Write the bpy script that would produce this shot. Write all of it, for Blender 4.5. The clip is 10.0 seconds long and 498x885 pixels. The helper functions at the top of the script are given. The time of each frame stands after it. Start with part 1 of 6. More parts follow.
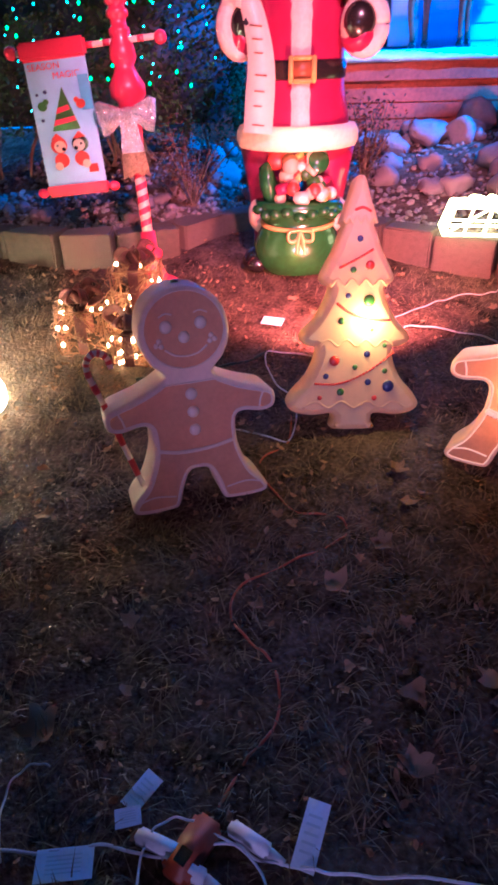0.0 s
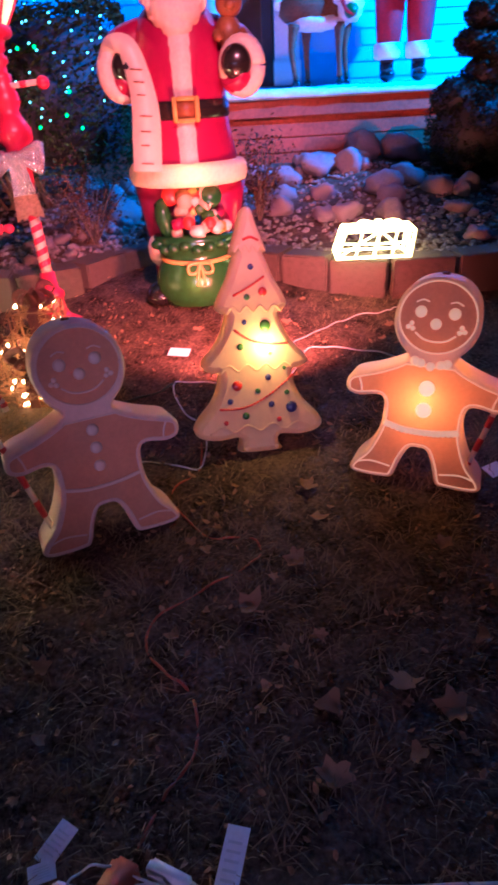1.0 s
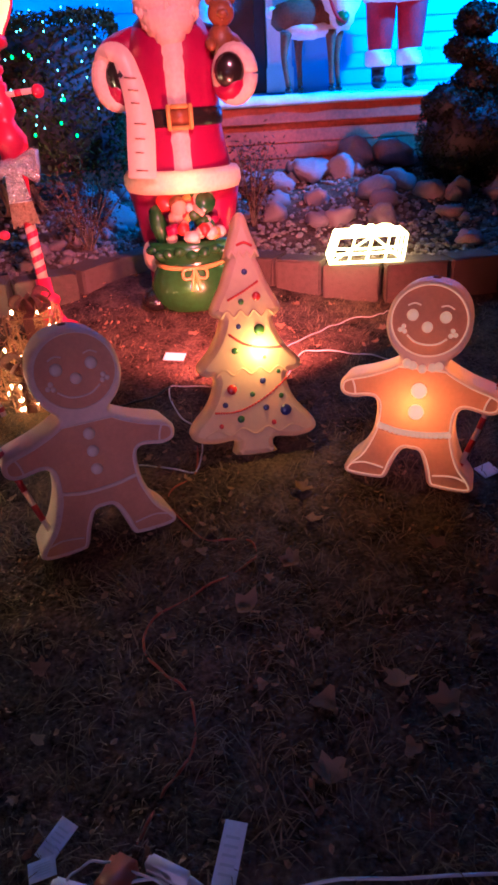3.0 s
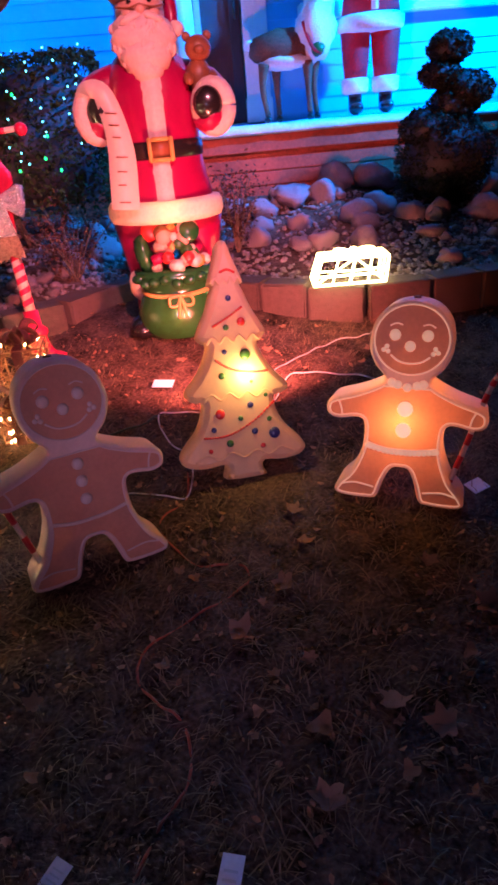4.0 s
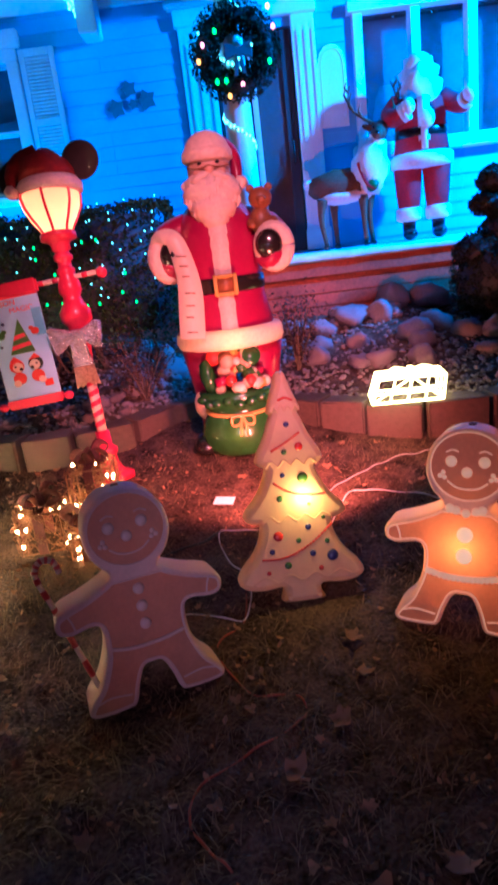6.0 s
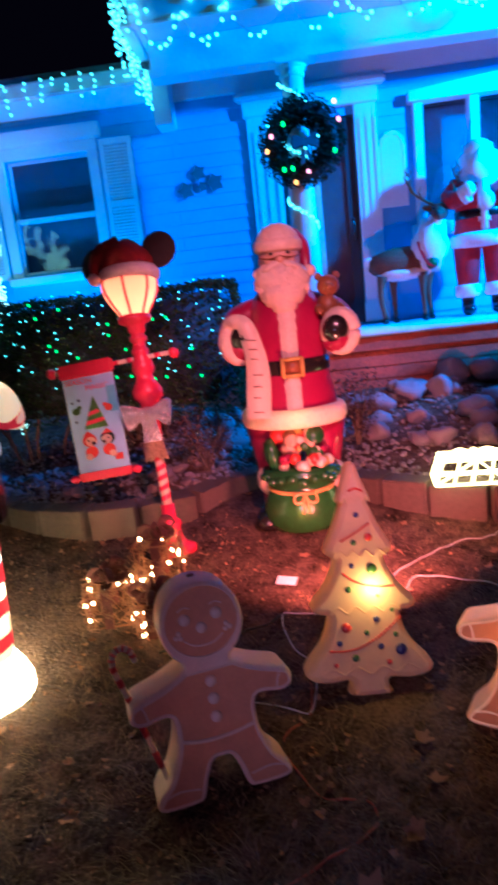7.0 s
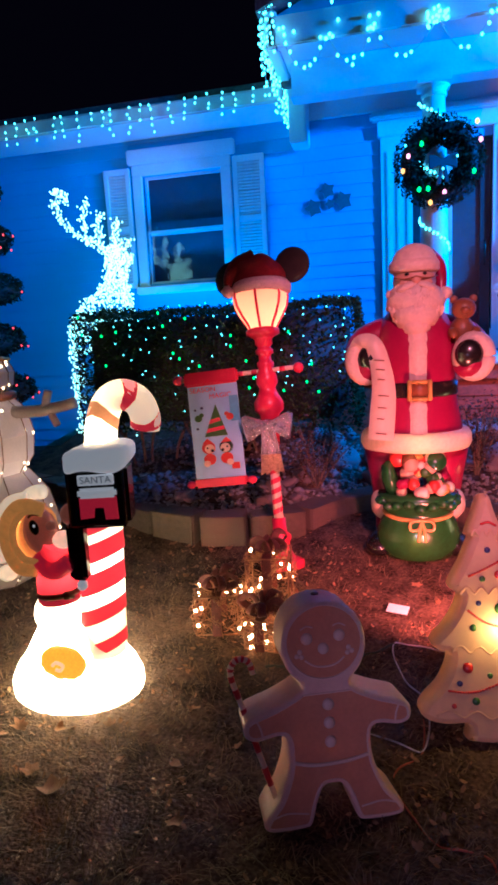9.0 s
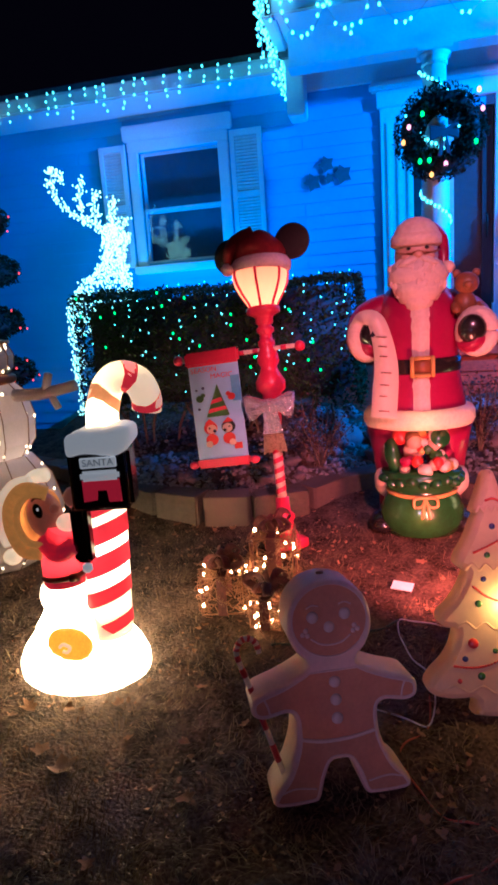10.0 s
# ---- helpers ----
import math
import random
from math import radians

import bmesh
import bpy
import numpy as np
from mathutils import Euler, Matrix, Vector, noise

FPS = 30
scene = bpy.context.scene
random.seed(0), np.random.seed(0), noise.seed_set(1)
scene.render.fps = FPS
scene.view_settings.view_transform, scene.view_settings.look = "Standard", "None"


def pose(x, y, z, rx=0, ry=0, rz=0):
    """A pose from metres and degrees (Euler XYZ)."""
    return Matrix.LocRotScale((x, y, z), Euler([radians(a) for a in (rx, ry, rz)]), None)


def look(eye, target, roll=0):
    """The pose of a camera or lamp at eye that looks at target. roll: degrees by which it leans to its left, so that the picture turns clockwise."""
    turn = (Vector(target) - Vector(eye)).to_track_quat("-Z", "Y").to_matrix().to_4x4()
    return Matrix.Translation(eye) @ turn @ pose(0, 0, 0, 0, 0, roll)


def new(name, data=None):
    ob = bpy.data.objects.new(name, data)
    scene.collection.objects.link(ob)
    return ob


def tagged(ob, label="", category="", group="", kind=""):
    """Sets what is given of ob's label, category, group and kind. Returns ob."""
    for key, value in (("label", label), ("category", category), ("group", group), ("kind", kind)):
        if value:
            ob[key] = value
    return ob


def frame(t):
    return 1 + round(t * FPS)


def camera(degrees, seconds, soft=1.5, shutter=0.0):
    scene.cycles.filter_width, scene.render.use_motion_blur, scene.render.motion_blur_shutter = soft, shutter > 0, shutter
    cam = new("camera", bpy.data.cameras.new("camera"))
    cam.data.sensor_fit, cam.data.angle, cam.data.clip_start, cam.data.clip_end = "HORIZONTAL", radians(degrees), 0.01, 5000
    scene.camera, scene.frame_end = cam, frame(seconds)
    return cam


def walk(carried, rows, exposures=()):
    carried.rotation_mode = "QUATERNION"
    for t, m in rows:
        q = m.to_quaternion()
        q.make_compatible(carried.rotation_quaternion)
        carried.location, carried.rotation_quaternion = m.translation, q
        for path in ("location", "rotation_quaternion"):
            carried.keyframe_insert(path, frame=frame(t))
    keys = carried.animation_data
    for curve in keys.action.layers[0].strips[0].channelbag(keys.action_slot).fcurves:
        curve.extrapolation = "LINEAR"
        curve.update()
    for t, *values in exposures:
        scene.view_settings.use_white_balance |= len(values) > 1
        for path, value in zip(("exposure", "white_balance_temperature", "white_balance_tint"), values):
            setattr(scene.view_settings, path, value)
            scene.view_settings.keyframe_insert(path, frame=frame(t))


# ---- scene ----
cam = camera(43.6, 10.0, 3.0, 0.5)
PATH = [
    (0, (-0.17, -2.044, 1.263), (-0.285, -0.347, 0.212), -1.6),
    (0.5, (-0.122, -2.068, 1.27), (-0.194, -0.338, 0.269), -3.2),
    (1, (-0.074, -2.067, 1.259), (0.019, -0.323, 0.284), -3.2),
    (1.5, (-0.043, -2.086, 1.267), (0.09, -0.33, 0.318), -4.5),
    (2, (-0.075, -2.081, 1.27), (-0.069, -0.32, 0.324), -5.4),
    (2.5, (-0.075, -2.086, 1.263), (0.028, -0.348, 0.279), -2.9),
    (4, (-0.049, -2.097, 1.271), (0.079, -0.315, 0.371), -5.2),
    (4.5, (-0.029, -2.095, 1.268), (0.158, -0.324, 0.358), -5.9),
    (5, (-0.016, -2.109, 1.283), (0.137, -0.323, 0.396), -7.8),
    (5.2, (-0.031, -2.103, 1.276), (-0.004, -0.278, 0.459), -7.3),
    (6.3, (-0.012, -2.136, 1.418), (-0.061, -0.206, 0.893), -6.7),
    (6.5, (-0.024, -2.148, 1.447), (-0.086, -0.21, 0.959), -6.2),
    (7, (-0.1, -2.135, 1.533), (-0.264, -0.185, 1.121), -6.4),
    (7.5, (-0.2, -2.143, 1.578), (-0.603, -0.213, 1.242), -4.5),
    (8, (-0.253, -2.154, 1.571), (-0.774, -0.249, 1.258), -3.6),
    (8.5, (-0.252, -2.15, 1.555), (-0.639, -0.22, 1.201), -2.7),
    (9, (-0.25, -2.142, 1.548), (-0.697, -0.223, 1.206), -3.1),
    (9.5, (-0.226, -2.152, 1.569), (-0.695, -0.24, 1.212), -4.0),
    (10, (-0.256, -2.128, 1.548), (-0.71, -0.223, 1.141), -4.1),
]
walk(cam, [(t, look(eye, target, roll)) for t, eye, target, roll in PATH],
     [(0, 0.85, 4800, -8), (0.5, 0.75, 4750, -10), (1.2, 0.3, 5900, 6), (2.5, 0.2, 5900, 4), (4.0, 0.2, 6400, 10), (5.2, 0.2, 6400, 9), (6.5, -0.15, 5600, -6), (7.5, -0.27, 5700, -1), (10, -0.40, 5700, 1)])

from mathutils.geometry import tessellate_polygon

# ---- night sky, the lights of the place and one added fill ----
world = bpy.data.worlds.new("night")
scene.world = world
world.use_nodes = True
world.node_tree.nodes["Background"].inputs[0].default_value = (0.16, 0.12, 0.40, 1)
world.node_tree.nodes["Background"].inputs[1].default_value = 0.008


def lamp(name, kind, at, energy, color, size=0.03, target=None, spot=60, blend=0.5):
    d = bpy.data.lights.new(name, kind)
    d.energy, d.color = energy, color
    if kind == "AREA":
        d.size = size
    else:
        d.shadow_soft_size = size
    if kind == "SPOT":
        d.spot_size, d.spot_blend = radians(spot), blend
    ob = new(name, d)
    ob.matrix_world = look(at, target) if target else pose(*at)
    return tagged(ob, kind="structure")


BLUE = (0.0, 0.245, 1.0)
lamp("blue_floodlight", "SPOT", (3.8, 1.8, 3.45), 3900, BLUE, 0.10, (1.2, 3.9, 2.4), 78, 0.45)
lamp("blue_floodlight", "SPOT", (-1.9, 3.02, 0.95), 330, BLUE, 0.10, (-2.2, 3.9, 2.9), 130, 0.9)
lamp("red_floodlight", "SPOT", (0.7, -2.9, 3.6), 1400, (1.0, 0.26, 0.37), 0.15, (-0.08, 1.50, 0.95), 31, 0.6)
lamp("red_floodlight", "SPOT", (0.13, 0.36, 0.42), 165, (1.0, 0.16, 0.13), 0.06, (0.05, 1.6, 0.42), 135, 0.5)
# Unseen fill spot, added to brighten the fronts of the gingerbread figures.
lamp("figure_fill", "SPOT", (-0.4, -4.6, 0.72), 190, (0.80, 0.50, 1.0), 0.30, (0.05, -0.3, 0.47), 21, 0.5)
lamp("bulb_in_tree", "POINT", (0.125, 0.045, 0.47), 3.8, (1.0, 0.58, 0.18), 0.03)
lamp("bulb_in_gingerbread", "POINT", (0.64, -0.16, 0.32), 2.4, (1.0, 0.43, 0.21), 0.03)
lamp("bulb_in_santa", "POINT", (-0.11, 1.25, 0.93), 0.8, (1.0, 0.60, 0.26), 0.03)
lamp("bulb_in_sack", "POINT", (-0.12, 1.160, 0.43), 0.45, (1.0, 0.66, 0.22), 0.02)
lamp("bulb_in_cane", "POINT", (-1.61, 0.15, 0.24), 175.0, (1.0, 0.80, 0.54), 0.03)
lamp("bulb_in_cane", "POINT", (-1.455, 0.15, 0.62), 18.0, (1.0, 0.80, 0.54), 0.02)
lamp("bulb_in_cane", "POINT", (-1.385, 0.12, 1.20), 6.0, (1.0, 0.70, 0.38), 0.02)
lamp("bulb_in_elf", "POINT", (-1.62, 0.07, 0.44), 9.0, (1.0, 0.80, 0.54), 0.02)
lamp("bulb_in_elf", "POINT", (-1.60, 0.07, 0.65), 5.0, (1.0, 0.66, 0.34), 0.02)
lamp("bulb_in_elf", "POINT", (-1.72, 0.09, 0.80), 5.0, (1.0, 0.66, 0.34), 0.02)
lamp("bulb_in_lamp", "POINT", (-0.962, 1.41, 1.665), 4.5, (1.0, 0.44, 0.30), 0.03)
lamp("bulb_in_snowman", "POINT", (-2.50, 0.95, 0.85), 5.0, (1.0, 0.75, 0.58), 0.05)


# ---- materials ----
def mat(name, color, rough=0.6, vary=0.15, scale=8.0, bump=0.0, bscale=None, metal=0.0, trans=0.0, emit=None, strength=0.0,
        pieces=False, coat=0.0, tcol=None, clear=0.0):
    m = bpy.data.materials.new(name)
    m.use_nodes = True
    nt = m.node_tree
    b = nt.nodes["Principled BSDF"]
    b.inputs["Roughness"].default_value = rough
    b.inputs["Metallic"].default_value = metal
    b.inputs["Coat Weight"].default_value = coat
    b.inputs["Transmission Weight"].default_value = clear
    b.inputs["Base Color"].default_value = (*color, 1)
    col = None
    if vary > 0 or bump > 0:
        co = nt.nodes.new("ShaderNodeTexCoord")
        n1 = nt.nodes.new("ShaderNodeTexNoise")
        n1.inputs["Scale"].default_value = scale
        n1.inputs["Detail"].default_value = 6
        n2 = nt.nodes.new("ShaderNodeTexNoise")
        n2.inputs["Scale"].default_value = bscale or scale * 6
        n2.inputs["Detail"].default_value = 4
        nt.links.new(co.outputs["Object"], n1.inputs["Vector"])
        nt.links.new(co.outputs["Object"], n2.inputs["Vector"])
        if vary > 0:
            add = nt.nodes.new("ShaderNodeMath")
            add.operation = "ADD"
            nt.links.new(n1.outputs[0], add.inputs[0])
            nt.links.new(n2.outputs[0], add.inputs[1])
            last = add
            if pieces:
                oi = nt.nodes.new("ShaderNodeObjectInfo")
                geo = nt.nodes.new("ShaderNodeNewGeometry")
                for out in (oi.outputs["Random"], geo.outputs["Random Per Island"]):
                    ad = nt.nodes.new("ShaderNodeMath")
                    ad.operation = "MULTIPLY_ADD"
                    nt.links.new(out, ad.inputs[0])
                    ad.inputs[1].default_value = 0.8
                    nt.links.new(last.outputs[0], ad.inputs[2])
                    last = ad
            mr = nt.nodes.new("ShaderNodeMapRange")
            mr.inputs[1].default_value, mr.inputs[2].default_value = (0.9, 1.9) if pieces else (0.7, 1.3)
            mr.inputs[3].default_value, mr.inputs[4].default_value = 1 - vary, 1 + vary
            nt.links.new(last.outputs[0], mr.inputs[0])
            mul = nt.nodes.new("ShaderNodeVectorMath")
            mul.operation = "SCALE"
            mul.inputs[0].default_value = color
            nt.links.new(mr.outputs[0], mul.inputs[3])
            col = mul.outputs[0]
            nt.links.new(col, b.inputs["Base Color"])
        if bump > 0:
            bp = nt.nodes.new("ShaderNodeBump")
            bp.inputs["Strength"].default_value = bump
            bp.inputs["Distance"].default_value = 0.01
            nt.links.new(n2.outputs[0], bp.inputs["Height"])
            nt.links.new(bp.outputs[0], b.inputs["Normal"])
    if emit:
        b.inputs["Emission Color"].default_value = (*emit, 1)
        b.inputs["Emission Strength"].default_value = strength
    if trans > 0:
        tr = nt.nodes.new("ShaderNodeBsdfTranslucent")
        tr.inputs[0].default_value = (*(tcol or color), 1)
        mx = nt.nodes.new("ShaderNodeMixShader")
        mx.inputs[0].default_value = trans
        out = nt.nodes["Material Output"]
        nt.links.new(b.outputs[0], mx.inputs[1])
        nt.links.new(tr.outputs[0], mx.inputs[2])
        nt.links.new(mx.outputs[0], out.inputs[0])
    return m


def glow(name, color, strength, sampled=False):
    m = bpy.data.materials.new(name)
    m.use_nodes = True
    nt = m.node_tree
    nt.nodes.remove(nt.nodes["Principled BSDF"])
    e = nt.nodes.new("ShaderNodeEmission")
    e.inputs[0].default_value, e.inputs[1].default_value = (*color, 1), strength
    nt.links.new(e.outputs[0], nt.nodes["Material Output"].inputs[0])
    m.cycles.emission_sampling = "AUTO" if sampled else "NONE"
    return m


M_SOIL = mat("soil", (0.078, 0.050, 0.038), 0.95, 0.85, 9.0, 1.0, 70)
M_GRASS = mat("dry_grass", (0.12, 0.082, 0.052), 0.8, 0.6, 4.0, pieces=True)
M_LEAF = mat("dead_leaf", (0.23, 0.125, 0.075), 0.6, 0.5, 30, 0.3, 120, trans=0.15, pieces=True)
# Blue wash is partly put into the siding colour and, fainter, the trim.
M_SIDING = mat("blue_wash_siding", (0.08, 0.43, 0.70), 0.6, 0.07, 2.0, 0.08, 90)
M_TRIM = mat("white_trim", (0.66, 0.76, 0.82), 0.5, 0.06, 3.0, 0.05, 60)
M_SHUT = mat("shutter_paint", (0.55, 0.60, 0.64), 0.55, 0.08, 4.0)
M_SLATE = mat("slate_metal", (0.10, 0.12, 0.16), 0.5, 0.2, 8)
# Near-black for painted-in shade in rooms and foliage, and the dark door.
M_DARK = mat("shade_and_dark_door", (0.02, 0.022, 0.03), 0.7, 0.3, 3)
M_BLIND = mat("window_blind", (0.075, 0.085, 0.11), 0.8, 0.15, 5)
M_GLASS = mat("window_glass", (0.95, 0.97, 1.0), 0.02, 0.0, clear=1.0)
M_ROOF = mat("roof_shingle", (0.10, 0.10, 0.12), 0.9, 0.4, 6.0, 0.5, 60)
M_GREYWALL = mat("wall_block", (0.075, 0.052, 0.041), 0.9, 0.45, 9.0, 0.7, 50, pieces=True)
M_PORCH = mat("porch_face", (0.32, 0.06, 0.03), 0.8, 0.3, 5.0, 0.3, 40)
M_DECK = mat("porch_boards", (0.5, 0.5, 0.5), 0.7, 0.15, 6.0, 0.1, 50)
M_ROCK = mat("river_stone", (0.115, 0.092, 0.105), 0.72, 0.5, 7.0, 0.35, 45, pieces=True)
M_GRAVEL = mat("gravel", (0.14, 0.115, 0.11), 0.85, 0.6, 20.0, 0.3, 90, pieces=True)
M_HEDGE = mat("hedge_leaves", (0.022, 0.042, 0.016), 0.6, 0.6, 5, pieces=True)
M_CONIF = mat("topiary_needles", (0.020, 0.024, 0.015), 0.7, 0.5, 6, pieces=True)
M_BARK = mat("twig_bark", (0.11, 0.075, 0.05), 0.85, 0.4, 20, 0.4, 80)
M_SHRUB = mat("shrub_leaves", (0.05, 0.024, 0.018), 0.7, 0.5, 8, pieces=True)
P_COOKIE = mat("cookie_plastic", (0.56, 0.28, 0.19), 0.45, 0.14, 14, 0.08, 90, trans=0.35, tcol=(0.80, 0.36, 0.14))
P_PALE = mat("pale_moulded_plastic", (0.76, 0.57, 0.50), 0.42, 0.10, 12, 0.06, 80, trans=0.3, tcol=(0.80, 0.46, 0.26))
P_ICING = mat("icing_paint", (0.76, 0.55, 0.45), 0.45, 0.08, 20, trans=0.2)
# Added emission imitates the bulb glowing through the lit figure's icing and buttons.
P_LICING = mat("lit_icing", (0.84, 0.66, 0.56), 0.45, 0.08, 20, trans=0.2, emit=(1.0, 0.50, 0.30), strength=0.42)
P_LBUTTON = mat("lit_button", (0.84, 0.66, 0.56), 0.45, 0.08, 20, emit=(1.0, 0.52, 0.30), strength=0.8)
P_CREAM = mat("cream_plastic", (0.76, 0.55, 0.40), 0.4, 0.10, 10, 0.05, 60, trans=0.5, tcol=(0.95, 0.68, 0.36))
P_RED = mat("red_plastic", (0.34, 0.003, 0.065), 0.32, 0.10, 10, 0.04, 60, trans=0.25, coat=0.3)
P_WHITE = mat("white_plastic", (0.78, 0.66, 0.58), 0.4, 0.07, 12, 0.06, 70, trans=0.4, tcol=(0.95, 0.72, 0.45))
P_FUR = mat("moulded_fur", (0.76, 0.62, 0.55), 0.55, 0.12, 30, 0.5, 60, trans=0.35, tcol=(0.95, 0.72, 0.45))
P_SKIN = mat("painted_face", (0.62, 0.34, 0.24), 0.45, 0.10, 20, trans=0.25)
P_GREEN = mat("green_plastic", (0.012, 0.085, 0.02), 0.25, 0.25, 12, 0.06, 50, trans=0.14, coat=0.4, tcol=(0.34, 0.34, 0.06))
P_BLACK = mat("black_plastic", (0.012, 0.010, 0.010), 0.25, 0.2, 12, coat=0.3)
P_GOLD = mat("gold_paint", (0.62, 0.36, 0.10), 0.35, 0.1, 20, trans=0.15)
P_BROWN = mat("brown_plastic", (0.22, 0.075, 0.03), 0.45, 0.2, 20, 0.1, 60, trans=0.15)
# Emission here stands in for bulb light through the doll's hair, shoe and face.
P_HAIR = mat("amber_hair_glow", (0.58, 0.27, 0.08), 0.35, 0.3, 16, 0.15, 40, trans=0.35, emit=(0.9, 0.42, 0.12), strength=0.42, coat=0.3)
P_TOE = mat("amber_shoe_glow", (0.75, 0.42, 0.04), 0.4, 0.3, 18, trans=0.3, emit=(1.0, 0.55, 0.06), strength=1.1)
P_LSKIN = mat("lit_face_plastic", (0.30, 0.12, 0.10), 0.35, 0.2, 16, trans=0.25, emit=(0.6, 0.17, 0.12), strength=0.22, coat=0.3)
P_LRED = mat("lamp_red_plastic", (0.60, 0.012, 0.065), 0.35, 0.08, 10, coat=0.3)
P_GLOBE = mat("lamp_globe", (0.9, 0.62, 0.5), 0.4, 0.05, 10, trans=0.7, tcol=(1.0, 0.6, 0.42))
# Added emission brightens the mailbox cap, plate and stocking; no bulb behind them.
P_COOLW = mat("faint_glow_plastic", (0.74, 0.74, 0.76), 0.45, 0.08, 9, 0.1, 40, emit=(0.92, 0.90, 1.0), strength=0.30)
P_STOCK = mat("stocking_red_glow", (0.42, 0.01, 0.03), 0.4, 0.1, 12, emit=(0.75, 0.02, 0.06), strength=0.40)
# Emission tops up the inner bulbs' light shining through the cane plastics.
P_HOTW = mat("lit_white_plastic", (0.85, 0.78, 0.70), 0.4, 0.05, 10, trans=0.6, tcol=(1.0, 0.92, 0.76), emit=(1.0, 0.86, 0.66), strength=0.9)
P_HOTR = mat("lit_red_plastic", (0.62, 0.03, 0.04), 0.4, 0.05, 10, trans=0.45, tcol=(0.62, 0.035, 0.07), emit=(0.80, 0.03, 0.10), strength=0.35)
P_DOTR = mat("red_dot", (0.5, 0.02, 0.02), 0.35, 0.1, 20)
P_DOTG = mat("green_dot", (0.03, 0.10, 0.02), 0.35, 0.1, 20)
P_DOTB = mat("blue_dot", (0.02, 0.02, 0.12), 0.35, 0.1, 20)
F_HAT = mat("red_felt", (0.22, 0.008, 0.014), 0.9, 0.3, 30, 0.4, 160)
F_FUR = mat("white_felt", (0.75, 0.62, 0.58), 0.95, 0.15, 40, 0.8, 130)
F_EAR = mat("black_felt", (0.02, 0.014, 0.014), 0.9, 0.3, 30, 0.3, 160)
F_SILVER = mat("silver_ribbon", (0.70, 0.66, 0.76), 0.22, 0.35, 60, 1.0, 190, metal=1.0)
F_GILT = mat("gilt_ribbon", (0.42, 0.26, 0.20), 0.3, 0.4, 60, 1.0, 190, metal=0.9)
F_BANNER = mat("banner_cloth", (0.30, 0.52, 0.80), 0.85, 0.08, 12, 0.1, 200)
F_SNOW = mat("snowman_mesh", (0.80, 0.70, 0.68), 0.8, 0.12, 14, 0.3, 120, trans=0.4)
M_WIRE = mat("white_cable", (0.55, 0.53, 0.55), 0.5, 0.1, 20)
M_TAG = mat("paper_tag", (0.72, 0.74, 0.80), 0.6, 0.08, 20)
M_ORANGE = mat("orange_cable", (0.32, 0.05, 0.02), 0.5, 0.15, 20)
M_GREENC = mat("green_cable", (0.015, 0.03, 0.02), 0.5, 0.2, 20)
M_METAL = mat("brown_wire", (0.30, 0.14, 0.075), 0.5, 0.3, 30, metal=0.2)
M_PLAID = mat("plaid_ribbon", (0.13, 0.035, 0.03), 0.8, 0.4, 40)
M_DEERB = mat("deer_coat", (0.13, 0.055, 0.03), 0.8, 0.4, 8, 0.4, 60)
M_CUTW = mat("white_plush", (0.78, 0.80, 0.82), 0.85, 0.1, 20, 0.5, 80)
M_CUTR = mat("wine_velvet", (0.50, 0.008, 0.025), 0.8, 0.2, 12, 0.2, 60)
# White blanket tinted blue to stand in for the blue light on it.
M_FLEECE = mat("blue_wash_fleece", (0.42, 0.66, 0.78), 0.9, 0.15, 8, 0.7, 60)
G_CYAN = glow("led_cool_white", (0.14, 0.78, 1.0), 7.0)
G_DEER = glow("led_deer_white", (0.42, 0.95, 0.92), 4.0)
G_GREEN = glow("led_green", (0.02, 0.9, 0.18), 4.0)
G_WARM = glow("warm_bulb", (1.0, 0.68, 0.42), 10.0)
G_GIFT = glow("gift_bulb", (1.0, 0.50, 0.20), 115.0, True)
G_RED = glow("led_red", (1.0, 0.06, 0.09), 4.0)
G_PINK = glow("led_pink", (1.0, 0.35, 0.6), 4.0)
G_ORNG = glow("led_amber", (1.0, 0.42, 0.12), 4.0)
G_ROPE = glow("rope_light", (1.0, 0.78, 0.34), 11.0, True)


for m_ in (M_HEDGE, M_CONIF, M_SHRUB, M_GRASS, M_SOIL, M_LEAF):
    m_.node_tree.nodes["Principled BSDF"].inputs["Specular IOR Level"].default_value = 0.1


# ---- mesh builders ----
class Build:
    """Collects pieces of one mesh with their materials."""

    def __init__(self):
        self.v, self.f, self.m, self.mats = [], [], [], []

    def add(self, shape, material, at=None):
        vs, fs = shape
        if material not in self.mats:
            self.mats.append(material)
        k, n = self.mats.index(material), len(self.v)
        at = at or Matrix()
        self.v += [tuple(at @ Vector(p)) for p in vs]
        self.f += [tuple(i + n for i in q) for q in fs]
        self.m += [k] * len(fs)
        return self

    def mesh(self, name, smooth=True):
        me = bpy.data.meshes.new(name)
        me.from_pydata(self.v, [], self.f)
        for mm in self.mats:
            me.materials.append(mm)
        me.polygons.foreach_set("material_index", self.m)
        me.polygons.foreach_set("use_smooth", [smooth] * len(self.f))
        me.update()
        return me


def thing(name, at, label, category, group="", kind=""):
    ob = new(name)
    ob.empty_display_size = 0.05
    ob.matrix_world = at
    return tagged(ob, label, category, group, kind)


def part(name, shape, material, parent, label="", smooth=True, at=None):
    me = shape if isinstance(shape, bpy.types.Mesh) else Build().add(shape, material).mesh(name, smooth)
    ob = new(name, me)
    ob.parent = parent
    if at is not None:
        ob.matrix_local = at
    return tagged(ob, label)


def solo(name, build, at, label, category, group="", kind="", smooth=True):
    ob = new(name, build.mesh(name, smooth))
    ob.matrix_world = at
    return tagged(ob, label, category, group, kind)


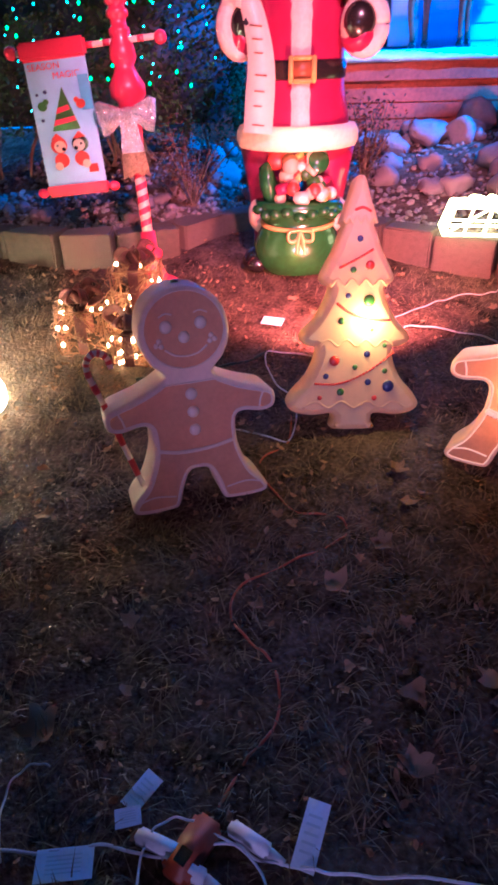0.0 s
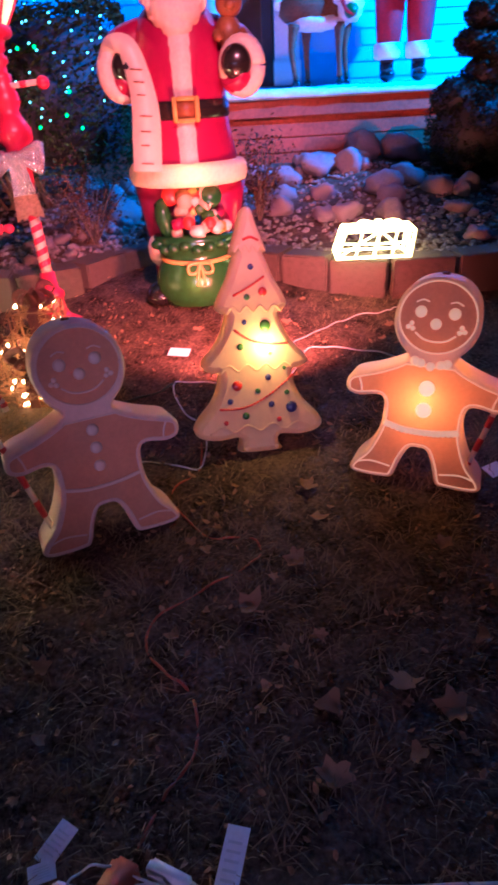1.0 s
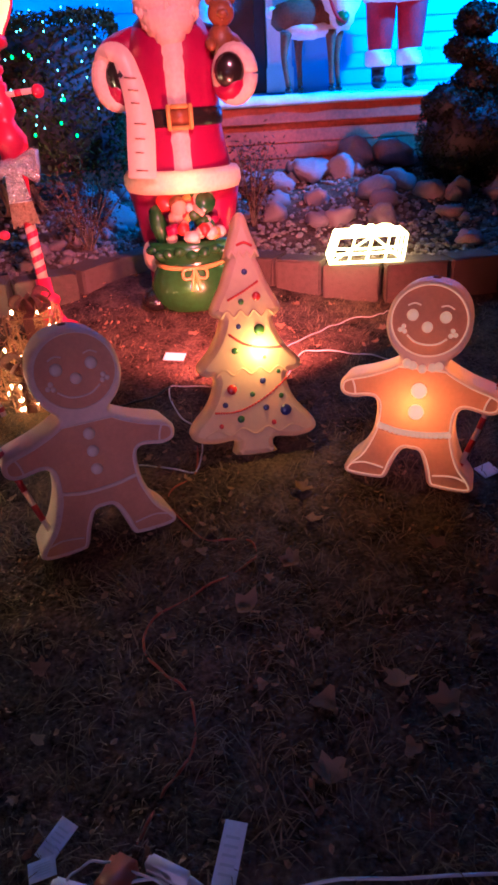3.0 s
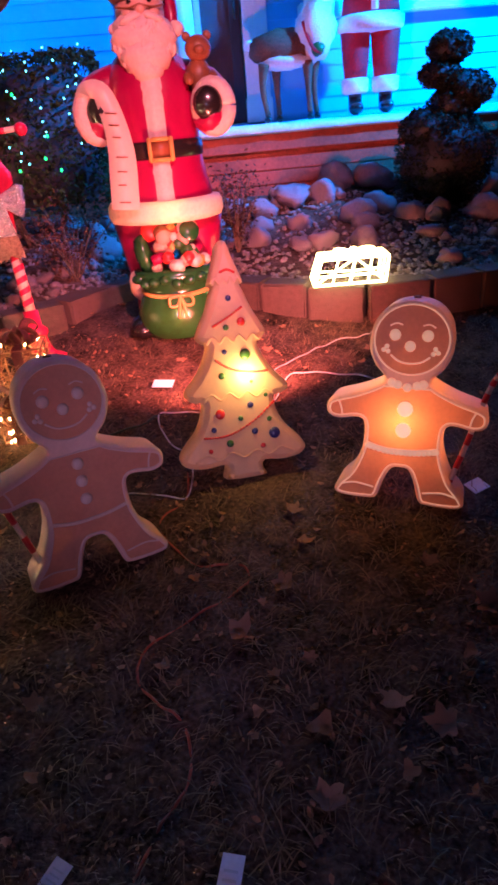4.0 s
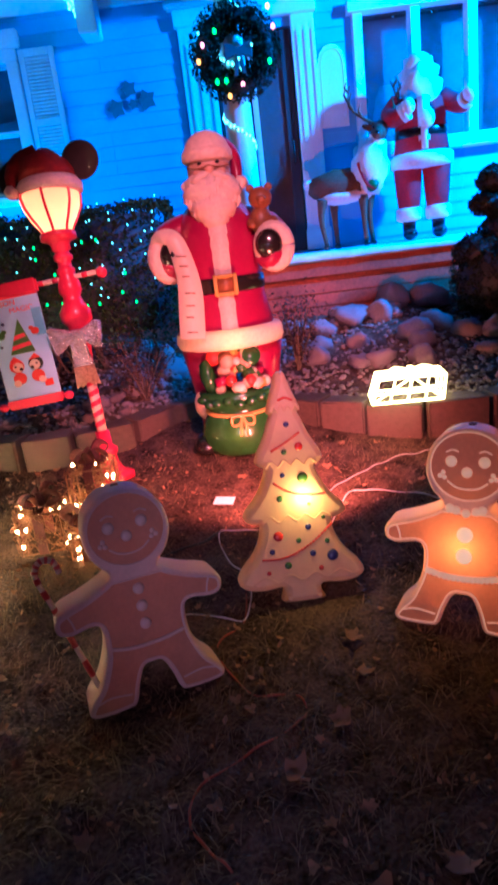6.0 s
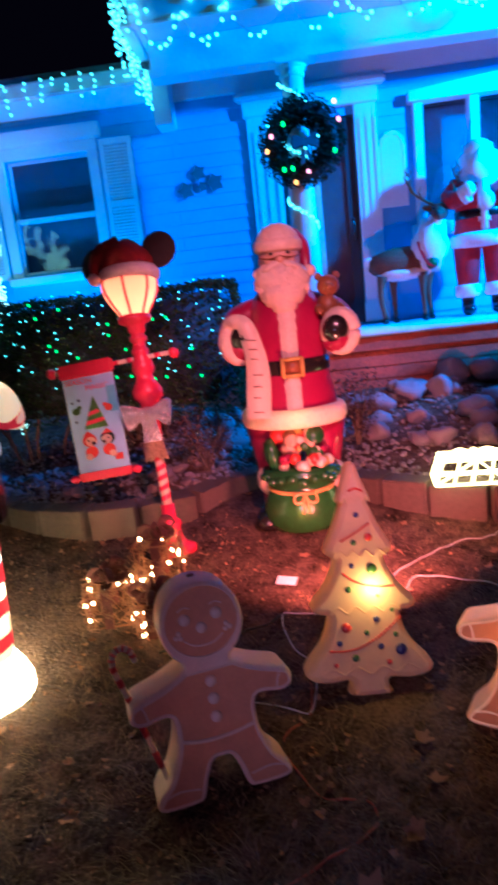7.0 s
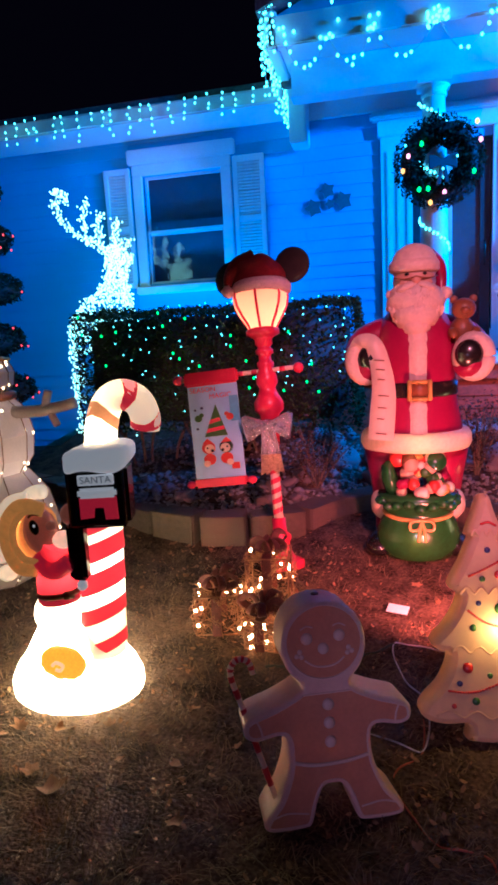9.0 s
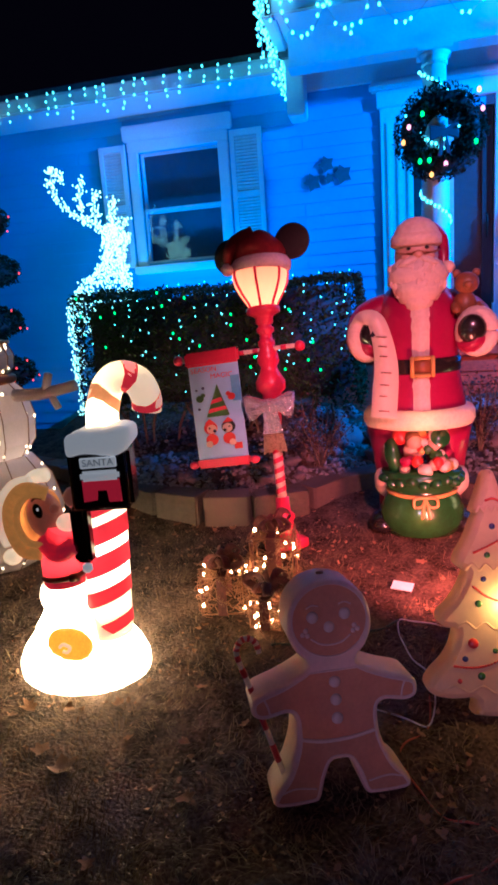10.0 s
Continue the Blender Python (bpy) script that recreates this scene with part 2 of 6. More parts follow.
def box(x0, x1, y0, y1, z0, z1, b=0.0):
    if b <= 0:
        v = [(x, y, z) for x in (x0, x1) for y in (y0, y1) for z in (z0, z1)]
        return v, [(0, 1, 3, 2), (4, 6, 7, 5), (0, 4, 5, 1), (2, 3, 7, 6), (0, 2, 6, 4), (1, 5, 7, 3)]
    bm = bmesh.new()
    bmesh.ops.create_cube(bm, size=1)
    for q in bm.verts:
        q.co = ((x0 + x1) / 2 + q.co.x * (x1 - x0), (y0 + y1) / 2 + q.co.y * (y1 - y0), (z0 + z1) / 2 + q.co.z * (z1 - z0))
    bmesh.ops.bevel(bm, geom=bm.edges[:], offset=b, segments=2, affect="EDGES")
    bm.verts.index_update()
    out = [tuple(q.co) for q in bm.verts], [tuple(w.index for w in q.verts) for q in bm.faces]
    bm.free()
    return out


def lathe(profile, n=24, squash=1.0):
    """Turns rows of (radius, height) round z."""
    v, f = [], []
    for r, z in profile:
        v += [(r * math.cos(a), r * math.sin(a) * squash, z) for a in (2 * math.pi * i / n for i in range(n))]
    for k in range(len(profile) - 1):
        for i in range(n):
            j = (i + 1) % n
            f.append((k * n + i, k * n + j, (k + 1) * n + j, (k + 1) * n + i))
    f.append(tuple(range(n))[::-1])
    f.append(tuple(range((len(profile) - 1) * n, len(profile) * n)))
    return v, f


def ball(rx, ry=None, rz=None, n=16, rough=0.0, freq=3.0, seed=0.0):
    ry, rz = ry or rx, rz or rx
    v, f = [], []
    rows = n // 2
    for k in range(rows + 1):
        th = math.pi * min(max(k / rows, 0.012), 0.988)
        for i in range(n):
            a = 2 * math.pi * i / n
            d = Vector((math.sin(th) * math.cos(a), math.sin(th) * math.sin(a), -math.cos(th)))
            s = 1 + (rough * noise.noise(d * freq + Vector((seed, seed * 1.7, 3.1))) if rough else 0)
            v.append((d.x * rx * s, d.y * ry * s, d.z * rz * s))
    for k in range(rows):
        for i in range(n):
            j = (i + 1) % n
            f.append((k * n + i, k * n + j, (k + 1) * n + j, (k + 1) * n + i))
    f.append(tuple(range(n))[::-1])
    f.append(tuple(range(rows * n, rows * n + n)))
    return v, f


def spline(pts, per=6, closed=False):
    pts = [Vector(p) for p in pts]
    n, out = len(pts), []
    for i in range(n if closed else n - 1):
        if closed:
            a, b, c, d = (pts[(i + k) % n] for k in (-1, 0, 1, 2))
        else:
            a, b, c, d = pts[max(i - 1, 0)], pts[i], pts[i + 1], pts[min(i + 2, n - 1)]
        for k in range(per):
            t = k / per
            out.append(0.5 * ((2 * b) + (c - a) * t + (2 * a - 5 * b + 4 * c - d) * t * t + (3 * b - a - 3 * c + d) * t ** 3))
    if not closed:
        out.append(pts[-1])
    return out


def tube(pts, r, n=8, flat=1.0):
    """A round bar along pts; r is one radius or one for each point."""
    pts = [Vector(p) for p in pts]
    rs = r if isinstance(r, (list, tuple)) else [r] * len(pts)
    v, f = [], []
    side = None
    for i, p in enumerate(pts):
        d = (pts[min(i + 1, len(pts) - 1)] - pts[max(i - 1, 0)]).normalized()
        if side is None:
            side = d.cross(Vector((0.13, 0.9, 0.4))).normalized()
        side = (side - d * side.dot(d)).normalized()
        up = d.cross(side)
        for k in range(n):
            a = 2 * math.pi * k / n
            v.append(tuple(p + side * (rs[i] * math.cos(a)) + up * (rs[i] * flat * math.sin(a))))
    for i in range(len(pts) - 1):
        for k in range(n):
            j = (k + 1) % n
            f.append((i * n + k, i * n + j, (i + 1) * n + j, (i + 1) * n + k))
    f.append(tuple(range(n))[::-1])
    f.append(tuple(range((len(pts) - 1) * n, len(pts) * n)))
    return v, f


def slab(outline, depth, soft=0.012):
    """A moulded plate: an outline in x and z, rounded towards its faces, -depth/2 to depth/2 in y."""
    pts = [Vector((p[0], p[1])) for p in outline]
    n = len(pts)
    area = sum(pts[i].x * pts[(i + 1) % n].y - pts[(i + 1) % n].x * pts[i].y for i in range(n))
    if area < 0:
        pts.reverse()
    nor = []
    for i in range(n):
        d = (pts[(i + 1) % n] - pts[i - 1]).normalized()
        nor.append(Vector((-d.y, d.x)))
    h = depth / 2
    layers = [(1.0, -h), (0.45, -h + 0.25 * soft), (0.12, -h + 0.8 * soft), (0.0, -h + 1.6 * soft),
              (0.0, h - 1.6 * soft), (0.12, h - 0.8 * soft), (0.45, h - 0.25 * soft), (1.0, h)]
    v, f = [], []
    for ins, y in layers:
        v += [(p.x + q.x * ins * soft, y, p.y + q.y * ins * soft) for p, q in zip(pts, nor)]
    for k in range(len(layers) - 1):
        for i in range(n):
            j = (i + 1) % n
            f.append((k * n + i, k * n + j, (k + 1) * n + j, (k + 1) * n + i))
    tess = [t if face_up([p + q * soft for p, q in zip(pts, nor)], t) else t[::-1] for t in tessellate_polygon([[Vector((p.x + q.x * soft, p.y + q.y * soft, 0)) for p, q in zip(pts, nor)]])]
    top = (len(layers) - 1) * n
    a = len(v)
    v += v[:n] + v[top:top + n]
    f += [tuple(a + i for i in q) for q in tess]
    f += [tuple(a + n + i for i in reversed(q)) for q in tess]
    return v, f


def face_up(pts, t):
    a, b, c = (pts[i] for i in t)
    return (b.x - a.x) * (c.y - a.y) - (b.y - a.y) * (c.x - a.x) > 0


def mirrored(half):
    return half + [(-x, z) for x, z in reversed(half) if abs(x) > 1e-6]


def rng(seed):
    return random.Random(seed)


def leafage(points, size, seed, material, name):
    """Many small leaves, one at each (place, outward way)."""
    r, v, f = rng(seed), [], []
    for p, d in points:
        s = size * r.uniform(0.6, 1.4)
        q = Euler((r.uniform(-1, 1), r.uniform(-1, 1), r.uniform(0, 6.3))).to_matrix()
        a, b = q @ Vector((s, 0, 0)), q @ Vector((0, s * 0.45, s * 0.12))
        n = len(v)
        v += [tuple(p - a), tuple(p + b), tuple(p + a), tuple(p - b)]
        f += [(n, n + 1, n + 2), (n, n + 2, n + 3)]
    return Build().add((v, f), material).mesh(name, False)


def bulbs(parent, places, material, r=0.012, name="bulb"):
    me = Build().add(ball(r, r, r * 1.3, 6), material).mesh(name)
    for p in places:
        ob = new(name, me)
        ob.parent = parent
        ob.location = p


# ---- ground ----
def lawn(y):
    s = y + 0.5
    if s <= 0:
        return 0.0
    if y < 1.6:
        return 0.175 * (math.sqrt(s * s + 0.04) - 0.2)
    return 0.334 + 0.06 * min(y - 1.6, 6.0)


def rough_lawn(x, y):
    return lawn(y) + 0.014 * noise.noise(Vector((x * 3, y * 3, 0))) + 0.010 * noise.noise(Vector((x * 11, y * 11, 2)))


def ground():
    xs = [-80, -40, -20, -10] + [-5 + 0.08 * i for i in range(126)] + [10, 20, 40, 80]
    ys = [-80, -30, -10, -4.5] + [-3.5 + 0.08 * i for i in range(70)] + [4, 8, 20, 40, 80]
    v = [(x, y, rough_lawn(x, y)) for y in ys for x in xs]
    n = len(xs)
    f = [(j * n + i, j * n + i + 1, (j + 1) * n + i + 1, (j + 1) * n + i) for j in range(len(ys) - 1) for i in range(n - 1)]
    solo("ground", Build().add((v, f), M_SOIL), Matrix(), "bare brown winter lawn with dead grass and soil", "ground", kind="structure")


def grass():
    r, v, f = rng(5), [], []
    for _ in range(52000):
        x = r.uniform(-3.6, 2.4)
        y = -1.75 + 3.1 * r.random() ** 1.15
        if noise.noise(Vector((x * 2.2, y * 2.2, 7))) + r.uniform(-0.5, 0.5) < -0.25:
            continue
        z = rough_lawn(x, y) - 0.004
        a = 6.283 * noise.noise(Vector((x * 4, y * 4, 3))) * 1.5 + r.gauss(0, 0.7)
        h, w = r.uniform(0.008, 0.040), r.uniform(0.0011, 0.0024)
        lean = r.uniform(0.8, 2.8) * h
        dx, dy = math.cos(a), math.sin(a)
        n = len(v)
        v += [(x - dy * w, y + dx * w, z), (x + dy * w, y - dx * w, z), (x + dx * lean * 0.5 + dy * w * 0.7, y + dy * lean * 0.5 - dx * w * 0.7, z + h * 0.7),
              (x + dx * lean * 0.5 - dy * w * 0.7, y + dy * lean * 0.5 + dx * w * 0.7, z + h * 0.7), (x + dx * lean, y + dy * lean, z + h * r.uniform(0.4, 1.0))]
        f += [(n, n + 1, n + 2, n + 3), (n + 3, n + 2, n + 4)]
    solo("grass", Build().add((v, f), M_GRASS), Matrix(), "short dry straw-brown winter grass blades", "grass", kind="stuff", smooth=False)


ground()
grass()

# ---- house ----
WALL = 3.9


def rect_wall(name, x0, x1, z0, z1, y0, y1, holes, material, label):
    xs = sorted({x0, x1, *[h[0] for h in holes], *[h[1] for h in holes]})
    zs = sorted({z0, z1, *[h[2] for h in holes], *[h[3] for h in holes]})
    b = Build()
    for i in range(len(xs) - 1):
        for k in range(len(zs) - 1):
            cx, cz = (xs[i] + xs[i + 1]) / 2, (zs[k] + zs[k + 1]) / 2
            if not any(h[0] < cx < h[1] and h[2] < cz < h[3] for h in holes):
                b.add(box(xs[i], xs[i + 1], y0, y1, zs[k], zs[k + 1]), material)
    return solo(name, b, Matrix(), label, "wall", kind="structure", smooth=False)


WINDOW = (-2.575, -1.785, 2.09, 3.11)
DOOR = (-0.04, 0.63, 1.31, 3.12)
BAY = (1.22, 3.70, 2.12, 3.16)
HOLES = [WINDOW, DOOR, BAY]
house_wall = rect_wall("wall_front", -10.0, 6.0, 0.3, 3.75, WALL, WALL + 0.14, HOLES, M_SIDING, "pale clapboard house front, blue wash partly put into its colour")
for nm, x0, x1 in (("wall_side_left", -10.14, -10.0), ("wall_side_right", 6.0, 6.14)):
    solo(nm, Build().add(box(x0, x1, WALL, 9.0, 0.3, 3.75), M_SIDING), Matrix(), "plain clapboard side wall of the house", "wall", kind="structure", smooth=False)
solo("wall_back", Build().add(box(-10.14, 6.14, 9.0, 9.14, 0.3, 3.75), M_SIDING), Matrix(), "plain back wall of the house", "wall", kind="structure", smooth=False)


# Near-black walls carry the dark of an unlit room in their colour.
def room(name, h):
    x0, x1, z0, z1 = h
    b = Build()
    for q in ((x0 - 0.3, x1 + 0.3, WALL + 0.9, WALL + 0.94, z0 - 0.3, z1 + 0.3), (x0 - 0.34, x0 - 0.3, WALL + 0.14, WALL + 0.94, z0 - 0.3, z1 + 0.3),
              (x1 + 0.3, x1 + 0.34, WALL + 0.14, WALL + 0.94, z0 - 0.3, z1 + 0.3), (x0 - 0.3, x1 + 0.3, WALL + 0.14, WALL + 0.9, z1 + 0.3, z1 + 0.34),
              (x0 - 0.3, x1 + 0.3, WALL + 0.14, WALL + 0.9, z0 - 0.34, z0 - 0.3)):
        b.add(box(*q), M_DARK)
    solo(name, b, Matrix(), "room behind the glass, its dark put into near-black walls", "wall", kind="structure", smooth=False)


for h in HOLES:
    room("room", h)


def sash_window():
    x0, x1, z0, z1 = WINDOW
    w = thing("window_1", pose(0, 0, 0), "white double-hung window with dark glass and shutters", "window", kind="structure")
    fr = Build()
    for q in ((x0 - 0.10, x0, WALL - 0.035, WALL + 0.05, z0 - 0.02, z1 + 0.002), (x1, x1 + 0.10, WALL - 0.035, WALL + 0.05, z0 - 0.02, z1 + 0.002),
              (x0 - 0.10, x1 + 0.10, WALL - 0.038, WALL + 0.05, z1 + 0.002, z1 + 0.10)):
        fr.add(box(*q, b=0.008), M_TRIM)
    part("window_frame", fr.mesh("window_frame", False), None, w)
    part("window_head", box(x0 - 0.13, x1 + 0.15, WALL - 0.07, WALL - 0.002, z1 + 0.10, z1 + 0.235, 0.012), M_TRIM, w, smooth=False)
    part("window_sill", box(x0 - 0.13, x1 + 0.13, WALL - 0.075, WALL + 0.05, z0 - 0.10, z0 - 0.02, 0.012), M_TRIM, w, smooth=False)
    mid = (z0 + z1) / 2 - 0.02
    for a, b, y in ((z0, mid + 0.02, 0.02), (mid - 0.02, z1, 0.055)):
        s = Build()
        t = 0.022
        for q in ((x0, x0 + t, a, b), (x1 - t, x1, a, b), (x0 + t, x1 - t, a, a + t), (x0 + t, x1 - t, b - t, b)):
            s.add(box(q[0], q[1], WALL + y, WALL + y + 0.03, q[2], q[3]), M_SHUT)
        so = part("sash", s.mesh("sash", False), None, w)
        p = part("pane", box(x0 + t, x1 - t, WALL + y + 0.012, WALL + y + 0.016, a + t, b - t), M_GLASS, so, smooth=False)
        p.visible_shadow = False
    part("blind", box(x0 - 0.02, x1 + 0.02, WALL + 0.17, WALL + 0.175, z0, z1), M_BLIND, w, "grey blind drawn behind the glass", smooth=False)


def shutter(x, width, z0, z1):
    s = thing("shutter", pose(x, WALL - 0.018, z0), "blue-grey louvred window shutter in two panels", "shutter", "window shutters")
    h = z1 - z0
    f = Build()
    for q in ((0, 0.045, 0, h), (width - 0.045, width, 0, h), (0.045, width - 0.045, 0, 0.06), (0.045, width - 0.045, h * 0.5 - 0.03, h * 0.5 + 0.03), (0.045, width - 0.045, h - 0.06, h)):
        f.add(box(q[0], q[1], -0.03, 0, q[2], q[3], 0.004), M_TRIM)
    part("frame", f.mesh("shutter_frame", False), None, s)
    me = Build().add(box(0.045, width - 0.045, -0.012, 0.012, -0.013, 0.013), M_SHUT).mesh("slat", False)
    for a, b in ((0.06, h * 0.5 - 0.03), (h * 0.5 + 0.03, h - 0.06)):
        n = int((b - a) / 0.027)
        for i in range(n):
            part("slat", me, None, s, at=pose(0, -0.008, a + (i + 0.5) * (b - a) / n, 35))


sash_window()
shutter(-2.965, 0.27, 2.06, 3.19)
shutter(-1.665, 0.30, 2.06, 3.19)


def door():
    x0, x1, z0, z1 = DOOR
    d = thing("door_1", pose(0, 0, 0), "dark storm door with white casing and crown", "door", kind="structure")
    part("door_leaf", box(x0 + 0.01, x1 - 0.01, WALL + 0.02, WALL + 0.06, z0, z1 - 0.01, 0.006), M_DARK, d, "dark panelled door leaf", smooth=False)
    st = Build()
    for q in ((x0 + 0.012, x0 + 0.10, z0 + 0.01, z1 - 0.02), (x1 - 0.10, x1 - 0.012, z0 + 0.01, z1 - 0.02), (x0 + 0.10, x1 - 0.10, z1 - 0.12, z1 - 0.02), (x0 + 0.10, x1 - 0.10, z0 + 0.01, z0 + 0.16), (x0 + 0.29, x0 + 0.34, z0 + 0.16, z1 - 0.12)):
        st.add(box(q[0], q[1], WALL - 0.005, WALL + 0.018, q[2], q[3], 0.004), M_DARK if q[0] != x0 + 0.29 else M_SHUT)
    part("storm_door_frame", st.mesh("storm_door_frame", False), None, d)
    p = part("pane", box(x0 + 0.10, x1 - 0.10, WALL + 0.004, WALL + 0.008, z0 + 0.16, z1 - 0.12), M_GLASS, d, smooth=False)
    p.visible_shadow = False
    part("handle", tube(spline([(x1 - 0.06, WALL - 0.01, 2.05), (x1 - 0.06, WALL - 0.05, 2.08), (x1 - 0.06, WALL - 0.05, 2.22), (x1 - 0.06, WALL - 0.01, 2.25)]), 0.008), P_BLACK, d, "black pull handle")
    for a, b in ((x0 - 0.275, x0), (x1, x1 + 0.20)):
        c = Build().add(box(a, b, WALL - 0.05, WALL + 0.06, z0, z1 + 0.07, 0.006), M_TRIM)
        for k in range(3):
            xx = a + (b - a) * (k + 0.6) / 3.2
            c.add(box(xx, xx + 0.03, WALL - 0.062, WALL - 0.048, z0 + 0.2, z1 - 0.05, 0.004), M_TRIM)
        c.add(box(a - 0.012, b + 0.012, WALL - 0.07, WALL, z0, z0 + 0.18, 0.006), M_TRIM)
        part("casing", c.mesh("casing", False), None, d)
    part("door_head", box(x0 - 0.30, x1 + 0.22, WALL - 0.075, WALL - 0.002, z1 + 0.07, z1 + 0.20, 0.008), M_TRIM, d, smooth=False)
    part("door_crown", box(x0 - 0.36, x1 + 0.28, WALL - 0.13, WALL - 0.002, z1 + 0.20, z1 + 0.27, 0.02), M_TRIM, d, smooth=False)


def bay():
    x0, x1, z0, z1 = BAY
    w = thing("window_2", pose(0, 0, 0), "wide white picture window beside the door, dark panes", "window", kind="structure")
    fr = Build()
    bars = [x0 - 0.08, 1.62, 2.10, 2.56, 3.02, 3.42, x1]
    for x in bars:
        fr.add(box(x, x + 0.085, WALL - 0.06, WALL + 0.06, z0, z1, 0.008), M_TRIM)
    part("window_frame", fr.mesh("window_frame", False), None, w)
    part("window_sill", box(x0 - 0.13, x1 + 0.13, WALL - 0.12, WALL + 0.06, z0 - 0.11, z0, 0.012), M_TRIM, w, smooth=False)
    v = spline([(x0 - 0.12, z1), (x0 + 0.6, z1 + 0.06), (x0 + 1.3, z1 + 0.08), (x1 + 0.12, z1 + 0.02)], 6)
    head = [(p.x, p.y) for p in [Vector((x0 - 0.12, z1 - 0.03)), Vector((x1 + 0.12, z1 - 0.03))]] + [(p.x, p.y + 0.06) for p in reversed(v)]
    part("window_head", slab(head, 0.14, 0.008), M_TRIM, w, smooth=False, at=pose(0, WALL - 0.03, 0))
    for a, b in zip(bars[:-1], bars[1:]):
        p = part("pane", box(a + 0.085, b, WALL + 0.02, WALL + 0.024, z0, z1), M_GLASS, w, smooth=False)
        p.visible_shadow = False
    part("blind", box(x0 - 0.02, x1 + 0.02, WALL + 0.30, WALL + 0.305, z0, z1), M_BLIND, w, "grey blind behind the panes", smooth=False)


door()
bay()


def siding():
    row, r = 0.115, rng(9)
    holes = [(-2.70, -1.66, 1.98, 3.36), (-0.33, 0.84, 1.0, 3.40), (1.08, 3.84, 1.99, 3.30)]
    z = 0.42
    while z < 3.62:
        cuts = [(-9.9, -5.0), (-5.0, -1.0 if r.random() < 0.5 else -3.2)]
        cuts.append((cuts[-1][1], 5.9))
        segs = []
        for a, b in cuts:
            spans = [(a, b)]
            for h in holes:
                if h[2] < z + row and h[3] > z:
                    spans = [q for s in spans for q in (((s[0], min(s[1], h[0])), (max(s[0], h[1]), s[1])) if h[0] < s[1] and h[1] > s[0] else (s,)) if q[1] - q[0] > 0.02]
            segs += spans
        for a, b in segs:
            v = [(a + 0.002, WALL - 0.001, z), (b - 0.002, WALL - 0.001, z), (b - 0.002, WALL - 0.017, z), (a + 0.002, WALL - 0.017, z), (a + 0.002, WALL - 0.001, z + row), (b - 0.002, WALL - 0.001, z + row), (b - 0.002, WALL - 0.005, z + row), (a + 0.002, WALL - 0.005, z + row)]
            part("siding_board", (v, [(0, 3, 2, 1), (4, 5, 6, 7), (3, 7, 6, 2), (0, 1, 5, 4), (1, 2, 6, 5), (0, 4, 7, 3)]), M_SIDING, house_wall, smooth=False)
        z += row


siding()


